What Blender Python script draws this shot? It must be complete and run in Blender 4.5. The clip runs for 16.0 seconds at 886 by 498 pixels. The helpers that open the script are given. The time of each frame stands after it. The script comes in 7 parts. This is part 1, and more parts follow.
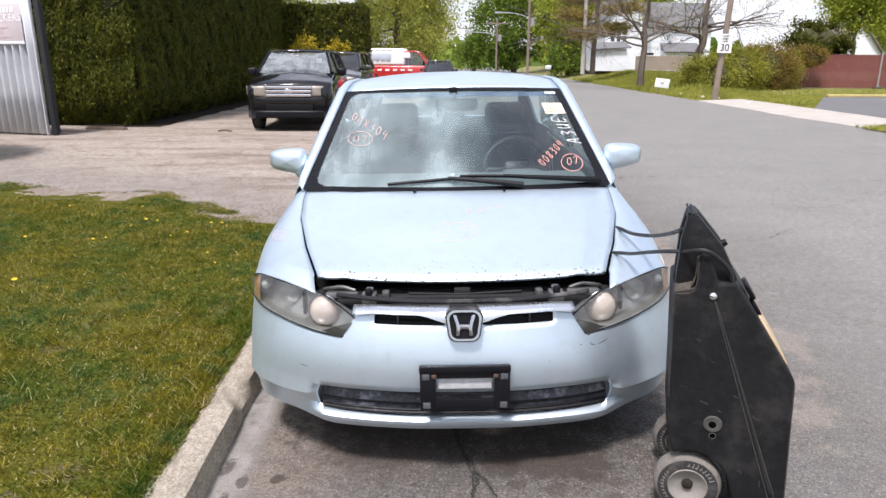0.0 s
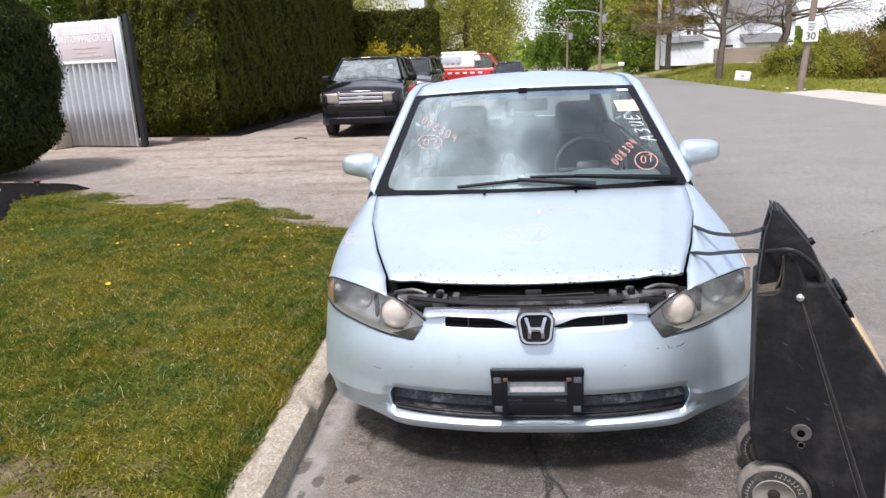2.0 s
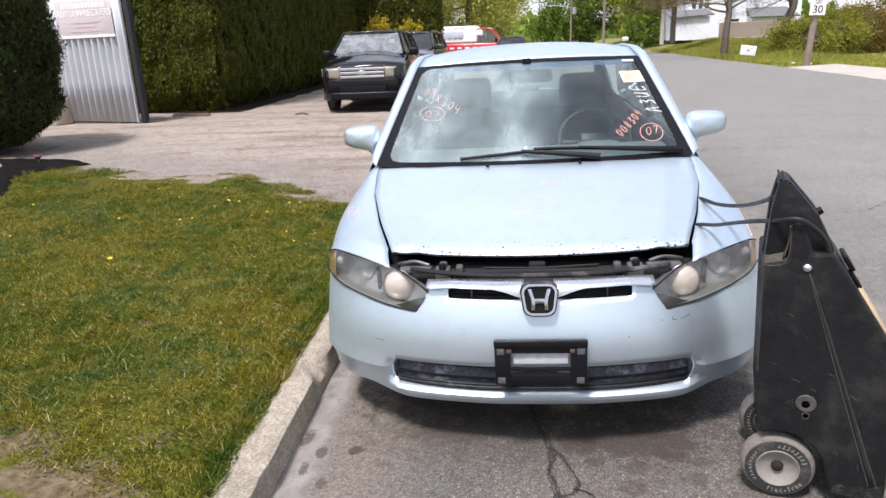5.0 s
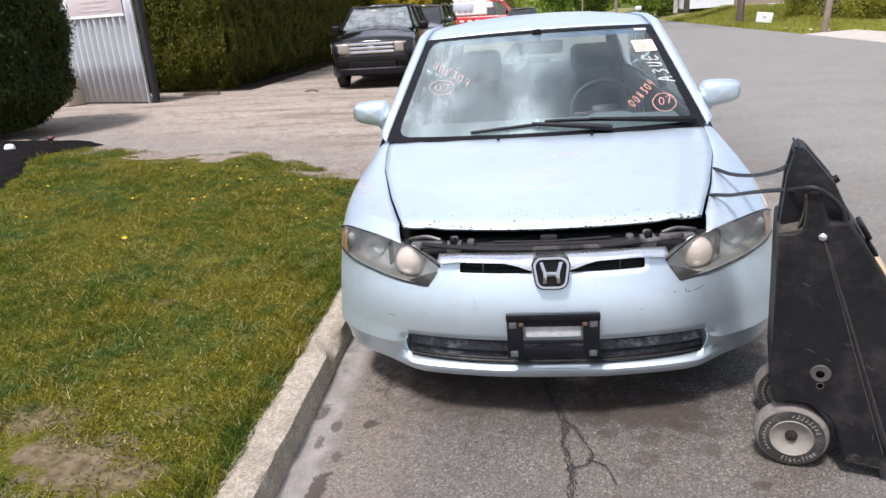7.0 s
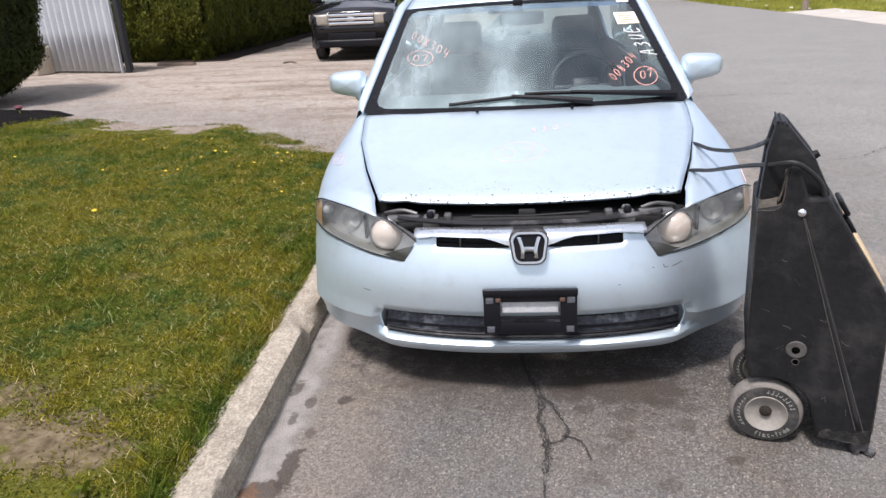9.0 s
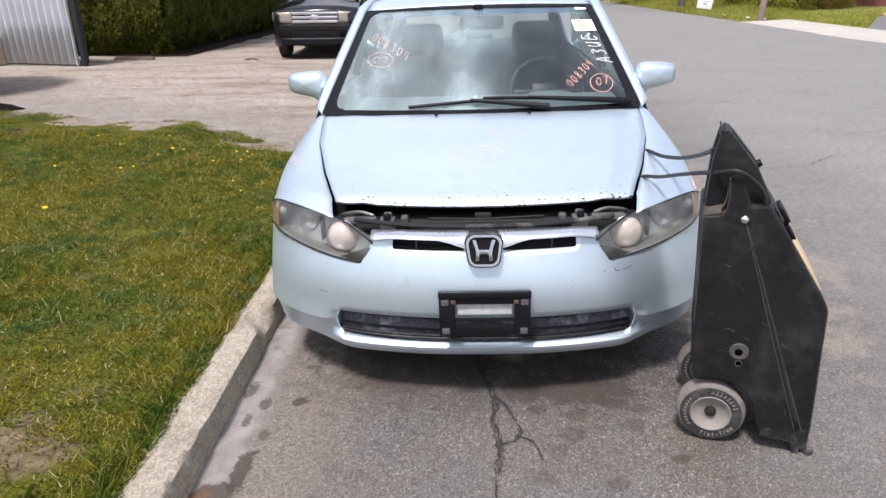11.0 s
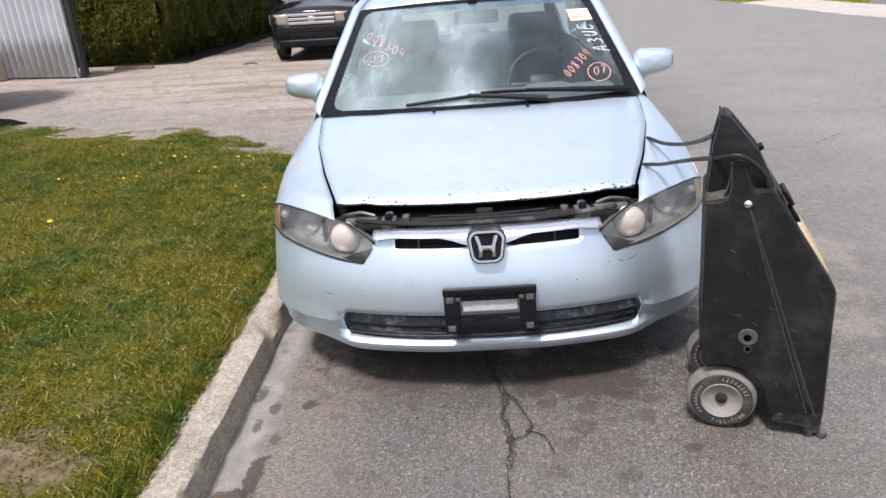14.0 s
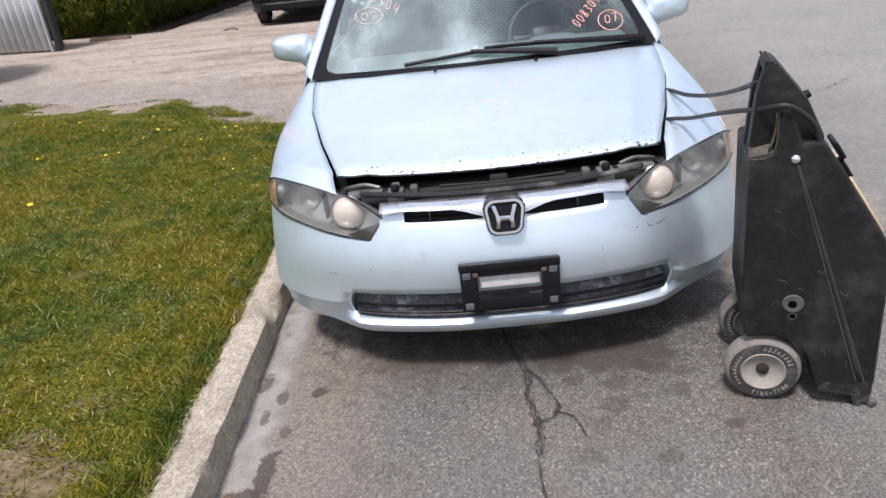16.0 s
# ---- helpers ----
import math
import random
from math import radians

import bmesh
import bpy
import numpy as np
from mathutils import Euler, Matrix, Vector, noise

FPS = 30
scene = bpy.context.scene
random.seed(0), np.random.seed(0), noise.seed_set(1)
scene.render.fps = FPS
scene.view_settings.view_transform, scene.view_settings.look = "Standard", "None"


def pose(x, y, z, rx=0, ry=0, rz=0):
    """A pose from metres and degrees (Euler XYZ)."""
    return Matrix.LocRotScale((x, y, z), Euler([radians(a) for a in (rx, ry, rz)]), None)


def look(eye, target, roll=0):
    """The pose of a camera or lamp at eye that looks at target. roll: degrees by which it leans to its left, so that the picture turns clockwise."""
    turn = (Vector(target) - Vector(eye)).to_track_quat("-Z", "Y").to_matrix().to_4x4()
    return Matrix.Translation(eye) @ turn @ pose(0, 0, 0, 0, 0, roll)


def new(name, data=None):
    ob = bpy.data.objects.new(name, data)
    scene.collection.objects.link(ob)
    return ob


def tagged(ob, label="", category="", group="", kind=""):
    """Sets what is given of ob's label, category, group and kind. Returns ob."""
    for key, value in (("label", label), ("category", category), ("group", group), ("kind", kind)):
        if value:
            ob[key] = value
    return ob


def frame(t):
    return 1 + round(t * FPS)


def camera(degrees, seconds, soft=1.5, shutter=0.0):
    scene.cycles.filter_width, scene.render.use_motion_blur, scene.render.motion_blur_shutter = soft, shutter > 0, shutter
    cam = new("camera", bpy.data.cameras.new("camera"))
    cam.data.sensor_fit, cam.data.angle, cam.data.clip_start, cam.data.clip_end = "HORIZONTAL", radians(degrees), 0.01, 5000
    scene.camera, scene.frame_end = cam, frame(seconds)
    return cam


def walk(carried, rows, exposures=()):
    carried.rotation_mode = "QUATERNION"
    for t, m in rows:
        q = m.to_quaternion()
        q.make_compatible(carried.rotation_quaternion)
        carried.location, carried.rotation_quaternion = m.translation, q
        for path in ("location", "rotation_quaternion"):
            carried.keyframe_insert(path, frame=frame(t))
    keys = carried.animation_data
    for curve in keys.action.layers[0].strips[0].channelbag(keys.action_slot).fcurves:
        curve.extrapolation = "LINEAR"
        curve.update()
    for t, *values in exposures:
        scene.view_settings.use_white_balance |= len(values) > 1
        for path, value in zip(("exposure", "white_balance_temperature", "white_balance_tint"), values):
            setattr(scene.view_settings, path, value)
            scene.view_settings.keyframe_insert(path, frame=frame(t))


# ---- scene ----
cam = camera(66.6, 16.0)
PATH = [
    (0, (-0.139, -2.158, 1.51), (-0.085, -0.232, 0.976), 0.2),
    (0.5, (-0.133, -2.16, 1.508), (-0.136, -0.231, 0.981), -0.4),
    (1, (-0.13, -2.156, 1.506), (-0.215, -0.233, 0.966), -1.6),
    (1.5, (-0.132, -2.15, 1.508), (-0.234, -0.227, 0.97), -1.7),
    (2, (-0.132, -2.15, 1.508), (-0.291, -0.227, 0.984), -2.1),
    (2.5, (-0.129, -2.154, 1.504), (-0.328, -0.232, 0.988), -2.9),
    (3, (-0.121, -2.145, 1.506), (-0.289, -0.223, 0.98), -3.1),
    (3.5, (-0.115, -2.146, 1.508), (-0.253, -0.225, 0.968), -3.1),
    (4, (-0.137, -2.144, 1.498), (-0.301, -0.231, 0.941), -2.2),
    (6.5, (-0.135, -2.127, 1.477), (-0.314, -0.24, 0.84), -2.6),
    (7, (-0.131, -2.132, 1.476), (-0.337, -0.253, 0.821), -3.4),
    (7.5, (-0.121, -2.13, 1.475), (-0.304, -0.256, 0.799), -4.0),
    (8, (-0.129, -2.108, 1.471), (-0.315, -0.244, 0.769), -3.5),
    (8.5, (-0.134, -2.113, 1.455), (-0.399, -0.23, 0.837), -2.4),
    (9, (-0.122, -2.09, 1.454), (-0.271, -0.231, 0.729), -2.5),
    (9.5, (-0.112, -2.108, 1.458), (-0.141, -0.228, 0.775), -0.4),
    (12, (-0.09, -2.102, 1.469), (-0.169, -0.25, 0.717), -1.9),
    (12.5, (-0.098, -2.101, 1.471), (-0.206, -0.251, 0.718), -2.2),
    (13, (-0.094, -2.094, 1.467), (-0.196, -0.252, 0.694), -2.3),
    (13.5, (-0.087, -2.094, 1.468), (-0.177, -0.25, 0.7), -2.9),
    (14, (-0.078, -2.093, 1.469), (-0.142, -0.235, 0.731), -3.5),
    (14.5, (-0.084, -2.083, 1.466), (-0.189, -0.225, 0.732), -3.5),
    (15, (-0.101, -2.022, 1.466), (-0.37, -0.179, 0.74), -5.7),
    (15.5, (-0.106, -1.975, 1.461), (-0.214, -0.128, 0.702), -4.6),
    (16, (-0.151, -1.907, 1.436), (-0.2, -0.094, 0.593), -5.8),
]
walk(cam, [(t, look(eye, target, roll)) for t, eye, target, roll in PATH], [(0, 0.35, 6400, 13), (9.7, 0.34, 6400, 13), (12.0, 0.28, 6400, 13), (16, 0.30, 6400, 13)])

# ---- light ----
SUN = Vector((-0.26, -0.56, 1.26)).normalized()
world = bpy.data.worlds.new("sky")
scene.world = world
world.use_nodes = True
_n = world.node_tree.nodes
_sky = _n.new("ShaderNodeTexSky")
_sky.sky_type = "NISHITA"
_sky.sun_disc = False
_sky.sun_elevation = math.asin(SUN.z)
_sky.sun_rotation = math.atan2(SUN.x, SUN.y)
_sky.air_density, _sky.dust_density, _sky.ozone_density = 1.0, 2.5, 1.0
_veil = _n.new("ShaderNodeMix")
_veil.data_type = "RGBA"
_veil.inputs[7].default_value = (8.2, 8.3, 9.0, 1)
_cloud = _n.new("ShaderNodeTexNoise")
_cloud.inputs["Scale"].default_value, _cloud.inputs["Detail"].default_value, _cloud.inputs["Roughness"].default_value = 2.6, 7, 0.6
_thick = _n.new("ShaderNodeMapRange")
_thick.inputs["From Min"].default_value, _thick.inputs["From Max"].default_value = 0.42, 0.60
_thick.inputs["To Min"].default_value, _thick.inputs["To Max"].default_value = 0.10, 0.85
world.node_tree.links.new(_n.new("ShaderNodeTexCoord").outputs["Generated"], _cloud.inputs["Vector"])
world.node_tree.links.new(_cloud.outputs["Fac"], _thick.inputs["Value"])
world.node_tree.links.new(_thick.outputs["Result"], _veil.inputs[0])
world.node_tree.links.new(_sky.outputs[0], _veil.inputs[6])
world.node_tree.links.new(_veil.outputs[2], _n["Background"].inputs[0])
_n["Background"].inputs[1].default_value = 0.13
lamp = bpy.data.lights.new("sun", "SUN")
lamp.energy, lamp.angle, lamp.color = 4.0, radians(9.0), (1.0, 0.945, 0.93)
sun = new("sun", lamp)
sun.matrix_world = look(SUN * 50, (0, 0, 0))

# ---- geometry helpers: a shape is (points, faces) ----


def join(*shapes):
    pts, faces = [], []
    for v, f in shapes:
        k = len(pts)
        pts.extend([tuple(p) for p in v])
        faces.extend([tuple(i + k for i in face) for face in f])
    return pts, faces


def moved(shape, m):
    return [tuple(m @ Vector(p)) for p in shape[0]], shape[1]


def mirrored(shape):
    return [(-p[0], p[1], p[2]) for p in shape[0]], [tuple(reversed(f)) for f in shape[1]]


def both(shape):
    return join(shape, mirrored(shape))


def box(c, s, bevel=0.0, segments=2, taper=None):
    """A box of size s round the centre c with rounded edges; taper: (x, y) scale of its top."""
    bm = bmesh.new()
    bmesh.ops.create_cube(bm, size=1.0)
    for v in bm.verts:
        k = taper if taper and v.co.z > 0 else (1, 1)
        v.co = Vector((v.co.x * s[0] * k[0], v.co.y * s[1] * k[1], v.co.z * s[2]))
    if bevel:
        bmesh.ops.bevel(bm, geom=bm.edges[:], offset=bevel, segments=segments, affect="EDGES", profile=0.5)
    bm.verts.index_update()
    out = [tuple(v.co + Vector(c)) for v in bm.verts], [tuple(v.index for v in f.verts) for f in bm.faces]
    bm.free()
    return out


def grid(fn, us, vs, keep=None, flip=False):
    """A sheet fn(u, v) over the lists us and vs; keep(i, j) says which cells stay."""
    us, vs = list(us), list(vs)
    pts = [tuple(fn(u, v)) for v in vs for u in us]
    n, faces = len(us), []
    for j in range(len(vs) - 1):
        for i in range(n - 1):
            if keep is None or keep(i, j):
                q = (j * n + i, j * n + i + 1, (j + 1) * n + i + 1, (j + 1) * n + i)
                faces.append(q[::-1] if flip else q)
    return pts, faces


def lathe(profile, n=24, m=None):
    """Turns a profile of (radius, height) round z."""
    pts, faces = [], []
    for r, h in profile:
        for k in range(n):
            a = 2 * math.pi * k / n
            pts.append((r * math.cos(a), r * math.sin(a), h))
    for j in range(len(profile) - 1):
        for k in range(n):
            faces.append((j * n + k, j * n + (k + 1) % n, (j + 1) * n + (k + 1) % n, (j + 1) * n + k))
    out = (pts, faces)
    return moved(out, m) if m else out


def smooth_line(points, n):
    """n points of a smooth curve through the given ones."""
    p = [Vector(q) for q in points]
    p = [2 * p[0] - p[1]] + p + [2 * p[-1] - p[-2]]
    spans, out = len(p) - 3, []
    for k in range(n):
        t = spans * k / (n - 1)
        i = min(int(t), spans - 1)
        t -= i
        a, b, c, d = p[i : i + 4]
        out.append(0.5 * (2 * b + (c - a) * t + (2 * a - 5 * b + 4 * c - d) * t * t + (3 * b - a - 3 * c + d) * t**3))
    return out


def tube(points, r, n=8, caps=True):
    """A tube along points; r: one radius or one for each point."""
    points = [Vector(p) for p in points]
    radii = r if isinstance(r, (list, tuple)) else [r] * len(points)
    pts, faces, side = [], [], None
    for k, p in enumerate(points):
        d = (points[min(k + 1, len(points) - 1)] - points[max(k - 1, 0)]).normalized()
        if side is None:
            side = d.orthogonal().normalized()
        side = (side - d * side.dot(d)).normalized()
        up = d.cross(side)
        for j in range(n):
            a = 2 * math.pi * j / n
            pts.append(tuple(p + radii[k] * (math.cos(a) * side + math.sin(a) * up)))
    for k in range(len(points) - 1):
        for j in range(n):
            faces.append((k * n + j, k * n + (j + 1) % n, (k + 1) * n + (j + 1) % n, (k + 1) * n + j))
    if caps:
        faces.append(tuple(range(n - 1, -1, -1)))
        faces.append(tuple(range((len(points) - 1) * n, len(points) * n)))
    return pts, faces


def plate(outline, thick, bevel=0.0, segments=2):
    """A flat outline of (x, z) with its front at y = 0 and its back at y = thick."""
    bm = bmesh.new()
    front = [bm.verts.new((x, 0, z)) for x, z in outline]
    face = bm.faces.new(front)
    made = bmesh.ops.extrude_face_region(bm, geom=[face])
    for g in made["geom"]:
        if isinstance(g, bmesh.types.BMVert):
            g.co.y += thick
    bmesh.ops.recalc_face_normals(bm, faces=bm.faces[:])
    if bevel:
        bmesh.ops.bevel(bm, geom=bm.edges[:], offset=bevel, segments=segments, affect="EDGES", profile=0.5)
    bm.verts.index_update()
    out = [tuple(v.co) for v in bm.verts], [tuple(v.index for v in f.verts) for f in bm.faces]
    bm.free()
    return out


def build(name, shape, material, smooth=True, crease=40):
    data = bpy.data.meshes.new(name)
    data.from_pydata([tuple(p) for p in shape[0]], [], [tuple(f) for f in shape[1]])
    data.update()
    if smooth:
        data.shade_smooth()
        data.set_sharp_from_angle(angle=radians(crease))
    data.materials.append(material)
    return new(name, data)


def thing(name, label, category, m=None, group="", kind=""):
    ob = new(name)
    ob.empty_display_size = 0.1
    if m is not None:
        ob.matrix_world = m
    return tagged(ob, label, category, group, kind)


def part(name, shape, material, parent, label="", smooth=True, crease=40, thick=0.0):
    ob = build(name, shape, material, smooth, crease)
    ob.parent = parent
    if thick:
        s = ob.modifiers.new("thickness", "SOLIDIFY")
        s.thickness, s.offset = thick, -1
    return tagged(ob, label) if label else ob


def solo(name, shape, material, label, category, m=None, group="", kind="", smooth=True, thick=0.0):
    ob = build(name, shape, material, smooth)
    if m is not None:
        ob.matrix_world = m
    if thick:
        s = ob.modifiers.new("thickness", "SOLIDIFY")
        s.thickness, s.offset = thick, -1
    return tagged(ob, label, category, group, kind)


def many(name, points, quads, material):
    """A mesh from arrays of points and of faces with equal numbers of corners."""
    points, quads = np.asarray(points, np.float32), np.asarray(quads, np.int32)
    k = quads.shape[1]
    data = bpy.data.meshes.new(name)
    data.vertices.add(len(points))
    data.vertices.foreach_set("co", points.ravel())
    data.loops.add(quads.size)
    data.loops.foreach_set("vertex_index", quads.ravel())
    data.polygons.add(len(quads))
    data.polygons.foreach_set("loop_start", np.arange(0, quads.size, k, dtype=np.int32))
    data.update(calc_edges=True)
    data.materials.append(material)
    return new(name, data)


# ---- materials ----


def node(tree, kind, **inputs):
    n = tree.nodes.new(kind)
    for key, value in inputs.items():
        n.inputs[key.replace("_", " ")].default_value = value
    return n


def ramp(tree, source, stops):
    r = tree.nodes.new("ShaderNodeValToRGB")
    while len(r.color_ramp.elements) < len(stops):
        r.color_ramp.elements.new(0.5)
    for e, (at, c) in zip(r.color_ramp.elements, stops):
        e.position = at
        e.color = (*c, 1) if len(c) == 3 else c
    tree.links.new(source, r.inputs[0])
    return r.outputs[0]


def mixed(tree, factor, a, b, blend="MIX"):
    m = tree.nodes.new("ShaderNodeMix")
    m.data_type, m.blend_type = "RGBA", blend
    for slot, value in ((0, factor), (6, a), (7, b)):
        if isinstance(value, bpy.types.NodeSocket):
            tree.links.new(value, m.inputs[slot])
        else:
            m.inputs[slot].default_value = value if slot == 0 else (*value, 1)
    return m.outputs[2]


def noise_of(tree, scale, detail=4, rough=0.55, vector=None, stretch=None):
    n = node(tree, "ShaderNodeTexNoise", Scale=scale, Detail=detail, Roughness=rough)
    if vector is None:
        vector = tree.nodes.new("ShaderNodeTexCoord").outputs["Object"]
    if stretch:
        m = tree.nodes.new("ShaderNodeMapping")
        m.inputs["Scale"].default_value = stretch
        tree.links.new(vector, m.inputs[0])
        vector = m.outputs[0]
    tree.links.new(vector, n.inputs["Vector"])
    return n.outputs["Fac"]


def shade(c, k):
    return tuple(min(1.0, x * k) for x in c)


def start(name, rough=0.6, metal=0.0, specular=0.5, coat=0.0):
    m = bpy.data.materials.new(name)
    m.use_nodes = True
    t = m.node_tree
    p = t.nodes["Principled BSDF"]
    p.inputs["Roughness"].default_value = rough
    p.inputs["Metallic"].default_value = metal
    p.inputs["Specular IOR Level"].default_value = specular
    p.inputs["Coat Weight"].default_value = coat
    p.inputs["Coat Roughness"].default_value = 0.05
    return m, t, p


def relief(t, p, source, strength, distance=0.01):
    b = node(t, "ShaderNodeBump", Strength=strength, Distance=distance)
    t.links.new(source, b.inputs["Height"])
    t.links.new(b.outputs[0], p.inputs["Normal"])


def plain(name, base, rough=0.6, metal=0.0, var=0.18, scale=6.0, fine=80.0, bump=0.08, specular=0.5, coat=0.0, dirt=None, tint=None):
    """Base colour with broad and fine variation, relief and, if wished, patches of dirt."""
    m, t, p = start(name, rough, metal, specular, coat)
    broad, small = noise_of(t, scale), noise_of(t, fine, 3)
    c = ramp(t, broad, [(0.3, shade(base, 1 - var)), (0.7, tint or shade(base, 1 + var))])
    c = mixed(t, 0.35, c, ramp(t, small, [(0.35, shade(base, 1 - 1.3 * var)), (0.65, shade(base, 1 + 1.3 * var))]))
    if dirt:
        c = mixed(t, ramp(t, noise_of(t, scale * 0.6, 6, 0.7), [(0.5, (0, 0, 0)), (0.68, (0.7, 0.7, 0.7))]), c, dirt)
    t.links.new(c, p.inputs["Base Color"])
    if bump:
        relief(t, p, small, bump)
    r = ramp(t, broad, [(0.3, (max(0, rough - 0.08),) * 3), (0.7, (min(1, rough + 0.08),) * 3)])
    t.links.new(r, p.inputs["Roughness"])
    return m


def leafy(name, dark, light, scale=3.0, rough=0.55):
    m, t, p = start(name, rough, 0.0, 0.14)
    geo = t.nodes.new("ShaderNodeNewGeometry")
    c = ramp(t, geo.outputs["Random Per Island"], [(0.0, dark), (0.55, tuple((a + b) / 2 for a, b in zip(dark, light))), (1.0, light)])
    c = mixed(t, ramp(t, noise_of(t, scale, 3), [(0.35, (0, 0, 0)), (0.65, (0.6, 0.6, 0.6))]), c, light)
    t.links.new(c, p.inputs["Base Color"])
    p.inputs["Subsurface Weight"].default_value = 0.0
    tr = node(t, "ShaderNodeBsdfTranslucent")
    t.links.new(c, tr.inputs["Color"])
    mx = t.nodes.new("ShaderNodeMixShader")
    mx.inputs[0].default_value = 0.3
    t.links.new(p.outputs[0], mx.inputs[1])
    t.links.new(tr.outputs[0], mx.inputs[2])
    t.links.new(mx.outputs[0], t.nodes["Material Output"].inputs["Surface"])
    return m


def glazing(name, tint=(0.75, 0.85, 0.82), rough=0.02, haze=0.0, haze_colour=(0.6, 0.6, 0.55), ior=1.5, streaks=False):
    """A thin pane: clear and tinted, mirroring more at a slant, with some dust or haze; streaks: haze that also paints
    reflected clouds.
    """
    m = bpy.data.materials.new(name)
    m.use_nodes = True
    t = m.node_tree
    t.nodes.remove(t.nodes["Principled BSDF"])
    clear = node(t, "ShaderNodeBsdfTransparent", Color=(*tint, 1))
    gloss = node(t, "ShaderNodeBsdfGlossy", Roughness=rough)
    film = node(t, "ShaderNodeBsdfDiffuse", Color=(*haze_colour, 1))
    slant = node(t, "ShaderNodeLayerWeight", Blend=0.5)
    power = t.nodes.new("ShaderNodeMath")
    power.operation = "POWER"
    t.links.new(slant.outputs["Facing"], power.inputs[0])
    power.inputs[1].default_value = 4.5
    fres = node(t, "ShaderNodeMapRange", To_Min=((ior - 1) / (ior + 1)) ** 2 * 2.4, To_Max=1.0)
    t.links.new(power.outputs[0], fres.inputs["Value"])
    a, b = t.nodes.new("ShaderNodeMixShader"), t.nodes.new("ShaderNodeMixShader")
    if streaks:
        # dust plus clouds' reflection painted as pale haze, weaker towards +x
        cloud_haze = noise_of(t, 1.0, 6, 0.6, stretch=(3.2, 1.5, 1.5))
        spots = ramp(t, cloud_haze, [(0.34, (haze * 0.45,) * 3), (0.50, (haze,) * 3), (0.64, (min(1, haze * 1.9),) * 3)])
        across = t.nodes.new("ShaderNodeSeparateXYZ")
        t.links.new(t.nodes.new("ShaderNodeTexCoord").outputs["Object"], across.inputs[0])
        fade_right = node(t, "ShaderNodeMapRange", From_Min=-0.06, From_Max=0.20, To_Min=1.0, To_Max=0.16)
        t.links.new(across.outputs["X"], fade_right.inputs["Value"])
        spots = mixed(t, 1.0, spots, fade_right.outputs["Result"], "MULTIPLY")
    else:
        spots = ramp(t, noise_of(t, 5.0, 5), [(0.3, (haze * 0.5,) * 3), (0.75, (min(1, haze * 1.5),) * 3)])
    t.links.new(spots, a.inputs[0])
    t.links.new(clear.outputs[0], a.inputs[1])
    t.links.new(film.outputs[0], a.inputs[2])
    t.links.new(fres.outputs["Result"], b.inputs[0])
    t.links.new(a.outputs[0], b.inputs[1])
    t.links.new(gloss.outputs[0], b.inputs[2])
    t.links.new(b.outputs[0], t.nodes["Material Output"].inputs["Surface"])
    return m


def paint(name, base, rust=False):
    """Metallic car paint with flakes and clear coat; rust: chips along a front edge."""
    m, t, p = start(name, 0.46, 0.80, 0.5, 0.30)
    flake = noise_of(t, 900, 1)
    c = ramp(t, flake, [(0.3, shade(base, 0.9)), (0.7, shade(base, 1.1))])
    c = mixed(t, 0.5, c, ramp(t, noise_of(t, 2.5, 4), [(0.3, shade(base, 0.93)), (0.7, shade(base, 1.05))]))
    grime = ramp(t, noise_of(t, 14, 6, 0.7), [(0.5, (0, 0, 0)), (0.8, (0.25, 0.25, 0.25))])
    c = mixed(t, grime, c, (0.42, 0.42, 0.40))
    if rust:
        sep = t.nodes.new("ShaderNodeSeparateXYZ")
        t.links.new(t.nodes.new("ShaderNodeTexCoord").outputs["Object"], sep.inputs[0])
        square = t.nodes.new("ShaderNodeMath")
        square.operation = "MULTIPLY_ADD"
        for k, source in enumerate((sep.outputs["X"], sep.outputs["X"])):
            t.links.new(source, square.inputs[k])
        square.inputs[2].default_value = 0.0
        bowed = t.nodes.new("ShaderNodeMath")
        bowed.operation = "MULTIPLY_ADD"
        t.links.new(square.outputs[0], bowed.inputs[0])
        bowed.inputs[1].default_value = -0.225
        t.links.new(sep.outputs["Y"], bowed.inputs[2])
        near = ramp(t, bowed.outputs[0], [(0.238, (1.08, 1.08, 1.08)), (0.262, (0.98, 0.98, 0.98)), (0.34, (0.90, 0.90, 0.90)), (0.50, (0.80, 0.80, 0.80)), (0.9, (0, 0, 0))])
        chips = mixed(t, 1.0, noise_of(t, 85, 4, 0.65), near, "MULTIPLY")
        chips = ramp(t, chips, [(0.612, (0, 0, 0)), (0.63, (1, 1, 1))])
        c = mixed(t, chips, c, (0.045, 0.03, 0.025))
        r = mixed(t, chips, (0.46, 0.46, 0.46), (0.9, 0.9, 0.9))
        t.links.new(r, p.inputs["Roughness"])
    t.links.new(c, p.inputs["Base Color"])
    p.inputs["Coat Roughness"].default_value = 0.12
    return m


BODY = paint("silver_blue_paint", (0.634, 0.742, 0.818))
HOOD = paint("chipped_silver_blue_paint", (0.634, 0.742, 0.818), rust=True)
BLACK = plain("black_plastic", (0.007, 0.007, 0.009), 0.42, 0, 0.25, 8, 120, 0.1, specular=0.18)
WORN = plain("dusty_black_plastic", (0.014, 0.014, 0.016), 0.55, 0, 0.3, 9, 60, 0.15, specular=0.3, dirt=(0.20, 0.195, 0.19))
SOOT = plain("dark_engine_bay", (0.012, 0.012, 0.012), 0.8, 0, 0.4, 10, 50, 0.2)
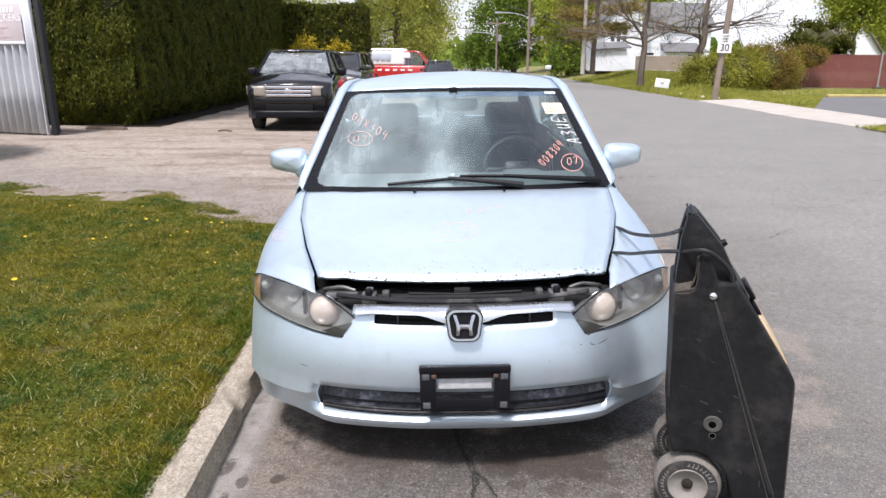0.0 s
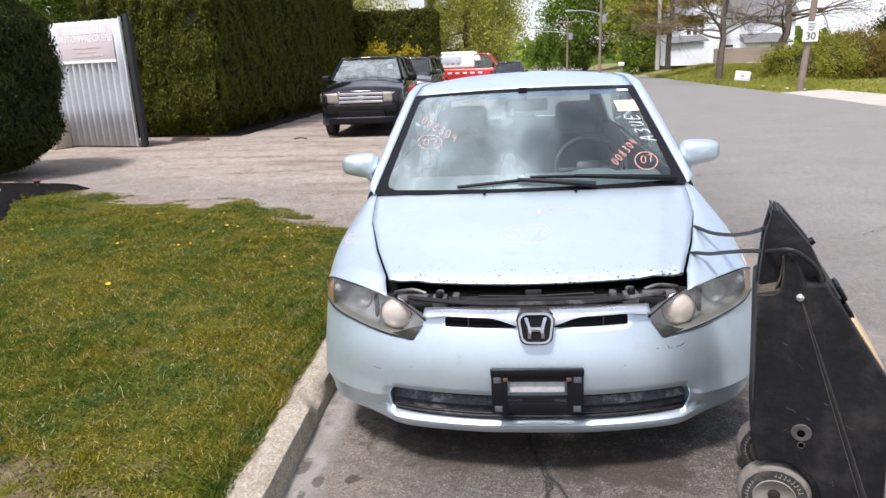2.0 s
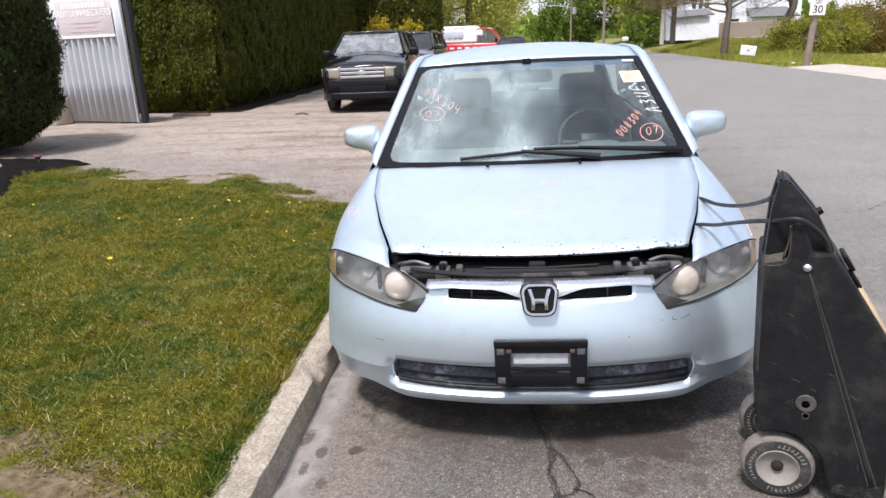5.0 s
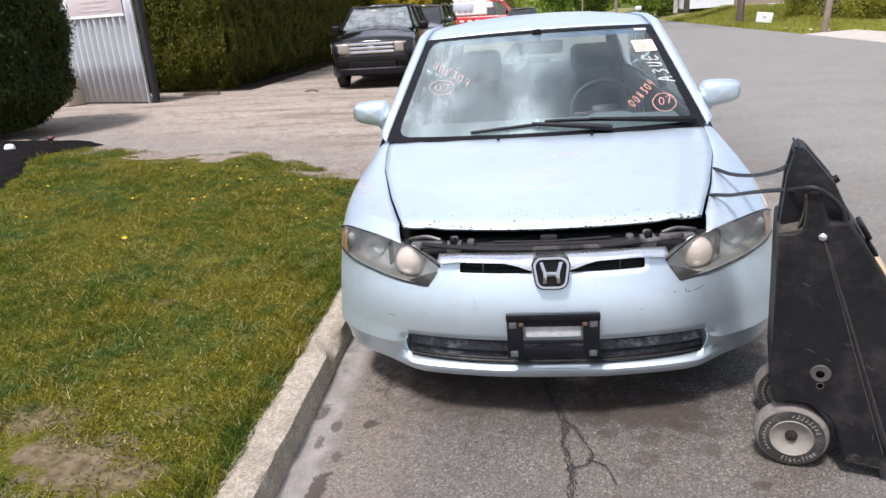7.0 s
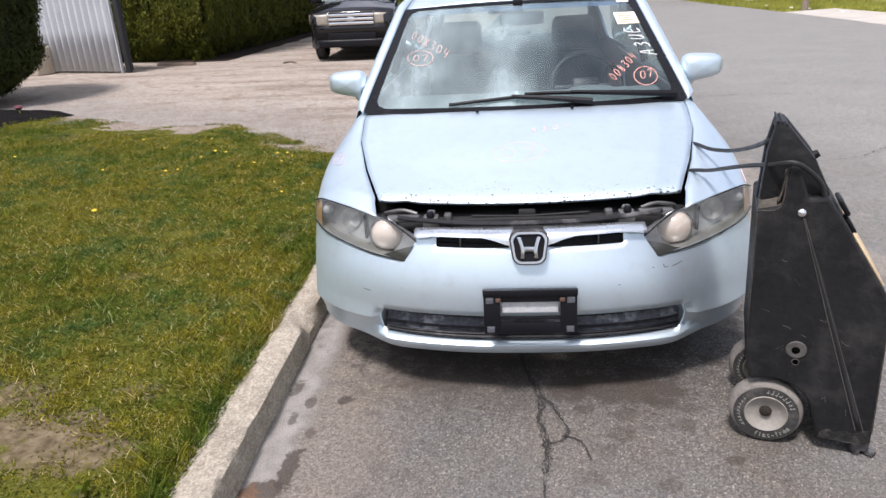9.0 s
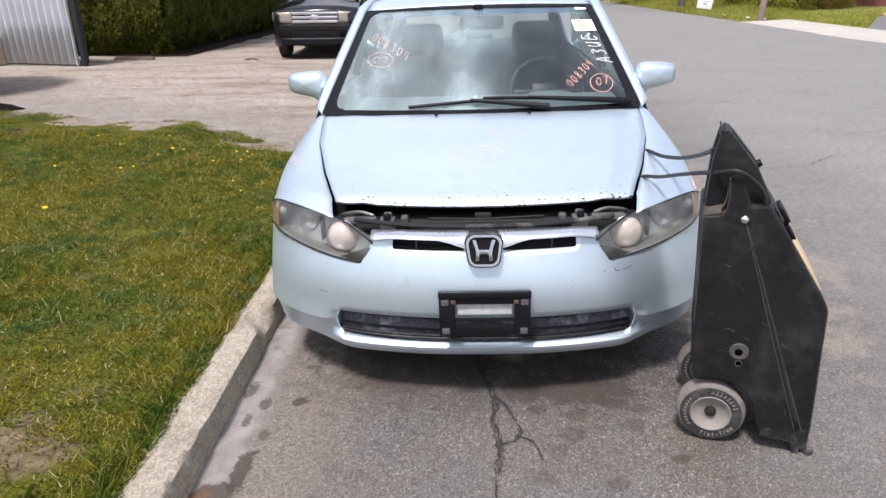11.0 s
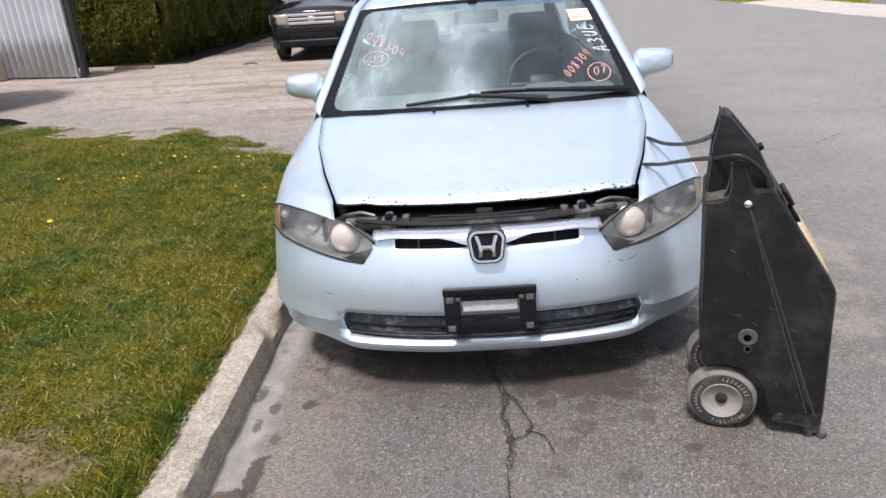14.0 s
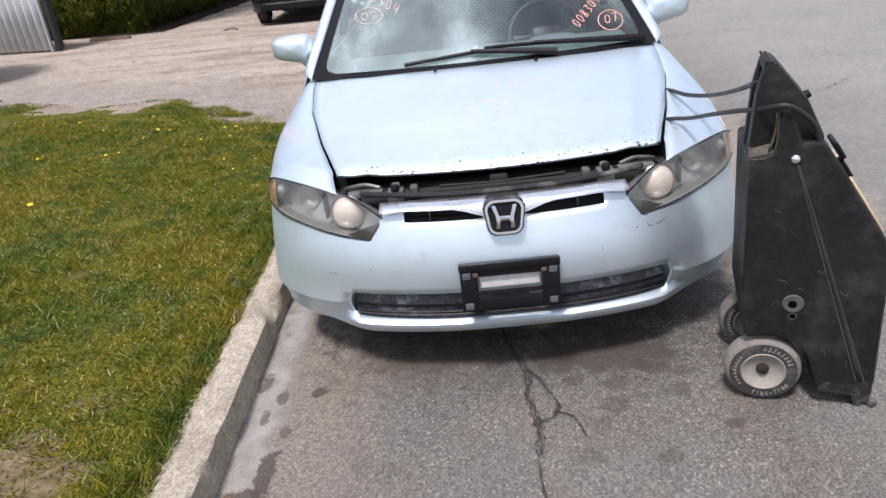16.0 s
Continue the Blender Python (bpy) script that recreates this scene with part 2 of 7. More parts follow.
GREY = plain("grey_metal", (0.12, 0.12, 0.118), 0.5, 0.4, 0.3, 12, 90, 0.2, dirt=(0.06, 0.05, 0.04))
GRILLE = plain("dusty_grille_plastic", (0.090, 0.092, 0.104), 0.7, 0, 0.5, 16, 70, 0.4, specular=0.3, dirt=(0.62, 0.63, 0.66))
FRIT = plain("black_glass_band", (0.010, 0.010, 0.012), 0.25, 0, 0.2, 6, 60, 0.02, specular=0.10)
SEAT_DARK = plain("dark_seat_cloth", (0.035, 0.045, 0.050), 0.95, 0, 0.2, 10, 200, 0.2)
CHROME = plain("chrome", (0.75, 0.75, 0.77), 0.16, 1.0, 0.06, 10, 150, 0.01)
EMBLEM = plain("emblem_chrome", (0.50, 0.51, 0.53), 0.14, 1.0, 0.06, 10, 150, 0.01)
SILVER = plain("silver_bar", (0.62, 0.66, 0.70), 0.30, 0.8, 0.05, 6, 200, 0.01, coat=0.6)
RUBBER = plain("tyre_rubber", (0.03, 0.03, 0.03), 0.8, 0, 0.25, 10, 90, 0.2, dirt=(0.09, 0.085, 0.08))
RIM = plain("steel_rim", (0.45, 0.46, 0.47), 0.4, 0.7, 0.15, 12, 80, 0.05)
FABRIC = plain("grey_fabric", (0.16, 0.18, 0.18), 0.95, 0, 0.2, 10, 200, 0.2)
DASH = plain("dashboard_vinyl", (0.10, 0.115, 0.115), 0.7, 0, 0.15, 8, 160, 0.15)
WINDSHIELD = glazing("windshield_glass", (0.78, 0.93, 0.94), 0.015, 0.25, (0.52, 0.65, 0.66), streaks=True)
REAR_GLASS = glazing("tinted_rear_glass", (0.86, 0.91, 0.86), 0.02, 0.03)
SIDE_GLASS = glazing("side_glass", (0.62, 0.72, 0.70), 0.02, 0.05)
DARK_GLASS = glazing("dark_tinted_glass", (0.30, 0.34, 0.36), 0.02, 0.08, (0.35, 0.37, 0.38))
LENS = glazing("hazed_lamp_lens", (0.86, 0.87, 0.83), 0.05, 0.095, (0.43, 0.43, 0.40), 1.40)
BULB = plain("projector_glass", (0.64, 0.55, 0.50), 0.18, 0.1, 0.08, 20, 60, 0.02, coat=1.0)
REFLECTOR = plain("lamp_reflector", (0.40, 0.405, 0.40), 0.38, 0.7, 0.1, 15, 60, 0.03)
SMOKED = plain("lamp_housing", (0.024, 0.025, 0.026), 0.45, 0, 0.15, 15, 90, 0.03)
AMBER = plain("amber_lens", (0.42, 0.22, 0.10), 0.25, 0, 0.1, 20, 60, 0.02)
CHALK_RED = plain("red_paint_marker", (0.84, 0.42, 0.36), 0.8, 0, 0.25, 60, 300, 0.0)
CHALK_FAINT = plain("faded_red_marker", (0.74, 0.52, 0.54), 0.6, 0, 0.25, 40, 300, 0.0)
CHALK_PALE = plain("pale_red_marker", (0.82, 0.55, 0.50), 0.8, 0, 0.3, 60, 300, 0.0)
CHALK_WHITE = plain("white_paint_marker", (0.85, 0.87, 0.86), 0.8, 0, 0.1, 60, 300, 0.0)
PAPER = plain("pale_orange_paper", (0.80, 0.66, 0.52), 0.9, 0, 0.06, 20, 200, 0.02)
INK = plain("brown_ink", (0.35, 0.20, 0.14), 0.9, 0, 0.2, 60, 200, 0.0)
WHITE = plain("white_paint", (0.78, 0.78, 0.76), 0.6, 0, 0.06, 3, 60, 0.04)

# ---- ground ----


def axis_of(t, which):
    s = t.nodes.new("ShaderNodeSeparateXYZ")
    t.links.new(t.nodes.new("ShaderNodeTexCoord").outputs["Object"], s.inputs[0])
    return s.outputs[which]


def calc(t, op, a, b=None, c=None):
    n = t.nodes.new("ShaderNodeMath")
    n.operation = op
    for k, v in enumerate((a, b, c)):
        if isinstance(v, bpy.types.NodeSocket):
            t.links.new(v, n.inputs[k])
        elif v is not None:
            n.inputs[k].default_value = v
    return n.outputs[0]


def blot(t, x, y, rx, ry, wobble):
    """1 inside a ragged stain round (x, y), 0 outside."""
    dx = calc(t, "DIVIDE", calc(t, "SUBTRACT", axis_of(t, "X"), x), rx)
    dy = calc(t, "DIVIDE", calc(t, "SUBTRACT", axis_of(t, "Y"), y), ry)
    d = calc(t, "SQRT", calc(t, "ADD", calc(t, "MULTIPLY", dx, dx), calc(t, "MULTIPLY", dy, dy)))
    d = calc(t, "ADD", d, calc(t, "MULTIPLY", calc(t, "SUBTRACT", wobble, 0.5), 3.4))
    out = node(t, "ShaderNodeMapRange", From_Min=1.10, From_Max=0.78)
    t.links.new(d, out.inputs["Value"])
    return out.outputs["Result"]


def asphalt_material():
    m, t, p = start("worn_asphalt", 0.85, 0, 0.35)
    base = ramp(t, noise_of(t, 0.9, 6, 0.6), [(0.3, (0.070, 0.066, 0.060)), (0.7, (0.116, 0.110, 0.102))])
    stones = node(t, "ShaderNodeTexVoronoi", Scale=170)
    t.links.new(t.nodes.new("ShaderNodeTexCoord").outputs["Object"], stones.inputs["Vector"])
    grains = ramp(t, stones.outputs["Color"], [(0.12, (0.045, 0.045, 0.045)), (0.5, (0.138, 0.133, 0.126)), (0.82, (0.240, 0.231, 0.218)), (0.96, (0.46, 0.44, 0.41))])
    c = mixed(t, 0.68, base, grains)
    patch = ramp(t, noise_of(t, 2.3, 7, 0.7), [(0.32, (0.74, 0.735, 0.73)), (0.68, (1.14, 1.13, 1.11))])
    c = mixed(t, 0.85, c, patch, "MULTIPLY")
    rusty = ramp(t, noise_of(t, 1.9, 7, 0.7), [(0.42, (0, 0, 0)), (0.62, (0.6, 0.6, 0.6))])
    c = mixed(t, rusty, c, mixed(t, 1.0, c, (0.86, 0.72, 0.60), "MULTIPLY"))
    # paler worn lane towards the middle of the road, and the pale smooth gutter along the kerb
    lane = ramp(t, noise_of(t, 0.5, 5, 0.6, stretch=(1.4, 0.8, 1)), [(0.42, (0, 0, 0)), (0.6, (0.15, 0.15, 0.15))])
    c = mixed(t, lane, c, (0.29, 0.28, 0.262))
    mid = node(t, "ShaderNodeMapRange", From_Min=0.8, From_Max=3.2, To_Max=0.8)
    t.links.new(axis_of(t, "X"), mid.inputs["Value"])
    c = mixed(t, mid.outputs["Result"], c, ramp(t, noise_of(t, 26, 6, 0.75), [(0.3, (0.185, 0.182, 0.170)), (0.5, (0.250, 0.246, 0.231)), (0.70, (0.345, 0.338, 0.318))]))
    streaks = ramp(t, noise_of(t, 1.0, 7, 0.68, stretch=(0.9, 1.2, 1)), [(0.34, (0.97, 0.97, 0.96)), (0.5, (1.06, 1.06, 1.05)), (0.66, (1.14, 1.13, 1.11))])
    c = mixed(t, mid.outputs["Result"], c, mixed(t, 1.0, c, streaks, "MULTIPLY"))
    dusty = noise_of(t, 3, 6, 0.7)
    c = mixed(t, calc(t, "MULTIPLY", blot(t, 1.38, 2.8, 0.55, 2.2, dusty), 0.42), c, ramp(t, noise_of(t, 60, 5, 0.7), [(0.35, (0.24, 0.20, 0.16)), (0.65, (0.42, 0.37, 0.31))]))
    edge = calc(t, "ADD", axis_of(t, "X"), calc(t, "MULTIPLY", noise_of(t, 7, 5), 0.16))
    gutter = node(t, "ShaderNodeMapRange", From_Min=-0.70, From_Max=-0.76)
    t.links.new(edge, gutter.inputs["Value"])
    c = mixed(t, gutter.outputs["Result"], c, ramp(t, noise_of(t, 10, 5), [(0.35, (0.23, 0.215, 0.195)), (0.7, (0.33, 0.31, 0.29))]))
    sandy = node(t, "ShaderNodeMapRange", From_Min=-0.34, From_Max=-0.66, To_Max=0.55)
    t.links.new(calc(t, "ADD", axis_of(t, "X"), calc(t, "MULTIPLY", calc(t, "SUBTRACT", noise_of(t, 5, 6, 0.7), 0.5), 0.5)), sandy.inputs["Value"])
    inside = calc(t, "MULTIPLY", sandy.outputs["Result"], calc(t, "SUBTRACT", 1.0, gutter.outputs["Result"]))
    c = mixed(t, inside, c, ramp(t, noise_of(t, 90, 5, 0.75), [(0.34, (0.11, 0.085, 0.065)), (0.5, (0.23, 0.19, 0.155)), (0.68, (0.42, 0.36, 0.30))]))
    wobble = noise_of(t, 14, 7, 0.72)
    # oil and gutter stains; the four broad blots first also paint under-car shade
    stains_and_shade = (
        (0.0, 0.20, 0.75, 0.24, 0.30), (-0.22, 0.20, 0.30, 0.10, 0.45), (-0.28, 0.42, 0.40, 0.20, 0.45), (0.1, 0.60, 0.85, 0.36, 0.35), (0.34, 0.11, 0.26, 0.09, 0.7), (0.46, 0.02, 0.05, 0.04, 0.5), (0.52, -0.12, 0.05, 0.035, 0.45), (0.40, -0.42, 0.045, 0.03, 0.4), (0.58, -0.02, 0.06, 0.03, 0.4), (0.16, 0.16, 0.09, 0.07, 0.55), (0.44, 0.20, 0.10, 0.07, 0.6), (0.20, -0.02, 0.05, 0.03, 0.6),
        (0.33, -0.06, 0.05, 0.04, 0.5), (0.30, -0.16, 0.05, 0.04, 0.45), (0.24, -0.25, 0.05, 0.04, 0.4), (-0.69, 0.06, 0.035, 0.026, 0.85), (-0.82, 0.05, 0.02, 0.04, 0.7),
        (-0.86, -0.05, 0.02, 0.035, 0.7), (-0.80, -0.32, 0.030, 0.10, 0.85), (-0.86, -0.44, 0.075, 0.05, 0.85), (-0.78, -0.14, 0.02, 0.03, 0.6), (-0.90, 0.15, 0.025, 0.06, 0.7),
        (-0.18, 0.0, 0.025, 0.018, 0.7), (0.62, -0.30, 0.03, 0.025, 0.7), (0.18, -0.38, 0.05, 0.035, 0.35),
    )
    for x, y, rx, ry, deep in stains_and_shade:
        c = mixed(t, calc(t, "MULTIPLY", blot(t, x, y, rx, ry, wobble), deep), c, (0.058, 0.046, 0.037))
    rust = calc(t, "MULTIPLY", blot(t, -0.90, -0.52, 0.08, 0.10, wobble), 0.6)
    c = mixed(t, rust, c, (0.20, 0.10, 0.05))
    speck = ramp(t, noise_of(t, 190, 6, 0.85), [(0.30, (0.30, 0.30, 0.30)), (0.5, (0.82, 0.815, 0.81)), (0.70, (1.30, 1.285, 1.26))])
    c = mixed(t, 0.85, c, speck, "MULTIPLY")
    t.links.new(c, p.inputs["Base Color"])
    relief(t, p, stones.outputs["Distance"], 0.5, 0.004)
    return m


ASPHALT = asphalt_material()


def concrete_material():
    m, t, p = start("weathered_concrete", 0.95, 0, 0.15)
    pebble = node(t, "ShaderNodeTexVoronoi", Scale=150)
    t.links.new(t.nodes.new("ShaderNodeTexCoord").outputs["Object"], pebble.inputs["Vector"])
    c = ramp(t, pebble.outputs["Color"], [(0.1, (0.17, 0.14, 0.105)), (0.5, (0.40, 0.345, 0.27)), (0.9, (0.68, 0.61, 0.50))])
    c = mixed(t, 0.55, c, ramp(t, noise_of(t, 13, 7, 0.75), [(0.3, (0.24, 0.205, 0.16)), (0.55, (0.42, 0.375, 0.305)), (0.75, (0.54, 0.495, 0.42))]))
    stain = ramp(t, noise_of(t, 5.5, 8, 0.75), [(0.50, (0, 0, 0)), (0.66, (0.45, 0.45, 0.45))])
    c = mixed(t, stain, c, (0.22, 0.19, 0.15))
    t.links.new(c, p.inputs["Base Color"])
    relief(t, p, noise_of(t, 55, 7, 0.85), 0.8, 0.010)
    return m


CONCRETE = concrete_material()
PALE_CONCRETE = plain("pale_concrete_slab", (0.42, 0.39, 0.345), 0.95, 0, 0.14, 1.5, 30, 0.5, specular=0.2, dirt=(0.36, 0.33, 0.29))


def dirt_material():
    m, t, p = start("sandy_gravel", 0.95, 0, 0.25)
    c = ramp(t, noise_of(t, 1.0, 7, 0.62, stretch=(0.24, 1.25, 1)), [(0.30, (0.13, 0.092, 0.068)), (0.40, (0.24, 0.195, 0.158)), (0.48, (0.35, 0.305, 0.255)), (0.68, (0.43, 0.385, 0.335))])
    c = mixed(t, 0.35, c, ramp(t, noise_of(t, 40, 5, 0.75), [(0.3, (0.13, 0.11, 0.095)), (0.5, (0.28, 0.25, 0.22)), (0.75, (0.46, 0.43, 0.39))]))
    c = mixed(t, ramp(t, noise_of(t, 2.5, 6, 0.7), [(0.52, (0, 0, 0)), (0.66, (0.75, 0.75, 0.75))]), c, (0.20, 0.14, 0.105))
    off = calc(t, "ADD", axis_of(t, "Y"), calc(t, "MULTIPLY", axis_of(t, "X"), 0.55))
    off = calc(t, "ADD", off, calc(t, "MULTIPLY", calc(t, "SUBTRACT", noise_of(t, 1.6, 6, 0.7), 0.5), 3.0))
    earthy = node(t, "ShaderNodeMapRange", From_Min=5.3, From_Max=4.0, To_Max=0.65)
    t.links.new(off, earthy.inputs["Value"])
    c = mixed(t, earthy.outputs["Result"], c, ramp(t, noise_of(t, 9, 6, 0.7), [(0.35, (0.15, 0.118, 0.092)), (0.65, (0.27, 0.228, 0.188))]))
    pebble = node(t, "ShaderNodeTexVoronoi", Scale=75)
    t.links.new(t.nodes.new("ShaderNodeTexCoord").outputs["Object"], pebble.inputs["Vector"])
    c = mixed(t, 0.5, c, ramp(t, pebble.outputs["Color"], [(0.12, (0.42, 0.40, 0.38)), (0.5, (0.95, 0.93, 0.91)), (0.9, (1.75, 1.70, 1.65))]), "MULTIPLY")
    c = mixed(t, 0.7, c, ramp(t, noise_of(t, 12, 8, 0.8), [(0.34, (0.55, 0.52, 0.49)), (0.5, (0.98, 0.97, 0.96)), (0.66, (1.35, 1.33, 1.30))]), "MULTIPLY")
    t.links.new(c, p.inputs["Base Color"])
    relief(t, p, mixed(t, 0.5, pebble.outputs["Distance"], noise_of(t, 40, 5, 0.75)), 0.9, 0.02)
    return m


DIRT = dirt_material()
STONE = plain("pale_pebbles", (0.27, 0.25, 0.23), 0.9, 0, 0.3, 3, 90, 0.2)


def soil_material():
    m, t, p = start("lawn_soil", 1.0, 0, 0.03)
    c = ramp(t, noise_of(t, 2.2, 6, 0.65), [(0.3, (0.045, 0.055, 0.008)), (0.55, (0.085, 0.085, 0.016)), (0.75, (0.135, 0.115, 0.035))])
    c = mixed(t, 0.65, c, ramp(t, noise_of(t, 75, 5, 0.7), [(0.33, (0.018, 0.024, 0.003)), (0.5, (0.075, 0.078, 0.012)), (0.68, (0.19, 0.165, 0.045))]))
    wobble = noise_of(t, 7, 6, 0.7)
    earth = ramp(t, noise_of(t, 30, 5), [(0.3, (0.075, 0.056, 0.032)), (0.7, (0.19, 0.150, 0.095))])
    for x, y, rx, ry, k in ((-1.62, -0.30, 0.26, 0.13, 1.0), (-1.95, -0.10, 0.22, 0.12, 0.9), (-1.50, -0.42, 0.20, 0.10, 0.9), (-1.80, -0.55, 0.2, 0.06, 0.7), (-1.42, -0.05, 0.10, 0.06, 0.6), (-4.6, 4.6, 0.25, 0.16, 0.8), (-4.0, 4.9, 0.3, 0.12, 0.7), (-2.2, 4.6, 0.3, 0.15, 0.7), (-2.0, 1.0, 0.07, 0.05, 0.5), (-1.35, 1.6, 0.05, 0.12, 0.6)):
        c = mixed(t, calc(t, "MULTIPLY", blot(t, x, y, rx, ry, wobble), k), c, earth)
    t.links.new(c, p.inputs["Base Color"])
    relief(t, p, noise_of(t, 60, 4), 0.7)
    return m


SOIL = soil_material()
TURF = plain("rough_grass", (0.17, 0.165, 0.045), 1.0, 0, 0.35, 0.7, 25, 0.6, dirt=(0.22, 0.20, 0.09))
MULCH = plain("black_mulch", (0.010, 0.009, 0.009), 1.0, 0, 0.6, 8, 45, 1.2, specular=0.05)
# brown soil with the hedge's shade put into its colour
HEDGE_SHADE = plain("dark_shaded_soil", (0.020, 0.015, 0.011), 1.0, 0, 0.4, 6, 50, 0.8, specular=0.1)
CRACK = plain("crack_tar", (0.030, 0.028, 0.026), 0.9, 0, 0.3, 20, 90, 0.2)


def bend(y):
    """How far the road swings to the right with distance."""
    return 0.058 * max(0.0, y - 12) if y > 12 else 0.0


def road_z(x):
    return 0.019 * (min(x, 4.6) + 0.85) - 0.019 * max(0.0, x - 4.6)


def lawn_edge(x):
    return float(np.interp(x, [-14, -8, -5.8, -4.3, -3.1, -1.6, -1.0], [8.2, 7.4, 6.5, 5.7, 5.6, 4.2, 3.7]))


def lawn_z(x, y):
    return 0.118 + 0.012 * max(0, -1.1 - x) - 0.10 * max(0.0, min(1.0, (y - lawn_edge(x) + 1.2) / 1.2)) + 0.012 * noise.noise((x * 1.7, y * 1.7, 0))


def bank_z(x, y):
    """The verge that rises beyond the far side of the road."""
    away = x - bend(y) - 10.6
    fall = min(1.0, max(0.0, (0.45 - x / (y + 2)) / 0.05)) if y > 0 else 0.0
    lift = fall * min(1.0, max(0.0, (away - 0.4) / 4.0)) * min(1.0, max(0.0, (y - 29) / 9))
    return -0.04 + 0.72 * lift * lift * (3 - 2 * lift)


xs = sorted(set(list(np.arange(-40, 61, 2.0)) + [-2500, -900, -400, -200, -100, -70, 80, 100, 150, 300, 600, 1200, 2500]))
ys = sorted(set(list(np.arange(-20, 121, 3.0)) + [-2500, -800, -300, -100, -50, 150, 200, 300, 600, 1200, 2500]))
tagged(build("ground", grid(lambda x, y: (x, y, bank_z(x, y)), xs, ys), TURF), "rough grass and weeds beside the road", "ground", kind="structure")

ys = [-160, -120, -80, -50, -30, -20, -15] + list(np.arange(-12, 40, 0.5)) + list(range(40, 100, 4)) + list(range(100, 420, 20))
us = [-0.935, -0.85, -0.5, 0, 1, 2, 3, 4, 4.6, 5, 6, 7, 8, 9, 10.0, 10.4]
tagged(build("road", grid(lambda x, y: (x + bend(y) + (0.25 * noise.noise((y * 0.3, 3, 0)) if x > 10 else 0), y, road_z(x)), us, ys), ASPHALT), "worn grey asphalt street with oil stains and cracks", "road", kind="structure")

# sandy driveway and shoulder between the lawn, the hedges and the road
ys = list(np.arange(2.5, 30, 0.5)) + list(range(30, 130, 4))
tagged(build("driveway", grid(lambda u, y: (-16 + u * (15.06 + bend(y)), y, -0.012 + 0.012 * noise.noise((u * 9, y * 0.8, 1)) * (1 if u < 0.99 else 0)), np.linspace(0, 1, 30), ys), DIRT), "dusty tan gravel driveway with wheel tracks", "driveway", kind="structure")

lawn = grid(lambda x, v: (x, -8 + v * (lawn_edge(x) + 8 + 0.18 * noise.noise((x * 2.3, 0, 5))), lawn_z(x, -8 + v * (lawn_edge(x) + 8))), np.linspace(-14, -1.09, 260), np.linspace(0, 1, 380))
lawn = tagged(build("lawn", lawn, SOIL), "patchy green lawn with bare soil and dandelions", "lawn", kind="structure")
lawn.data.materials.append(DIRT)
for face in lawn.data.polygons:
    x, y, _ = face.center
    # the far edge wears away into the gravel
    if y > lawn_edge(x) - 0.42 - 0.8 * noise.noise((x * 2.2, y * 2.2, 8)) + 0.22 * noise.noise((x * 9, y * 9, 3)):
        face.material_index = 1


def kerb_shape():
    def at(s, y):
        w = 0.012 * noise.noise((y * 3.1, s * 2, 0)) + 0.007 * noise.noise((y * 14, s * 5, 2)) + 0.003 * noise.noise((y * 37, s * 7, 5))
        chip = max(0.0, 1 - abs(y - 0.55) / 0.14) * 0.05 + max(0.0, 1 - abs(y + 0.25) / 0.06) * 0.012
        x, z = ((-1.125, -0.05), (-1.115, 0.112), (-1.03, 0.124), (-0.956, 0.121), (-0.941, 0.112), (-0.937, 0.05), (-0.932, -0.05))[s]
        if s in (3, 4):
            x, z = x - chip, z - chip * 0.7
        if s == 1:
            return (x + 0.022 * noise.noise((y * 3.3, 8, 0)), y, z * (1 - 0.8 * max(0.0, min(1.0, (y - 3.0) / 1.2))))
        fade = max(0.0, min(1.0, (y - 3.0) / 1.2))
        return (x + w * 0.5, y, z * (1 - 0.8 * fade) + (w * 0.4 if z > 0.1 else 0))

    return grid(at, range(7), np.arange(-9, 4.2, 0.02))


tagged(build("kerb", kerb_shape(), CONCRETE, crease=42), "weathered concrete kerb with chipped edge", "kerb", kind="structure")


def crack_line(points, width, strands=3):
    """Several thin ragged strands side by side, with crumbled pits."""
    line = smooth_line([(x, y, road_z(x) + 0.003) for x, y in points], 22 * len(points))
    pts, faces = [], []
    rng = random.Random(len(points))
    for q in range(strands):
        base = len(pts)
        for k, p in enumerate(line):
            j = 3 * width * noise.noise((p.x * 9 + 7 * q, p.y * 9, q)) + 1.6 * width * noise.noise((p.x * 38, p.y * 38, 4 + q))
            w = width * max(0.04, 0.30 + 0.9 * noise.noise((p.y * 21, p.x * 21, 7 + 3 * q))) * (0.3 if k in (0, len(line) - 1) else 1)
            pts += [(p.x + j - w, p.y, p.z + 0.0004 * q), (p.x + j + w, p.y + 0.002, p.z + 0.0004 * q)]
            if k:
                b = base + 2 * k
                faces.append((b - 2, b - 1, b + 1, b))
    for p in line:
        for _ in range(strands):
            r, a = width * rng.uniform(0.15, 0.6), rng.uniform(0, 6.28)
            x, y = p.x + rng.gauss(0, 1.5 * width), p.y + rng.gauss(0, 2 * width)
            b = len(pts)
            pts += [(x + r * math.cos(a + t), y + r * math.sin(a + t), p.z + 0.002) for t in (0, 1.7, 2.9, 4.6)]
            faces.append((b, b + 1, b + 2, b + 3))
    return pts, faces


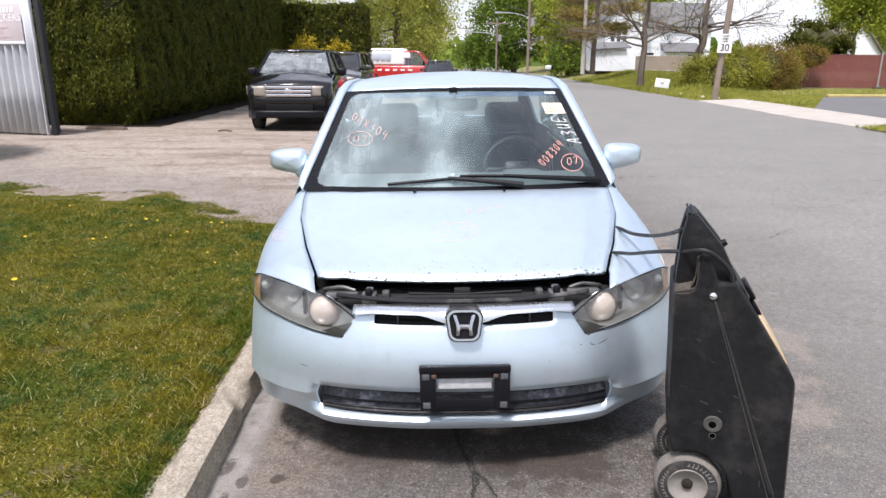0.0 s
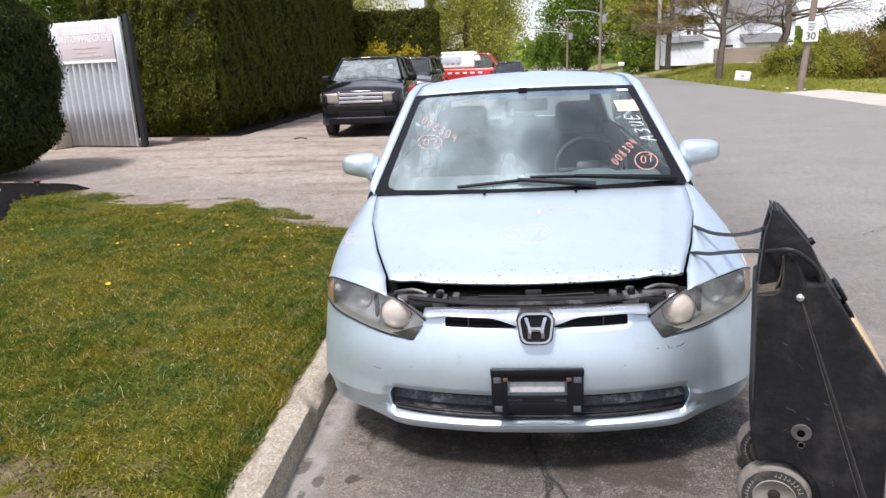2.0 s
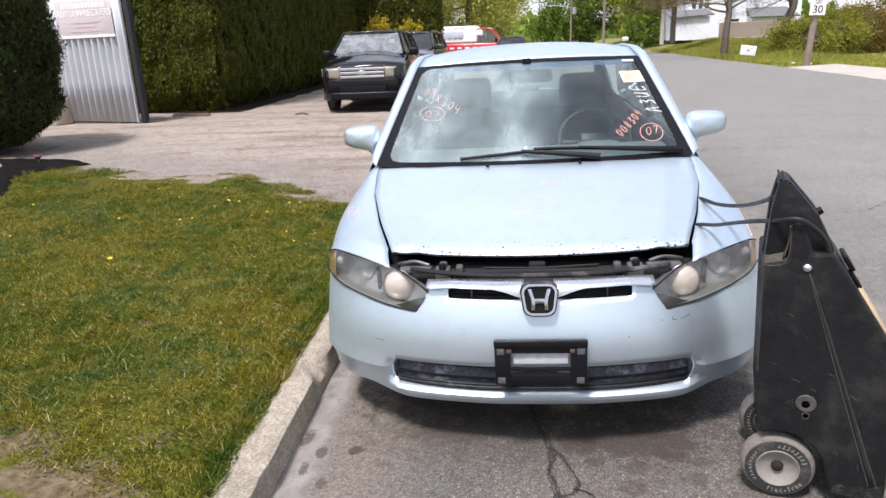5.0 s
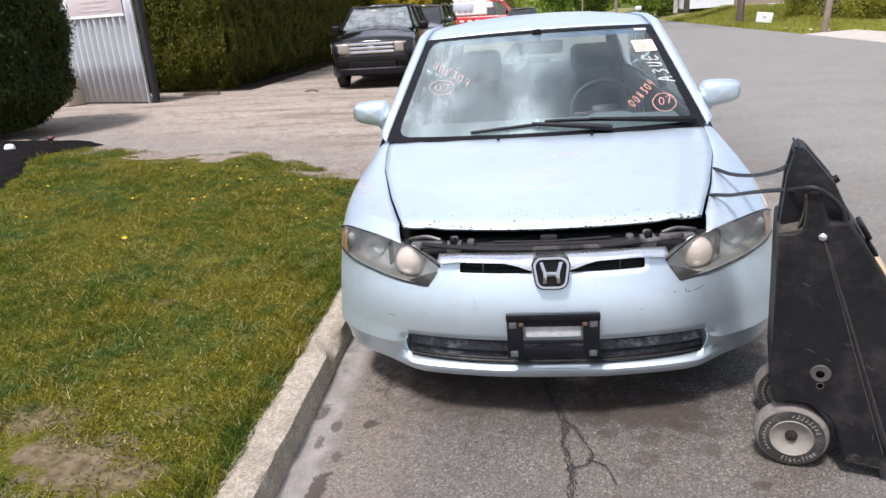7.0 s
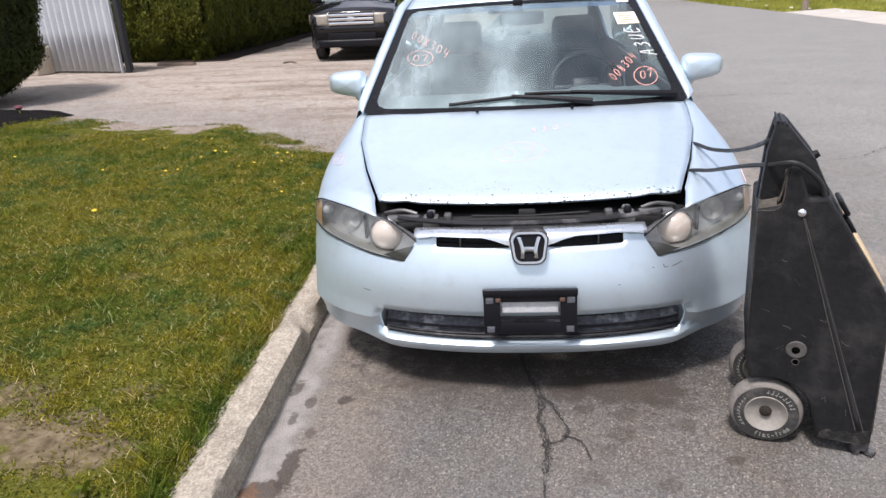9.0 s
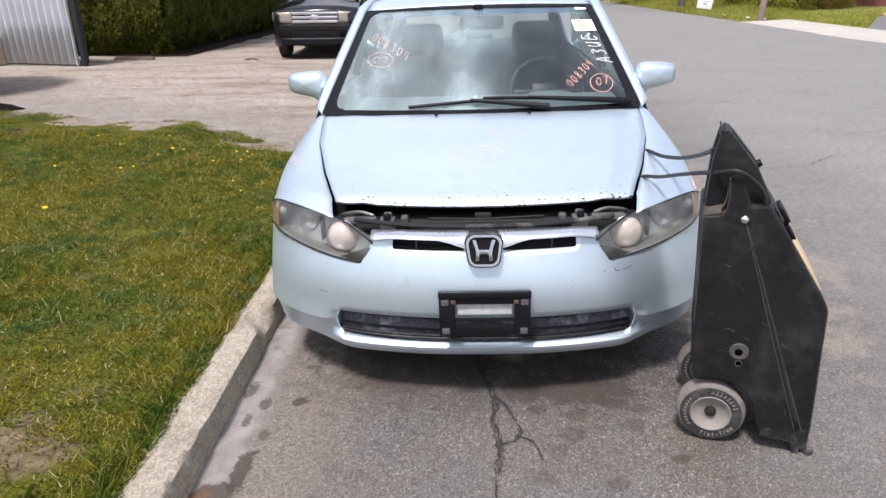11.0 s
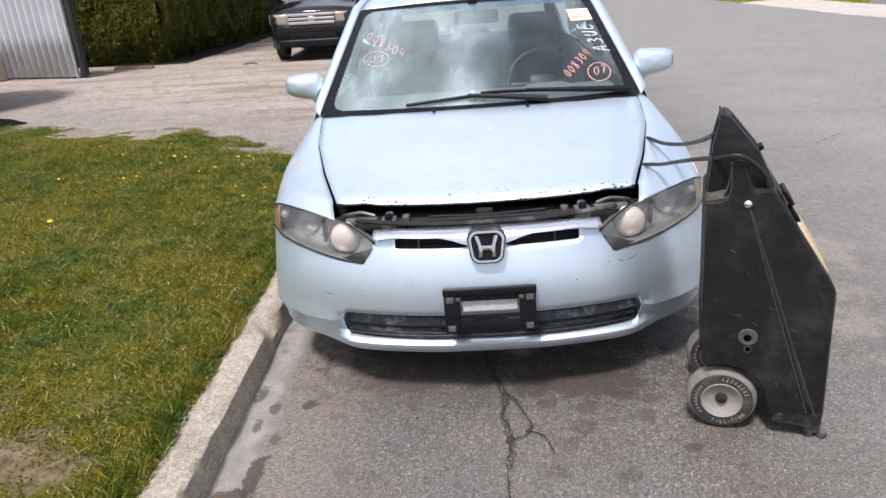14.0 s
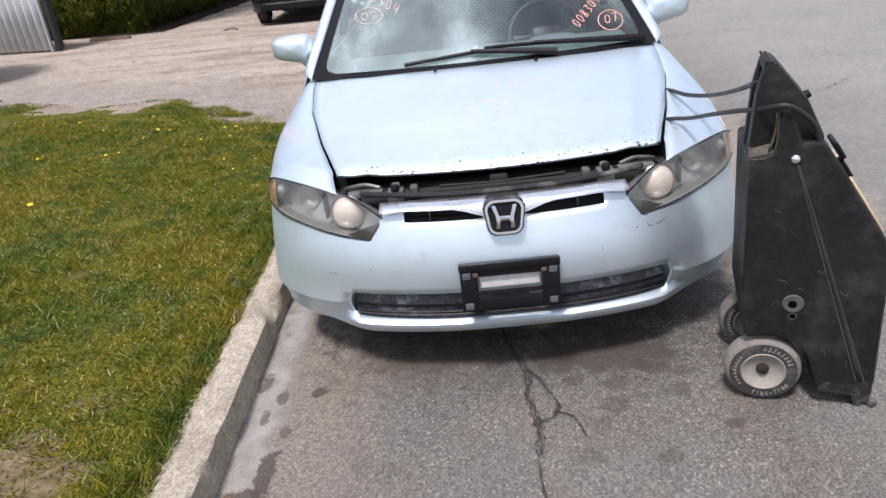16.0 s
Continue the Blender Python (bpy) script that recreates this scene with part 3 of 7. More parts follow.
cracks = join(
    crack_line([(-0.02, 0.45), (0.0, 0.26), (0.045, 0.06), (0.03, -0.08), (0.05, -0.24), (0.03, -0.36)], 0.0065),
    crack_line([(0.03, -0.35), (0.02, -0.5), (0.03, -0.65), (0.01, -0.8)], 0.003),
    crack_line([(0.04, 0.07), (0.085, 0.0), (0.12, -0.12), (0.105, -0.19), (0.05, -0.22)], 0.004),
    crack_line([(0.105, -0.17), (0.16, -0.21), (0.18, -0.30)], 0.003),
)
tagged(build("road_crack", cracks, CRACK, smooth=False), "dark branching cracks in the asphalt", "crack", kind="structure")


far_cracks = join(
    crack_line([(1.35, 2.6), (1.9, 3.2), (2.7, 3.3), (3.4, 3.7), (5.0, 3.5)], 0.014, 1),
    crack_line([(2.1, 4.3), (3.0, 4.6), (3.9, 4.5), (4.6, 4.9)], 0.013, 1),
    crack_line([(1.6, 6.3), (3.0, 6.5), (5.2, 6.1), (7.5, 6.6), (9.5, 6.2)], 0.032, 1),
    crack_line([(2.0, 13.0), (4.0, 13.3), (7.0, 12.8), (9.6, 13.3)], 0.03, 1),
)
tagged(build("far_road_crack", far_cracks, CRACK, smooth=False), "thin cracks across the street asphalt", "crack", kind="structure")

# the far side: concrete apron, car park and its kerb
tagged(build("pavement", grid(lambda u, y: (10.35 + bend(y) + u * 2.0, y + 1.6 * u * max(0, (18 - y) / 4), -0.014 + 0.075 * u + 0.006 * noise.noise((u * 3, y, 0))), (0, 0.33, 0.66, 1), np.arange(14, 26.6, 0.5)), PALE_CONCRETE, crease=70), "pale concrete pavement apron", "pavement", kind="structure")
CAR_PARK = plain("car_park_asphalt", (0.13, 0.13, 0.128), 0.9, 0, 0.2, 0.8, 40, 0.3)
YELLOW = plain("yellow_road_paint", (0.46, 0.37, 0.15), 0.8, 0, 0.35, 4, 50, 0.1)
tagged(build("car_park", grid(lambda u, y: (12.6 + max(0.0, y - 20) * 0.62 + u * (45 - 12.6 - max(0.0, y - 20) * 0.62), y, 0.055), (0, 0.2, 0.5, 1), (15.6, 18, 20, 24, 28.3)), CAR_PARK), "dark asphalt car park", "car park", kind="structure")
solo("yellow_kerb", box((25.0, 28.5, 0.10), (14, 0.18, 0.13), 0.03), YELLOW, "faded yellow painted kerb of the car park", "kerb")
for y in (26.2, 23.5):
    solo("parking_line", box((21.5, y, 0.061), (5.0, 0.10, 0.005)), YELLOW, "faded yellow parking bay line", "line", group="parking lines")

# ---- the silver-blue saloon; its front looks towards -y ----
car = thing("saloon_car", "light silver-blue saloon car with chipped hood, parked at the kerb", "car", pose(0.008, 0, 0.016, 0, -1.09, -1.4))
PLAN = smooth_line([(0, 0, 0), (0.20, 0.008, 0), (0.40, 0.048, 0), (0.55, 0.105, 0), (0.67, 0.18, 0), (0.76, 0.27, 0), (0.825, 0.37, 0), (0.862, 0.47, 0), (0.876, 0.60, 0)], 49)


def plan(x):
    """How far the nose falls back at the distance x from the middle."""
    x = min(abs(x), 0.8759)
    return float(np.interp(x, [p.x for p in PLAN], [p.y for p in PLAN]))


def table(x, *pairs):
    return float(np.interp(x, [p[0] for p in pairs], [p[1] for p in pairs]))


def nose_y(z):
    return table(z, (0.176, 0.115), (0.182, 0.088), (0.188, 0.066), (0.198, 0.055), (0.218, 0.041), (0.232, 0.037), (0.238, 0.043), (0.258, 0.080), (0.345, 0.040), (0.36, 0.018), (0.42, 0.006), (0.48, 0.008), (0.55, 0.028), (0.60, 0.046), (0.64, 0.062), (0.67, 0.085), (0.70, 0.11))


def nose_w(z):
    return table(z, (0.178, 0.955), (0.215, 0.982), (0.226, 0.976), (0.314, 0.996), (0.335, 1.0), (0.45, 1.004), (0.55, 1.0), (0.61, 0.992), (0.70, 0.97))


def nose(x, z):
    """A point of the front skin."""
    flare = max(0.0, (abs(x) - 0.5) / 0.376)
    w = 1 + (nose_w(z) - 1) * flare
    # the corner panels below the crease lean in towards the ground
    begin, width = table(z, (0.20, 0.48), (0.25, 0.532)), table(z, (0.20, 0.22), (0.25, 0.065))
    corner = min(1.0, max(0.0, (abs(x) - begin) / width))
    corner = corner * corner * (3 - 2 * corner)
    low = table(z, (0.176, 0.172), (0.184, 0.148), (0.196, 0.132), (0.212, 0.120), (0.300, 0.053), (0.313, 0.038), (0.318, 0.020), (0.36, 0.015))
    y = nose_y(z) if z > 0.36 else nose_y(z) * (1 - corner) + low * corner
    # the lower part is squarer in plan than the part between the lamps
    square = (1 - table(z, (0.18, 0.72), (0.32, 0.77), (0.45, 0.93), (0.55, 1.0))) * table(abs(x), (0.5, 1.0), (0.855, 1.0), (0.876, 0.0))
    return Vector((x * w, plan(x) * (1 - square) + y * (1 - 0.35 * flare), z))


def nose_top(x):
    return table(abs(x), (0, 0.652), (0.30, 0.650), (0.385, 0.632), (0.405, 0.600), (0.435, 0.548), (0.55, 0.562), (0.66, 0.578), (0.78, 0.593), (0.845, 0.600), (0.862, 0.585), (0.876, 0.58))


XS = sorted({round(s * p.x, 4) for p in PLAN for s in (1, -1)} | {s * x for x in (0.065, 0.16, 0.318, 0.385, 0.405, 0.435, 0.505, 0.527, 0.536, 0.545, 0.552, 0.56, 0.568, 0.576, 0.585, 0.597, 0.61, 0.63) for s in (1, -1)})
XS = [x for k, x in enumerate(XS) if k == 0 or x - XS[k - 1] > 0.003]
LEVELS = [0.177, 0.182, 0.188, 0.198, 0.208, 0.218, 0.232, 0.238, 0.258, 0.27, 0.29, 0.313, 0.318, 0.335, 0.362, 0.385, 0.42, 0.46, 0.50, 0.535, "a", "b", "c", "d", "e"]


def level(x, k):
    z = LEVELS[k]
    if not isinstance(z, str):
        return z
    top = nose_top(x)
    low = min(0.605, 0.535 + (top - 0.535) * 0.62)
    high = min(0.642, top - 0.008 if abs(x) > 0.44 else 0.535 + (top - 0.535) * 0.9)
    if 0.06 < abs(x) < 0.16:
        high = low + 0.006 + (high - low - 0.006) * (abs(x) - 0.06) / 0.10
    return {"a": 0.535 + (low - 0.535) * 0.35, "b": 0.535 + (low - 0.535) * 0.7, "c": low, "d": high, "e": top}[z]


def skin_keep(i, j):
    x, z = abs((XS[i] + XS[i + 1]) / 2), LEVELS[j]
    if z in (0.258, 0.27, 0.29, 0.313, 0.318, 0.335) and x < 0.530:
        return False
    return not (z == "c" and 0.064 < x < 0.318)


def skin_at(i, k):
    """The skin, with the ends of the lower opening bowed outwards."""
    x, z = XS[i], level(XS[i], k)
    bow = 0.022 * max(0.0, 1 - ((z - 0.292) / 0.066) ** 2) * table(abs(x), (0.44, 0.0), (0.53, 1.0), (0.64, 0.0))
    return nose(x + math.copysign(bow, x), z) + Vector((0, 0.013 if LEVELS[k] == "e" and abs(x) > 0.44 else 0, 0))


part("front_bumper", grid(skin_at, range(len(XS)), range(len(LEVELS)), skin_keep), BODY, car, crease=18, thick=0.004)

# lower grille: recess, slats; upper slots
def band(x0, x1, z0, z1, back, n=24, rows=4):
    return grid(lambda x, z: nose(x, z) + Vector((0, back, 0)), np.linspace(x0, x1, n), np.linspace(z0, z1, rows))


END = min(x for x in XS if x > 0.530)
RETURN = [k for k, z in enumerate(LEVELS) if not isinstance(z, str) and 0.24 < z < 0.365]
for s in (-1, 1):
    col = min(range(len(XS)), key=lambda i: abs(XS[i] - s * END))
    part("opening_return", grid(lambda w, k: skin_at(col, k) + Vector((-s * 0.030 * w, 0.060 * w, 0.004 * w)), (0, 0.15, 0.6, 1.0), RETURN), BODY, car, thick=0.003)
part("grille_recess", band(-0.56, 0.56, 0.235, 0.375, 0.075), SOOT, car)
def front_y(x, back):
    return plan(x) * 0.77 + back + 0.012 * (abs(x) / 0.54) ** 4


for z0, z1 in ((0.294, 0.324), (0.269, 0.283)):
    part("grille_slat", grid(lambda x, v: (x, front_y(x, 0.062 + 0.022 * v), z0 + (z1 - z0) * v), np.linspace(-0.535, 0.535, 41), (0, 0.1, 0.5, 0.9, 1)), GRILLE, car, "grey dusty plastic grille slat", thick=0.006)
    part("slat_edge", tube([(x, front_y(x, 0.060), z0) for x in np.linspace(-0.53, 0.53, 31)], 0.005, 6), WORN, car)
part("grille_frame", join(*[tube([(x, front_y(x, 0.052), z) for x in np.linspace(-0.53, 0.53, 31)], 0.005, 6) for z in (0.262, 0.352)]), WORN, car)
for s in (-1, 1):
    part("slot_backing", band(s * 0.055, s * 0.33, 0.595, 0.655, 0.035, 10), SOOT, car)
    part("slot_rib", box(tuple(nose(s * 0.235, 0.622) + Vector((0, 0.02, 0))), (0.005, 0.015, 0.045), 0.001), GREY, car)
    for z in (0.613, 0.626, 0.638):
        part("slot_bar", tube([nose(s * x, z) + Vector((0, 0.022, 0)) for x in np.linspace(0.10, 0.316, 8)], 0.003, 5), BLACK, car)
def bar_at(x, v):
    low = table(x, (0.05, 0.606), (0.085, 0.618), (0.12, 0.634), (0.16, 0.645), (0.32, 0.646), (0.385, 0.634))
    z = low + v * (table(x, (0.05, 0.664), (0.3, 0.664), (0.395, 0.656)) - low)
    return Vector((x, plan(x) + table(v, (0, 0.052), (0.12, 0.034), (0.5, 0.038), (0.85, 0.055), (1, 0.090)), z))


part("grille_bar", both(grid(bar_at, np.linspace(0.05, 0.395, 24), (0, 0.06, 0.12, 0.3, 0.5, 0.7, 0.85, 0.93, 1))), SILVER, car, "pale silver upper grille bar", thick=0.004)
part("hood_seal", tube([Vector((x, plan(x) * 1.12 + 0.105, 0.672 + 0.008 * (x / 0.45) ** 2)) for x in np.linspace(-0.46, 0.46, 31)], 0.0095, 8), WORN, car, "dusty black rubber seal strip")

# emblem: rounded chrome ring with two uprights and a bar on a dark field
def ring_outline(w, h, r, n=6):
    out = []
    for cx, cz, a0 in ((w - r, h - r, 0), (-w + r, h - r, 90), (-w * 0.88 + r, -h + r, 180), (w * 0.88 - r, -h + r, 270)):
        out += [(cx + r * math.cos(radians(a0 + 90 * k / n)), cz + r * math.sin(radians(a0 + 90 * k / n))) for k in range(n + 1)]
    return out


def rim(outer, inner, y0, y1):
    n = len(outer)
    pts = [(x, y1, z) for x, z in outer] + [(x * 0.985, y0, z * 0.985) for x, z in outer] + [(x * 1.02, y0, z * 1.02) for x, z in inner] + [(x, y1, z) for x, z in inner]
    return pts, [(a * n + k, a * n + (k + 1) % n, (a + 1) * n + (k + 1) % n, (a + 1) * n + k) for a in range(3) for k in range(n)]


emblem_at = pose(0, 0.020, 0.616, -14)
part("emblem_surround", moved(plate(ring_outline(0.066, 0.060, 0.033), 0.05, 0.004), emblem_at), WORN, car)
part("emblem_ring", moved(rim(ring_outline(0.061, 0.0545, 0.030), ring_outline(0.0510, 0.0450, 0.024), -0.013, 0.002), emblem_at), EMBLEM, car)
part("emblem_field", moved(plate(ring_outline(0.052, 0.046, 0.024), 0.003), emblem_at @ Matrix.Translation((0, -0.003, 0))), BLACK, car)
bars = [[(s * 0.0400, 0.0375), (s * 0.0265, 0.0375), (s * 0.0165, 0.003), (s * 0.0150, -0.013), (s * 0.0165, -0.036), (s * 0.0300, -0.036), (s * 0.0275, -0.010), (s * 0.0305, 0.006)][:: -s] for s in (-1, 1)]
bars.append([(-0.018, -0.016), (-0.008, -0.012), (0.008, -0.012), (0.018, -0.016), (0.0175, 0.004), (-0.0175, 0.004)])
for outline in bars:
    part("emblem_bar", moved(plate(outline, 0.009, 0.002, 2), emblem_at @ Matrix.Translation((0, -0.0118, 0))), EMBLEM, car)

for line in ([(0.415, 0.515), (0.422, 0.513)], [(0.455, 0.520), (0.458, 0.510), (0.472, 0.508)], [(0.485, 0.509), (0.505, 0.513), (0.520, 0.520)], [(0.30, 0.470), (0.304, 0.469)], [(-0.45, 0.455), (-0.446, 0.455)], [(-0.27, 0.505), (-0.267, 0.505)], [(-0.60, 0.43), (-0.57, 0.428)]):
    part("paint_scratch", tube([nose(x, z) + Vector((0, -0.0003, 0)) for x, z in line], 0.0014, 5), GREY, car, "grey scratch in the paint")

# empty licence plate bracket
BR = pose(0, -0.020, 0.398, -4)


def bracket_piece(name, c, s, material, bevel=0.002, label=""):
    return part(name, moved(box(c, s, bevel), BR), material, plate_ob, label)


plate_ob = part("plate_bracket", moved(join(box((0, 0.008, 0.067), (0.320, 0.022, 0.024), 0.004), box((-0.130, 0.010, -0.014), (0.056, 0.014, 0.140), 0.003), box((0.130, 0.010, -0.014), (0.056, 0.014, 0.140), 0.003), box((0, 0.010, 0.044), (0.206, 0.010, 0.024), 0.002), box((0, 0.010, -0.064), (0.206, 0.012, 0.040), 0.003), box((0, 0.012, -0.028), (0.206, 0.010, 0.008), 0.002)), BR), BLACK, car, "empty black plastic plate bracket")
for x, z in ((-0.137, 0.040), (0.137, 0.040), (-0.135, -0.066), (0.135, -0.066)):
    bracket_piece("slot", (x, 0.0022, z), (0.026, 0.003, 0.022), plain("dusty_slot", (0.075, 0.080, 0.090), 0.8, 0, 0.4, 60, 150, 0.2), 0.001)
for x in (-0.108, 0.108):
    bracket_piece("rusty_screw", (x, 0.0, 0.042), (0.018, 0.008, 0.014), plain("rust", (0.085, 0.050, 0.036), 0.9, 0, 0.4, 60, 200, 0.3), 0.003, "rusty screw")
bracket_piece("dust_patch", (0, 0.022, 0.013), (0.19, 0.006, 0.050), plain("dusty_bare_paint", (0.50, 0.505, 0.51), 0.85, 0, 0.2, 25, 80, 0.1), 0.002, "dusty white bare patch behind the bracket")

# ---- hood ----
def hood_edge(v):
    """Half width, y and z of the hood's side edge; v from front 0 to back 1."""
    y = 0.305 + v * 0.775
    return table(y, (0.305, 0.553), (0.40, 0.585), (0.55, 0.637), (0.80, 0.706), (1.0, 0.728), (1.08, 0.730)), y, table(y, (0.305, 0.720), (0.42, 0.738), (0.55, 0.763), (0.80, 0.826), (1.08, 0.898))


def hood_at(u, v):
    w, y, z = hood_edge(v)
    crown = 1 - u * u
    mid = 4 * v * (1 - v)
    front = max(0.0, 1 - v / 0.06)
    fold = 0.006 * math.exp(-(((abs(u) - 0.80) / 0.05) ** 2)) * (1 - 0.5 * v)
    return Vector((u * w, y - crown * (0.068 * (1 - v) + 0.105 * v), z + crown * (-0.006 * (1 - v) ** 2 + 0.012 * v) + 0.018 * mid * crown + 0.006 * mid - 0.010 * front * front + fold))


hood = part("hood", grid(hood_at, np.linspace(-1, 1, 49), [0, 0.006, 0.015, 0.03, 0.05] + list(np.linspace(0.08, 1, 30))), HOOD, car, "silver-blue hood with chipped, rusty front edge", thick=0.012)

# engine bay under the gap
part("engine_bay", join(grid(lambda x, v: (x, 0.13 + plan(x) + v * 0.9, 0.60 - 0.12 * v), np.linspace(-0.62, 0.62, 12), (0, 0.3, 1)), box((0, 0.32, 0.55), (1.15, 0.05, 0.20), 0.01)), SOOT, car)
part("radiator_support", join(box((0, 0.235, 0.640), (0.98, 0.045, 0.03), 0.008), box((0, 0.20, 0.618), (0.70, 0.06, 0.02), 0.006)), SOOT, car)
for s in (-1, 1):
    part("hood_bracket", join(box((s * 0.345, 0.20, 0.655), (0.055, 0.05, 0.045), 0.006), box((s * 0.345, 0.215, 0.683), (0.030, 0.03, 0.02), 0.008)), GREY, car, "grey sheet metal bracket")
    part("hood_bracket", box((s * 0.285, 0.215, 0.660), (0.028, 0.04, 0.04), 0.008), GREY, car)
    part("lamp_bracket", join(box((s * 0.45, 0.225, 0.663), (0.12, 0.03, 0.02), 0.006), tube(smooth_line([(s * 0.40, 0.235, 0.675), (s * 0.45, 0.25, 0.685), (s * 0.50, 0.27, 0.675), (s * 0.53, 0.30, 0.66)], 12), 0.007, 6)), GREY, car)
    part("rubber_buffer", lathe([(0.0, 0.028), (0.010, 0.027), (0.014, 0.02), (0.014, 0)], 12, pose(s * 0.345, 0.185, 0.672)), BLACK, car)
part("hood_latch", join(box((0.0, 0.245, 0.662), (0.06, 0.03, 0.03), 0.005), tube([(-0.20, 0.235, 0.660), (0, 0.23, 0.656), (0.22, 0.235, 0.664)], 0.005, 6)), SOOT, car)

# ---- headlights ----
LOW = smooth_line([(0.437, 0.085, 0.548), (0.55, 0.127, 0.562), (0.66, 0.197, 0.578), (0.77, 0.300, 0.592), (0.845, 0.43, 0.600)], 25)
TOP = smooth_line([(0.390, 0.092, 0.618), (0.45, 0.135, 0.652), (0.53, 0.20, 0.680), (0.68, 0.30, 0.692), (0.79, 0.385, 0.698), (0.842, 0.455, 0.675)], 25)


def lamp_at(k, v, deep=0.0):
    a, b = LOW[k], TOP[k]
    p = a.lerp(b, v)
    bulge = 0.020 * math.sin(math.pi * v) * math.sin(math.pi * min(1.0, 0.12 + k / 26))
    out = Vector((0.35, -0.9, 0.25)).normalized()
    return p + out * (bulge - deep)


def side(shape, s):
    return shape if s > 0 else mirrored(shape)


for s in (-1, 1):
    lamp_ob = part("headlight", side(join(grid(lambda k, v: lamp_at(k, v, 0.085 if 0 < k < 24 and 0 < v < 1 else 0.008), range(25), (0, 0.12, 0.5, 0.88, 1))), s), REFLECTOR, car, "yellowed hazy headlight")
    centre = Vector((0.514, 0.214, 0.608))
    turn = (Vector((0.15, -1, 0.12))).to_track_quat("Z", "Y").to_matrix().to_4x4()
    part("projector", side(lathe([(0.0, 0.052), (0.014, 0.0512), (0.028, 0.047), (0.040, 0.040), (0.050, 0.029), (0.057, 0.014), (0.060, -0.01)], 32, Matrix.Translation(centre) @ turn), s), BULB, lamp_ob, "round whitish projector lens")
    part("projector_ring", side(lathe([(0.057, 0.011), (0.060, 0.020), (0.062, 0.018), (0.063, 0.0), (0.062, -0.03)], 32, Matrix.Translation(centre) @ turn), s), EMBLEM, lamp_ob, "chrome ring round the projector")
    part("inner_housing", side(grid(lambda k, v: lamp_at(k, 0.01 + v * max(0.03, 0.80 - 0.17 * k), 0.006 + 0.003 * k), range(0, 6), (0, 0.3, 0.6, 1)), s), SMOKED, lamp_ob, "dark grey plastic inner corner")
    part("divider", side(box((0.592, 0.235, 0.636), (0.010, 0.05, 0.09), 0.004), s), SMOKED, lamp_ob)
    part("high_beam", side(lathe([(0.0, -0.028), (0.016, -0.024), (0.030, -0.01), (0.040, 0.012)], 20, Matrix.Translation((0.665, 0.315, 0.640)) @ turn), s), REFLECTOR, lamp_ob)
    part("turn_bulb", side(lathe([(0.0, 0.03), (0.014, 0.025), (0.018, 0.01), (0.018, -0.02)], 14, Matrix.Translation((0.775, 0.400, 0.655)) @ turn), s), REFLECTOR, lamp_ob)
    part("side_marker", side(grid(lambda k, v: lamp_at(k, 0.06 + 0.88 * v, 0.012), (20, 21, 22, 23, 24), (0, 0.3, 0.6, 1)), s), AMBER, lamp_ob, "amber side marker")
    part("lamp_seal", side(join(tube([p + Vector((0, 0.004, 0.001)) for p in LOW], 0.0032, 5), tube([p + Vector((0, 0.004, 0)) for p in TOP], 0.0032, 5)), s), BLACK, lamp_ob)
    lens = part("lens", side(grid(lambda k, v: lamp_at(k, v, 0.0), range(25), np.linspace(0, 1, 9)), s), LENS, lamp_ob, "hazed clear lens")
    lens.visible_shadow = False

# ---- fenders, doors, quarters ----
AXLES, ARCH, WHEEL = (0.915, 3.615), 0.342, 0.312


def sill(y):
    z = 0.20
    for a in AXLES:
        if abs(y - a) < ARCH:
            z = max(z, WHEEL + math.sqrt(ARCH * ARCH - (y - a) ** 2))
    return z


def fender_at(s, v):
    """s from the sill (0) to the hood's edge (1); v along the car."""
    inner_y = 0.20 + 1.10 * v
    outer_y = 0.605 + 0.70 * v
    mid_y = 0.47 + 0.83 * v
    w, _, z = hood_edge((inner_y - 0.305) / 0.775)
    if inner_y < 0.305:
        w, z = table(inner_y, (0.2, 0.533), (0.305, 0.557)), table(inner_y, (0.2, 0.680), (0.305, 0.719))
    a = Vector((0.874, outer_y, max(sill(outer_y), 0.20)))
    knee = max(0.57, sill(outer_y) + 0.03)
    b = Vector((0.878 - 0.006 * v, outer_y - 0.01, knee))
    d = Vector((w + 0.003 + 0.008 * max(0.0, min(1.0, (0.75 - inner_y) / 0.4)), inner_y, z))
    c = Vector((0.892 - 0.035 * v - 0.06 * max(0.0, v - 0.35), mid_y - 0.03 * (1 - v), z + 0.065 - 0.055 * v))
    if s < 0.4:
        return a.lerp(b, s / 0.4)
    t = (s - 0.4) / 0.6
    return b * (1 - t) ** 2 + c * 2 * t * (1 - t) + d * t * t


for s in (-1, 1):
    part("fender", side(grid(fender_at, [0, 0.2, 0.4] + list(np.linspace(0.44, 1, 22)), list(np.linspace(0, 0.97, 60)), flip=True), s), BODY, car, thick=0.003)


def belt(y):
    return table(y, (1.27, 0.795), (1.8, 0.80), (3.2, 0.80), (3.8, 0.77), (4.35, 0.70)), table(y, (1.27, 0.915), (2.2, 0.94), (3.2, 0.965), (3.8, 0.985), (4.35, 0.97))


def flank(s, y):
    x1, z1 = belt(y)
    z0 = max(sill(y), 0.20)
    tail = max(0.0, y - 3.9) ** 2 * 0.35
    z = z0 + (z1 - z0) * s
    x = table(s, (0, 0.85), (0.25, 0.872), (0.55, 0.876), (0.8, 0.858), (0.95, 0.82), (1, x1 / 1.0))
    return Vector((x - tail, y, z))


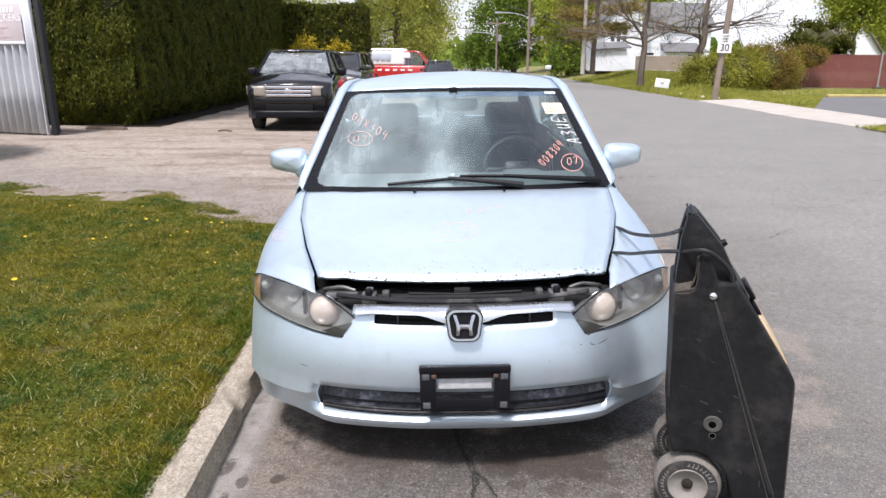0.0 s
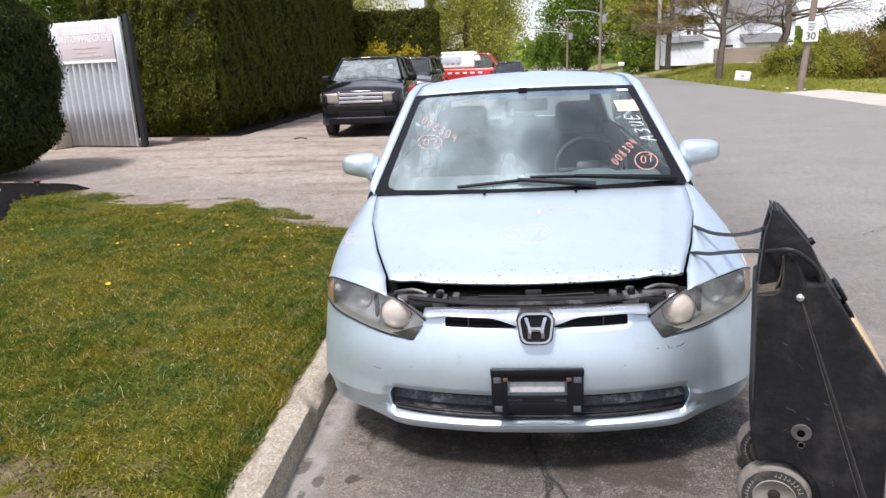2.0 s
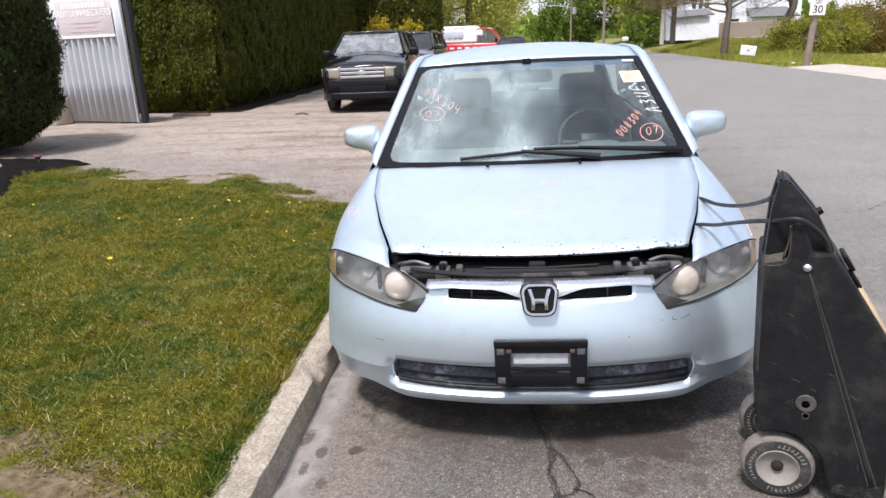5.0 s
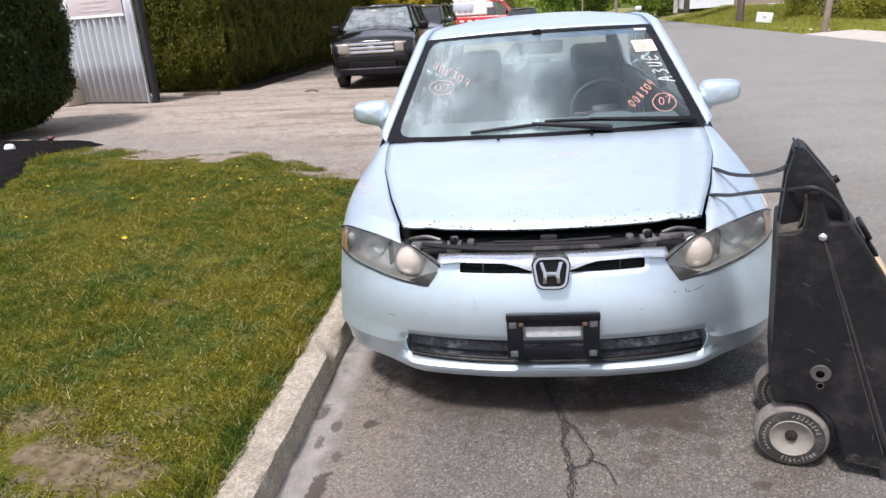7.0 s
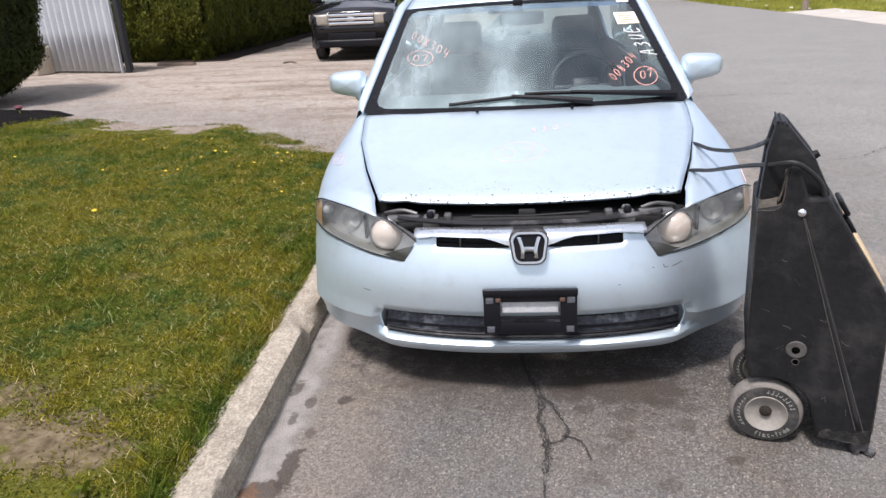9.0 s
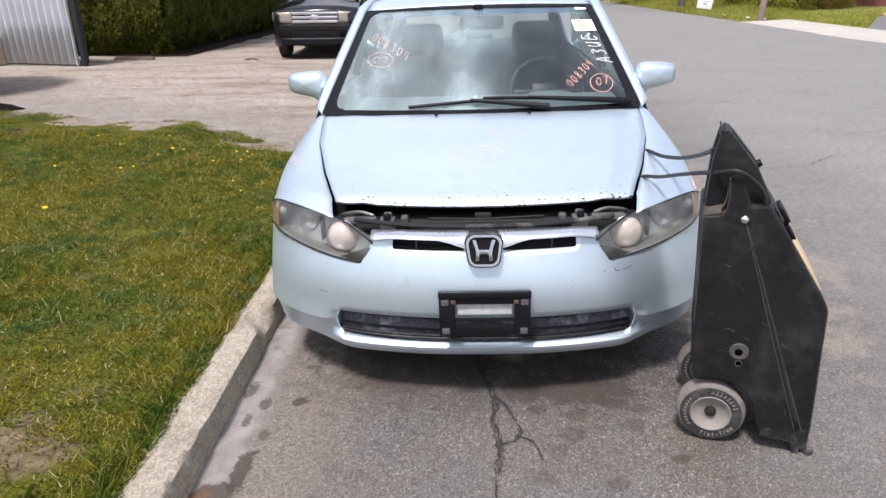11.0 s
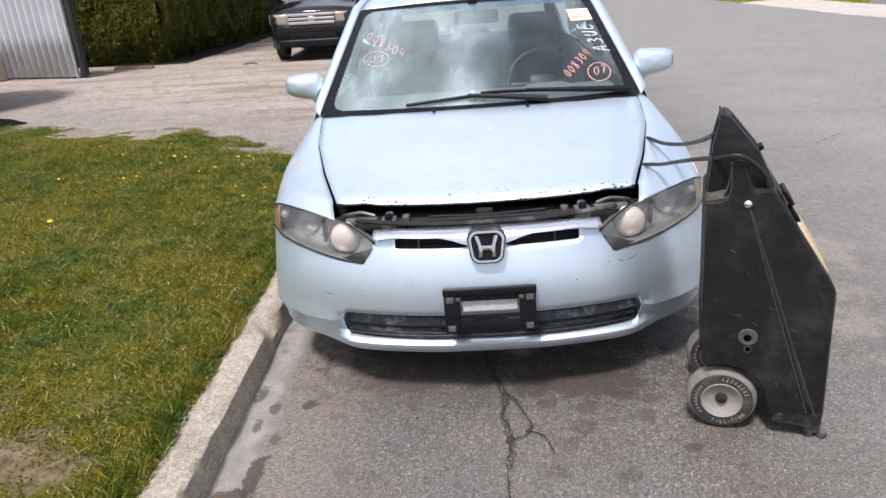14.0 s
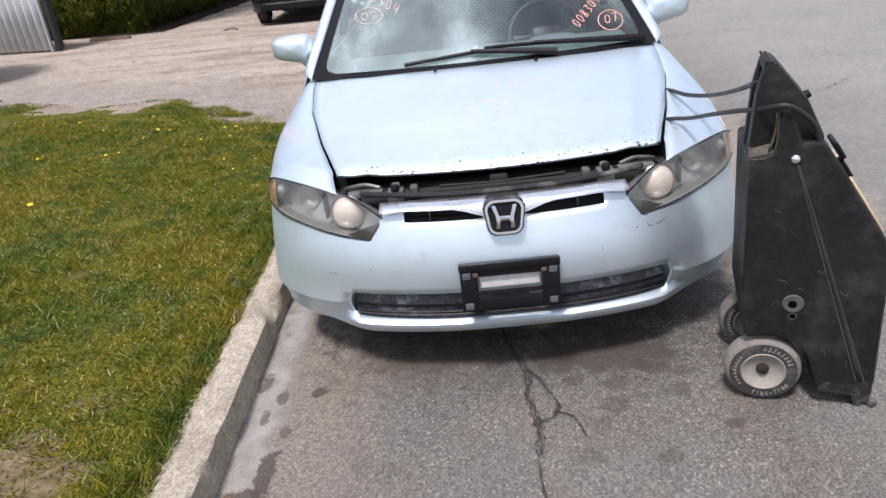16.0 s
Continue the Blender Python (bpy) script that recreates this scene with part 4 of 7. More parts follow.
LINES = [0, 0.1, 0.25, 0.4, 0.55, 0.68, 0.8, 0.88, 0.95, 1]
for s in (-1, 1):
    for name, y0, y1, n in (("front_door", 1.275, 2.32, 20), ("rear_door", 2.325, 3.27, 30), ("quarter_panel", 3.275, 4.40, 44)):
        panel = part(name, side(grid(flank, LINES, np.linspace(y0, y1, n), flip=True), s), BODY, car, thick=0.003)
        if "door" in name:
            part("door_handle", side(box((0.868, y1 - 0.14, 0.80), (0.03, 0.17, 0.03), 0.01), s), BODY, panel)
    part("rocker", side(box((0.80, 2.27, 0.20), (0.12, 1.98, 0.10), 0.03), s), BODY, car)

# ---- glass house ----
def screen_edge(v):
    return Vector((0.750 - 0.132 * v - 0.02 * v * (1 - v), 1.08 + 0.77 * v, 0.902 + 0.436 * v + 0.045 * v * (1 - v)))


def screen_at(u, v):
    p = screen_edge(v)
    crown = 1 - u * u
    return Vector((p.x * u, p.y - 0.105 * crown, p.z + crown * 0.012 * v))


def roof_at(u, v):
    """From the windshield's top (v 0) to the rear window (v 1)."""
    y = 1.855 + 1.33 * v
    w = table(v, (0, 0.618), (0.3, 0.612), (0.7, 0.585), (1, 0.54))
    z = table(v, (0, 1.338), (0.08, 1.356), (0.2, 1.378), (0.45, 1.388), (0.75, 1.370), (1, 1.315))
    crown = 1 - abs(u) ** 2.4
    return Vector((w * u, y - 0.10 * (1 - u * u) * (1 - v), z + crown * (0.022 + 0.025 * min(1, v * 3))))


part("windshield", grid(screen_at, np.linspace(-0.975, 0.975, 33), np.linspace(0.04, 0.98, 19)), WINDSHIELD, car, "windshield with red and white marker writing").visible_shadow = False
def rounded(a, hu, v0, v1, r):
    """A point of a rounded rectangle on the glass at the angle a."""
    cu, cv = hu - r * 0.75, (v1 - v0) / 2 - r
    x, y = math.cos(a), math.sin(a)
    k = min((hu / abs(x)) if x else 9, ((v1 - v0) / 2 / abs(y)) if y else 9)
    u, v = k * x, k * y
    du, dv = abs(u) - cu, abs(v) - cv
    if du > 0 and dv > 0:
        n = math.hypot(du / 0.75, dv)
        u, v = math.copysign(cu + du * r / n, u), math.copysign(cv + dv * r / n, v)
    return u, (v0 + v1) / 2 + v


def frit_at(k, w):
    a = 2 * math.pi * k / 240
    o, i = rounded(a, 1.0, 0.0, 1.0, 0.03), rounded(a, 0.938, 0.040, 0.970, 0.10)
    return screen_at(o[0] + (i[0] - o[0]) * w, o[1] + (i[1] - o[1]) * w) + Vector((0, -0.003, 0.002))


part("windshield_seal", grid(frit_at, range(241), (0, 0.33, 0.66, 1)), FRIT, car)
part("roof", grid(roof_at, np.linspace(-1, 1, 33), [0, 0.02, 0.05, 0.1] + list(np.linspace(0.15, 1, 18))), BODY, car, thick=0.01)


def pillar_at(u, v):
    """The strip between the windshield and the side windows, on into the roof rail."""
    if v < 0.4:
        t = v / 0.4
        a = screen_edge(t)
        b = Vector((0.780 - 0.119 * t, 1.17 + 0.74 * t, 0.925 + 0.42 * t + 0.035 * t * (1 - t)))
    else:
        t = (v - 0.4) / 0.6
        a = roof_at(1, t)
        b = Vector((table(t, (0, 0.661), (0.3, 0.668), (0.7, 0.655), (1, 0.60)), 1.91 + 1.36 * t, table(t, (0, 1.345), (0.2, 1.362), (0.5, 1.362), (0.8, 1.335), (1, 1.27))))
    c = (a + b) / 2 + Vector((0.018, -0.01, 0.022))
    return a * (1 - u) ** 2 + c * 2 * u * (1 - u) + b * u * u


VS = list(np.linspace(0, 0.4, 18)) + list(np.linspace(0.43, 1, 20))


def rear_at(u, v):
    crown = 1 - u * u
    return Vector((u * (0.54 + 0.09 * v), 3.185 + 0.62 * v + 0.09 * crown, 1.315 - 0.325 * v + 0.05 * v * (1 - v) + 0.020 * crown))


def window_at(u, v):
    """Side windows: u along the car, v from the belt up to the roof rail."""
    y = 1.30 + 2.25 * u
    x0, z0 = belt(y)
    top = table(y, (1.30, 0.955), (1.6, 1.135), (1.91, 1.338), (2.2, 1.358), (2.6, 1.362), (3.0, 1.335), (3.27, 1.268), (3.55, 1.06))
    k = v * (top - z0 - 0.012) / 0.42
    return Vector((x0 - 0.012 - 0.135 * k, y, z0 + (top - z0) * v))


for s in (-1, 1):
    part("pillar", side(grid(pillar_at, np.linspace(0, 1, 7), VS, flip=True), s), BODY, car, thick=0.01)
    part("side_window", side(grid(window_at, np.linspace(0, 1, 40), np.linspace(0, 1, 5)), s), SIDE_GLASS, car, thick=0.0).visible_shadow = False
    part("rear_pillar", side(grid(lambda u, v: Vector((0.545 + 0.085 * v + u * (0.055 + 0.09 * v), 3.19 + 0.60 * v + 0.02 * u, 1.312 - 0.325 * v + 0.05 * v * (1 - v) - 0.045 * u * (1 - v))), np.linspace(0, 1, 5), np.linspace(0, 1, 10)), s), BODY, car, thick=0.012)
    for y in (2.32,):
        part("window_post", side(tube([(0.785, y, 0.945), (0.715, y, 1.16), (0.660, y, 1.345)], 0.022, 8), s), BLACK, car)
for s in (-1, 1):
    part("pillar_trim", side(grid(lambda u, v: Vector((0.52 + 0.085 * v + u * (0.055 + 0.09 * v), 3.16 + 0.60 * v + 0.02 * u, 1.30 - 0.325 * v + 0.05 * v * (1 - v) - 0.045 * u * (1 - v))), np.linspace(0, 1, 5), np.linspace(0, 1, 10)), s), SEAT_DARK, car, thick=0.006)
    part("door_trim", side(grid(lambda a, y: flank(a, y) + Vector((-0.03, 0, 0)), (0.15, 0.4, 0.7, 0.88, 0.97), np.linspace(1.3, 3.3, 20), flip=True), s), SEAT_DARK, car, thick=0.01)
part("rear_window", grid(rear_at, np.linspace(-1, 1, 15), np.linspace(0, 1, 9)), REAR_GLASS, car).visible_shadow = False
part("trunk_lid", grid(lambda u, v: Vector((u * (0.70 - 0.02 * v), 3.86 + 0.52 * v + 0.06 * (1 - u * u), 0.955 + 0.035 * min(1.0, 4 * v) + 0.03 * math.sin(math.pi * v) - 0.02 * u * u)), np.linspace(-1, 1, 17), np.linspace(0, 1, 9)), BODY, car, thick=0.01)
part("rear_bumper", grid(lambda u, z: Vector((u * (0.70 + 0.12 * math.sin(math.pi * min(1, max(0, (z - 0.2) / 0.8)))), 4.38 + 0.10 * math.sin(math.pi * (z - 0.15) / 0.95) - 0.10 * u * u, z)), np.linspace(-1, 1, 21), np.linspace(0.22, 0.96, 12)), BODY, car, thick=0.01)
for s in (-1, 1):
    part("tail_light", side(box((0.62, 4.415, 0.80), (0.24, 0.06, 0.16), 0.03), s), plain("red_lens", (0.45, 0.02, 0.02), 0.25, 0, 0.1), car)
part("underbody", join(box((0, 2.3, 0.22), (1.45, 3.5, 0.06), 0.02), box((0, 0.60, 0.225), (1.20, 0.62, 0.05), 0.02)), SOOT, car)
part("cabin_floor", box((0, 2.3, 0.34), (1.5, 2.6, 0.05), 0.02), SOOT, car)

# ---- wheels ----
def wheel(parent, x, y, r=WHEEL, width=0.195):
    m = pose(x, y, r, 0, 90, 0)
    w = part("wheel", lathe([(r * 0.64, -width / 2), (r * 0.90, -width / 2), (r * 0.97, -width * 0.42), (r, -width * 0.30), (r, width * 0.30), (r * 0.97, width * 0.42), (r * 0.90, width / 2), (r * 0.64, width / 2)], 36, m), RUBBER, parent)
    sign = 1 if x > 0 else -1
    part("wheel_rim", lathe([(r * 0.66, sign * width * 0.46), (r * 0.60, sign * width * 0.30), (r * 0.45, sign * width * 0.36), (r * 0.20, sign * width * 0.30), (r * 0.16, sign * width * 0.40), (0.001, sign * width * 0.42)], 36, m), RIM, w)
    for k in range(10):
        a = 2 * math.pi * k / 10
        part("rim_hole", lathe([(0.001, 0), (0.018, 0)], 10, m @ Matrix.Translation((r * 0.52 * math.cos(a), r * 0.52 * math.sin(a), sign * width * 0.40))), SOOT, w)
    return w


for y in AXLES:
    for s in (-1, 1):
        wheel(car, s * 0.745, y)
        part("wheel_well", side(grid(lambda a, x: (x, y + 0.345 * math.cos(a), WHEEL + 0.345 * math.sin(a)), np.linspace(-0.3, math.pi + 0.3, 20), (0.55, 0.868)), s), SOOT, car)

# ---- cowl, wipers, mirrors ----
part("cowl", grid(lambda u, v: Vector((u * (0.735 - 0.03 * v), 1.085 - 0.107 * (1 - u * u) - 0.008 + 0.05 * v, 0.884 + 0.012 * (1 - u * u) + 0.020 * v)), np.linspace(-1, 1, 33), (0, 0.5, 1)), BLACK, car, thick=0.02)


def screen_line(points, lift):
    return [screen_at(u, v) + Vector((0, -lift * 0.5, lift)) for u, v in points]


for arm, blade in (([(0.93, 0.02), (0.62, 0.055), (0.30, 0.085)], [(0.86, 0.045), (0.50, 0.085), (0.18, 0.105), (0.02, 0.106)]), ([(0.42, 0.01), (0.16, 0.050), (-0.06, 0.075)], [(0.40, 0.040), (0.05, 0.086), (-0.22, 0.070), (-0.445, 0.046)])):
    w = part("wiper", tube(smooth_line(screen_line(arm, 0.024), 14), [0.016 - 0.0005 * k for k in range(14)], 6), BLACK, car)
    part("wiper_blade", tube(smooth_line(screen_line(blade, 0.012), 20), 0.0085, 6), BLACK, w)
for x in (-0.20, 0.22):
    part("washer_nozzle", box((x, 0.955, 0.914), (0.014, 0.02, 0.012), 0.004), BLACK, car)

for s in (-1, 1):
    def cap(a, b):
        # a rounded pod, flat behind, pointed outwards
        r = Vector((math.cos(a) * math.cos(b), math.sin(b), math.sin(a) * math.cos(b)))
        x = 0.100 * (abs(r.x) ** 0.50) * (1 if r.x > 0 else -1)
        z = 0.066 * (abs(r.z) ** 0.52) * (1 if r.z > 0 else -1)
        k = (x + 0.105) / 0.21
        return Vector((0.862 + x, 1.315 + 0.045 * r.y * (1 if r.y > 0 else 1.5) + 0.045 * k, 1.012 + z * (1.12 - 0.38 * k) + 0.010 * k))

    pod = part("wing_mirror", side(grid(cap, np.linspace(0, 2 * math.pi, 29), np.linspace(-math.pi / 2, math.pi / 2, 13)), s), BODY, car, "silver-blue wing mirror")
    part("mirror_arm", side(tube(smooth_line([(0.775, 1.36, 0.918), (0.795, 1.345, 0.935), (0.815, 1.335, 0.962)], 6), [0.03, 0.026, 0.024, 0.024, 0.024, 0.026], 8), s), BODY, pod)
    part("mirror_signal", side(grid(lambda a, b: cap(a, b) + Vector((0.003, -0.003, 0)), np.linspace(-0.75, 0.30, 8), np.linspace(-0.75, -0.15, 5)), s), glazing("clear_signal", (0.8, 0.8, 0.78), 0.05, 0.4, (0.7, 0.7, 0.68)), pod, "clear turn signal lens")

# ---- inside ----
part("dashboard", join(grid(lambda u, v: Vector((u * 0.68, 1.10 + 0.55 * v - 0.09 * (1 - u * u) * (1 - v), 0.868 + 0.05 * math.sin(math.pi * min(1, v * 0.8)) - 0.12 * max(0, v - 0.75) / 0.25)), np.linspace(-1, 1, 25), np.linspace(0, 1, 12)), box((0, 1.62, 0.66), (1.36, 0.10, 0.30), 0.03)), DASH, car)
part("instrument_hood", moved(lathe([(0.0, 0.08), (0.10, 0.07), (0.16, 0.03), (0.17, 0)], 20), pose(0.36, 1.46, 0.87) @ Matrix.Diagonal((1, 0.6, 0.8, 1))), DASH, car)
part("steering_wheel", moved(join(tube([(0.185 * math.cos(a), 0.185 * math.sin(a), 0) for a in np.linspace(0, 2 * math.pi, 33)], 0.016, 8, caps=False), box((0, 0, -0.02), (0.15, 0.11, 0.05), 0.02), box((0.10, 0, -0.01), (0.15, 0.03, 0.015), 0.005), box((-0.10, 0, -0.01), (0.15, 0.03, 0.015), 0.005), box((0, -0.1, -0.01), (0.03, 0.16, 0.015), 0.005)), pose(0.36, 1.70, 0.895, 62)), BLACK, car)
def seat_shape(w=0.50):
    return join(box((0, 0, 0.56), (w, 0.50, 0.16), 0.06, 3), moved(box((0, 0, 0.25), (w, 0.13, 0.50), 0.055, 3, (0.80, 0.8)), pose(0, 0.27, 0.53, -12)))


for x in (-0.36, 0.36):
    seat = part("front_seat", moved(seat_shape(), pose(x, 2.12, 0)), SEAT_DARK, car, "dark grey cloth front seat")
    part("headrest", moved(box((0, 0, 0), (0.27, 0.10, 0.20), 0.045, 3), pose(x, 2.50, 1.13, -10)), SEAT_DARK, seat)
    for d in (-0.05, 0.05):
        part("headrest_post", tube([(x + d, 2.49, 0.98), (x + d, 2.515, 1.07)], 0.007, 6), GREY, seat)
part("rear_seat", join(box((0, 3.02, 0.56), (1.30, 0.50, 0.18), 0.06, 3), moved(box((0, 0, 0.30), (1.30, 0.15, 0.63), 0.06, 3), pose(0, 3.24, 0.48, -18)), box((0, 3.60, 0.975), (1.2, 0.5, 0.02), 0.005)), SEAT_DARK, car, "grey cloth rear bench")
for x in (-0.42, 0.0, 0.42):
    part("rear_headrest", box((x, 3.42, 1.055 if x else 1.04), (0.25, 0.09, 0.13), 0.04, 3), SEAT_DARK, car)
mirror = part("rearview_mirror", moved(box((0, 0, 0), (0.235, 0.03, 0.068), 0.014, 3), pose(0.02, 1.74, 1.262, -8)), SOOT, car)
part("mirror_mount", join(tube([(0.0, 1.735, 1.345), (0.01, 1.735, 1.30), (0.02, 1.738, 1.27)], 0.010, 6), box((0, 1.72, 1.343), (0.05, 0.03, 0.035), 0.008)), BLACK, mirror)
part("headliner", grid(lambda u, v: roof_at(u * 0.97, v) + Vector((0, 0.02, -0.035)), np.linspace(-1, 1, 13), np.linspace(0.02, 0.98, 9)), plain("headliner_cloth", (0.42, 0.42, 0.40), 0.95), car)
part("sun_strip", grid(lambda u, v: screen_at(u, v) + Vector((0, 0.003, -0.003)), np.linspace(-0.95, 0.95, 25), (0.905, 0.935, 0.965)), glazing("blue_shade_band", (0.28, 0.38, 0.56), 0.03, 0.30, (0.13, 0.20, 0.34)), car, "blue tinted sun strip").visible_shadow = False

# ---- writing on the glass and the hood ----
STROKES = {
    "0": [[(0.5 + 0.42 * math.cos(a), 0.5 + 0.48 * math.sin(a)) for a in np.linspace(1.8, 8.0, 15)]],
    "8": [[(0.5 + 0.36 * math.sin(2 * a), 0.5 + 0.48 * math.cos(a)) for a in np.linspace(0.2, 6.4, 21)]],
    "3": [[(0.15, 0.92), (0.6, 1.0), (0.85, 0.78), (0.45, 0.55), (0.9, 0.35), (0.7, 0.05), (0.1, 0.05)]],
    "4": [[(0.3, 1.0), (0.1, 0.45), (0.85, 0.5)], [(0.85, 0.95), (0.65, -0.05)]],
    "7": [[(0.1, 0.92), (0.85, 0.98), (0.4, 0.0)]],
    "A": [[(0.0, 0.0), (0.5, 1.0), (0.95, 0.0)], [(0.1, 0.4), (0.9, 0.35)]],
    "U": [[(0.1, 1.0), (0.12, 0.35), (0.5, 0.0), (0.85, 0.4), (0.85, 1.0), (0.95, 0.0)]],
    "E": [[(0.9, 0.95), (0.1, 1.0), (0.1, 0.0), (0.95, 0.05)], [(0.1, 0.5), (0.75, 0.52)]],
    "o": [[(0.5 + 0.75 * math.cos(a), 0.5 + 0.62 * math.sin(a)) for a in np.linspace(0.4, 7.2, 25)]],
}


def written(text, surface, at, along, up, size, gap=0.78, r=0.0035, lean=0.0):
    """Hand-drawn characters laid on surface(u, v); along and up: the directions of the line and of the letters in (u, v)."""
    out = []
    for k, ch in enumerate(text):
        for stroke in STROKES.get(ch, []):
            line = []
            for x, y in (stroke if len(stroke) > 10 else [tuple(q)[:2] for q in smooth_line([(*p, 0) for p in stroke], 6 * len(stroke))]):
                a, b = (k * gap + x * 0.6 + lean * y) * size, y * size
                line.append(surface(at[0] + along[0] * a + up[0] * b, at[1] + along[1] * a + up[1] * b))
            out.append(tube(line, r, 5))
    return join(*out)


def on_glass(u, v):
    return screen_at(u, v) + Vector((0, -0.002, 0.003))


def on_fender(way):
    def at(a, b):
        p = fender_at(a, b) + Vector((0.001, 0, 0.002))
        return Vector((way * p.x, p.y, p.z))
    return at


def on_hood(u, v):
    return hood_at(u, v) + Vector((0, 0, 0.002))


part("marker_number", written("008304", on_glass, (-0.850, 0.660), (0.058, -0.038), (0.016, 0.074), 1, 1.0, 0.0014), CHALK_PALE, car, "red marker number 008304")
part("marker_circle", join(written("o", on_glass, (-0.772, 0.402), (0.2156, -0.006), (-0.029, 0.113), 1, 1, 0.0015), written("07", on_glass, (-0.770, 0.427), (0.080, -0.003), (-0.01, 0.06), 1, 0.8, 0.0015)), CHALK_PALE, car, "red circled 07")
part("marker_number", written("008304", on_glass, (0.600, 0.180), (0.0355, 0.0325), (-0.032, 0.050), 1, 1.0, 0.0018), CHALK_RED, car, "red marker number 008304")
part("marker_circle", join(written("o", on_glass, (0.740, 0.150), (0.167, -0.012), (0.030, 0.118), 1, 1, 0.0018), written("07", on_glass, (0.765, 0.180), (0.062, 0.012), (0.012, 0.062), 1, 0.8, 0.0018)), CHALK_RED, car, "red circled 07")
part("marker_letters", written("A3UE", on_glass, (0.945, 0.375), (-0.014, 0.072), (-0.105, 0.012), 1, 1.0, 0.0021), CHALK_WHITE, car, "white marker letters A3UE")
part("hood_circle", join(written("o", on_hood, (-0.148, 0.354), (0.347, 0.015), (0.02, 0.161), 1, 1, 0.0007), written("07", on_hood, (-0.145, 0.385), (0.15, 0.01), (0.0, 0.09), 1, 0.9, 0.0008)), CHALK_FAINT, car, "faded red circled 07")
for k, ch in enumerate("8304"):
    part("hood_digit", written(ch, on_hood, (0.045 + 0.0625 * k, 0.645 + 0.015 * k), (0.0625, 0.015), (0, 0.05), 1, 1.0, 0.0008), CHALK_FAINT, car, "faded red digit")
part("fender_circle", join(written("o", on_fender(-1), (0.735, 0.30), (0.16, 0.0), (0.0, 0.10), 1, 1, 0.0010), written("07", on_fender(-1), (0.735, 0.325), (0.07, 0.0), (0.0, 0.05), 1, 0.8, 0.0010)), CHALK_FAINT, car, "faded red circled 07")
part("fender_mark", tube(smooth_line([on_fender(1)(a, b) for a, b in ((0.60, 0.14), (0.575, 0.10), (0.60, 0.05), (0.66, 0.04))], 16), 0.0014, 5), CHALK_FAINT, car, "faded red marker line")
tag = part("paper_tag", grid(on_glass, (0.760, 0.80, 0.85, 0.90, 0.935), (0.685, 0.73, 0.77, 0.81)), PAPER, car, "pale orange paper tag stuck in the windshield")
for v, w in ((0.79, 0.08), (0.765, 0.12), (0.74, 0.10), (0.72, 0.12), (0.70, 0.07)):
    part("tag_line", grid(lambda u, q: on_glass(u, q) + Vector((0, -0.001, 0.001)), (0.78, 0.78 + w), (v, v + 0.008)), INK, tag)
part("toll_sticker", grid(on_glass, (0.83, 0.93), (0.925, 0.950)), WHITE, car, "small white sticker")
part("dash_ornament", lathe([(0.0, 0.018), (0.007, 0.015), (0.010, 0.006), (0.006, 0)], 10, pose(-0.02, 1.10, 0.955)), WHITE, car)

# ---- wheeled jump starter beside the car ----
CART_BLACK = plain("scuffed_black_polyethylene", (0.012, 0.012, 0.013), 0.48, 0, 0.3, 5, 40, 0.25, specular=0.2, dirt=(0.056, 0.054, 0.049))
CART_DUST = plain("dusty_tyre_rubber", (0.175, 0.160, 0.142), 0.9, 0, 0.2, 14, 90, 0.3, dirt=(0.07, 0.065, 0.06))
CART_HUB = plain("dirty_cream_hub", (0.235, 0.218, 0.190), 0.7, 0, 0.15, 14, 90, 0.1, dirt=(0.2, 0.17, 0.13))
SIDEWALL = plain("dusty_sidewall", (0.028, 0.027, 0.026), 0.9, 0, 0.3, 18, 90, 0.2, dirt=(0.12, 0.11, 0.095))
MARK = plain("sidewall_relief", (0.20, 0.19, 0.17), 0.8)
BOSS = plain("dusty_recess", (0.075, 0.070, 0.063), 0.7, 0, 0.3, 20, 60, 0.1)
LABEL_TAN = plain("tan_label", (0.55, 0.42, 0.26), 0.6, 0, 0.15, 8, 60, 0.05)
cart = thing("jump_starter_cart", "scuffed black plastic jump starter cart on two wheels", "jump starter", pose(0.756, -0.217, 0.030, 0, 0, -18))
arc = [(-0.018 + 0.130 * math.cos(a), 0.110 + 0.130 * math.sin(a)) for a in np.linspace(0.05, 2.05, 9)]
main_side = [(-0.123, 0.783), (-0.059, 0.803), (-0.057, 0.900), (-0.049, 0.914), (-0.028, 0.914), (-0.020, 0.902), (0.008, 0.829), (0.058, 0.833), (0.100, 0.775), (0.246, 0.552), (0.258, 0.530), (0.280, 0.070), (0.268, 0.055), (0.130, 0.055)] + arc[0:] + [(-0.100, 0.300), (-0.106, 0.444)]
upper_side = [(-0.121, 0.770), (-0.114, 0.950), (-0.100, 1.022), (-0.089, 1.035), (-0.068, 1.028), (0.012, 0.935), (0.062, 0.838), (0.062, 0.760)]


def slab(outline, y0, y1, bevel):
    return moved(plate(outline[::-1], y1 - y0, bevel), Matrix.Translation((0, y0, 0)))


body = part("body", slab(main_side, 0.0, 0.33, 0.009), CART_BLACK, cart, crease=18)
NICHE = plain("tan_dusty_plastic", (0.060, 0.051, 0.040), 0.8, 0, 0.5, 22, 90, 0.2, dirt=(0.13, 0.105, 0.08))
part("recess_floor", grid(lambda u, v: (-0.121 + 0.060 * u, 0.008 + 0.030 * v, 0.787 + 0.017 * u + 0.022 * v * v), np.linspace(0, 1, 5), np.linspace(0, 1, 5)), NICHE, body, "tan dusty recess floor", thick=0.003)
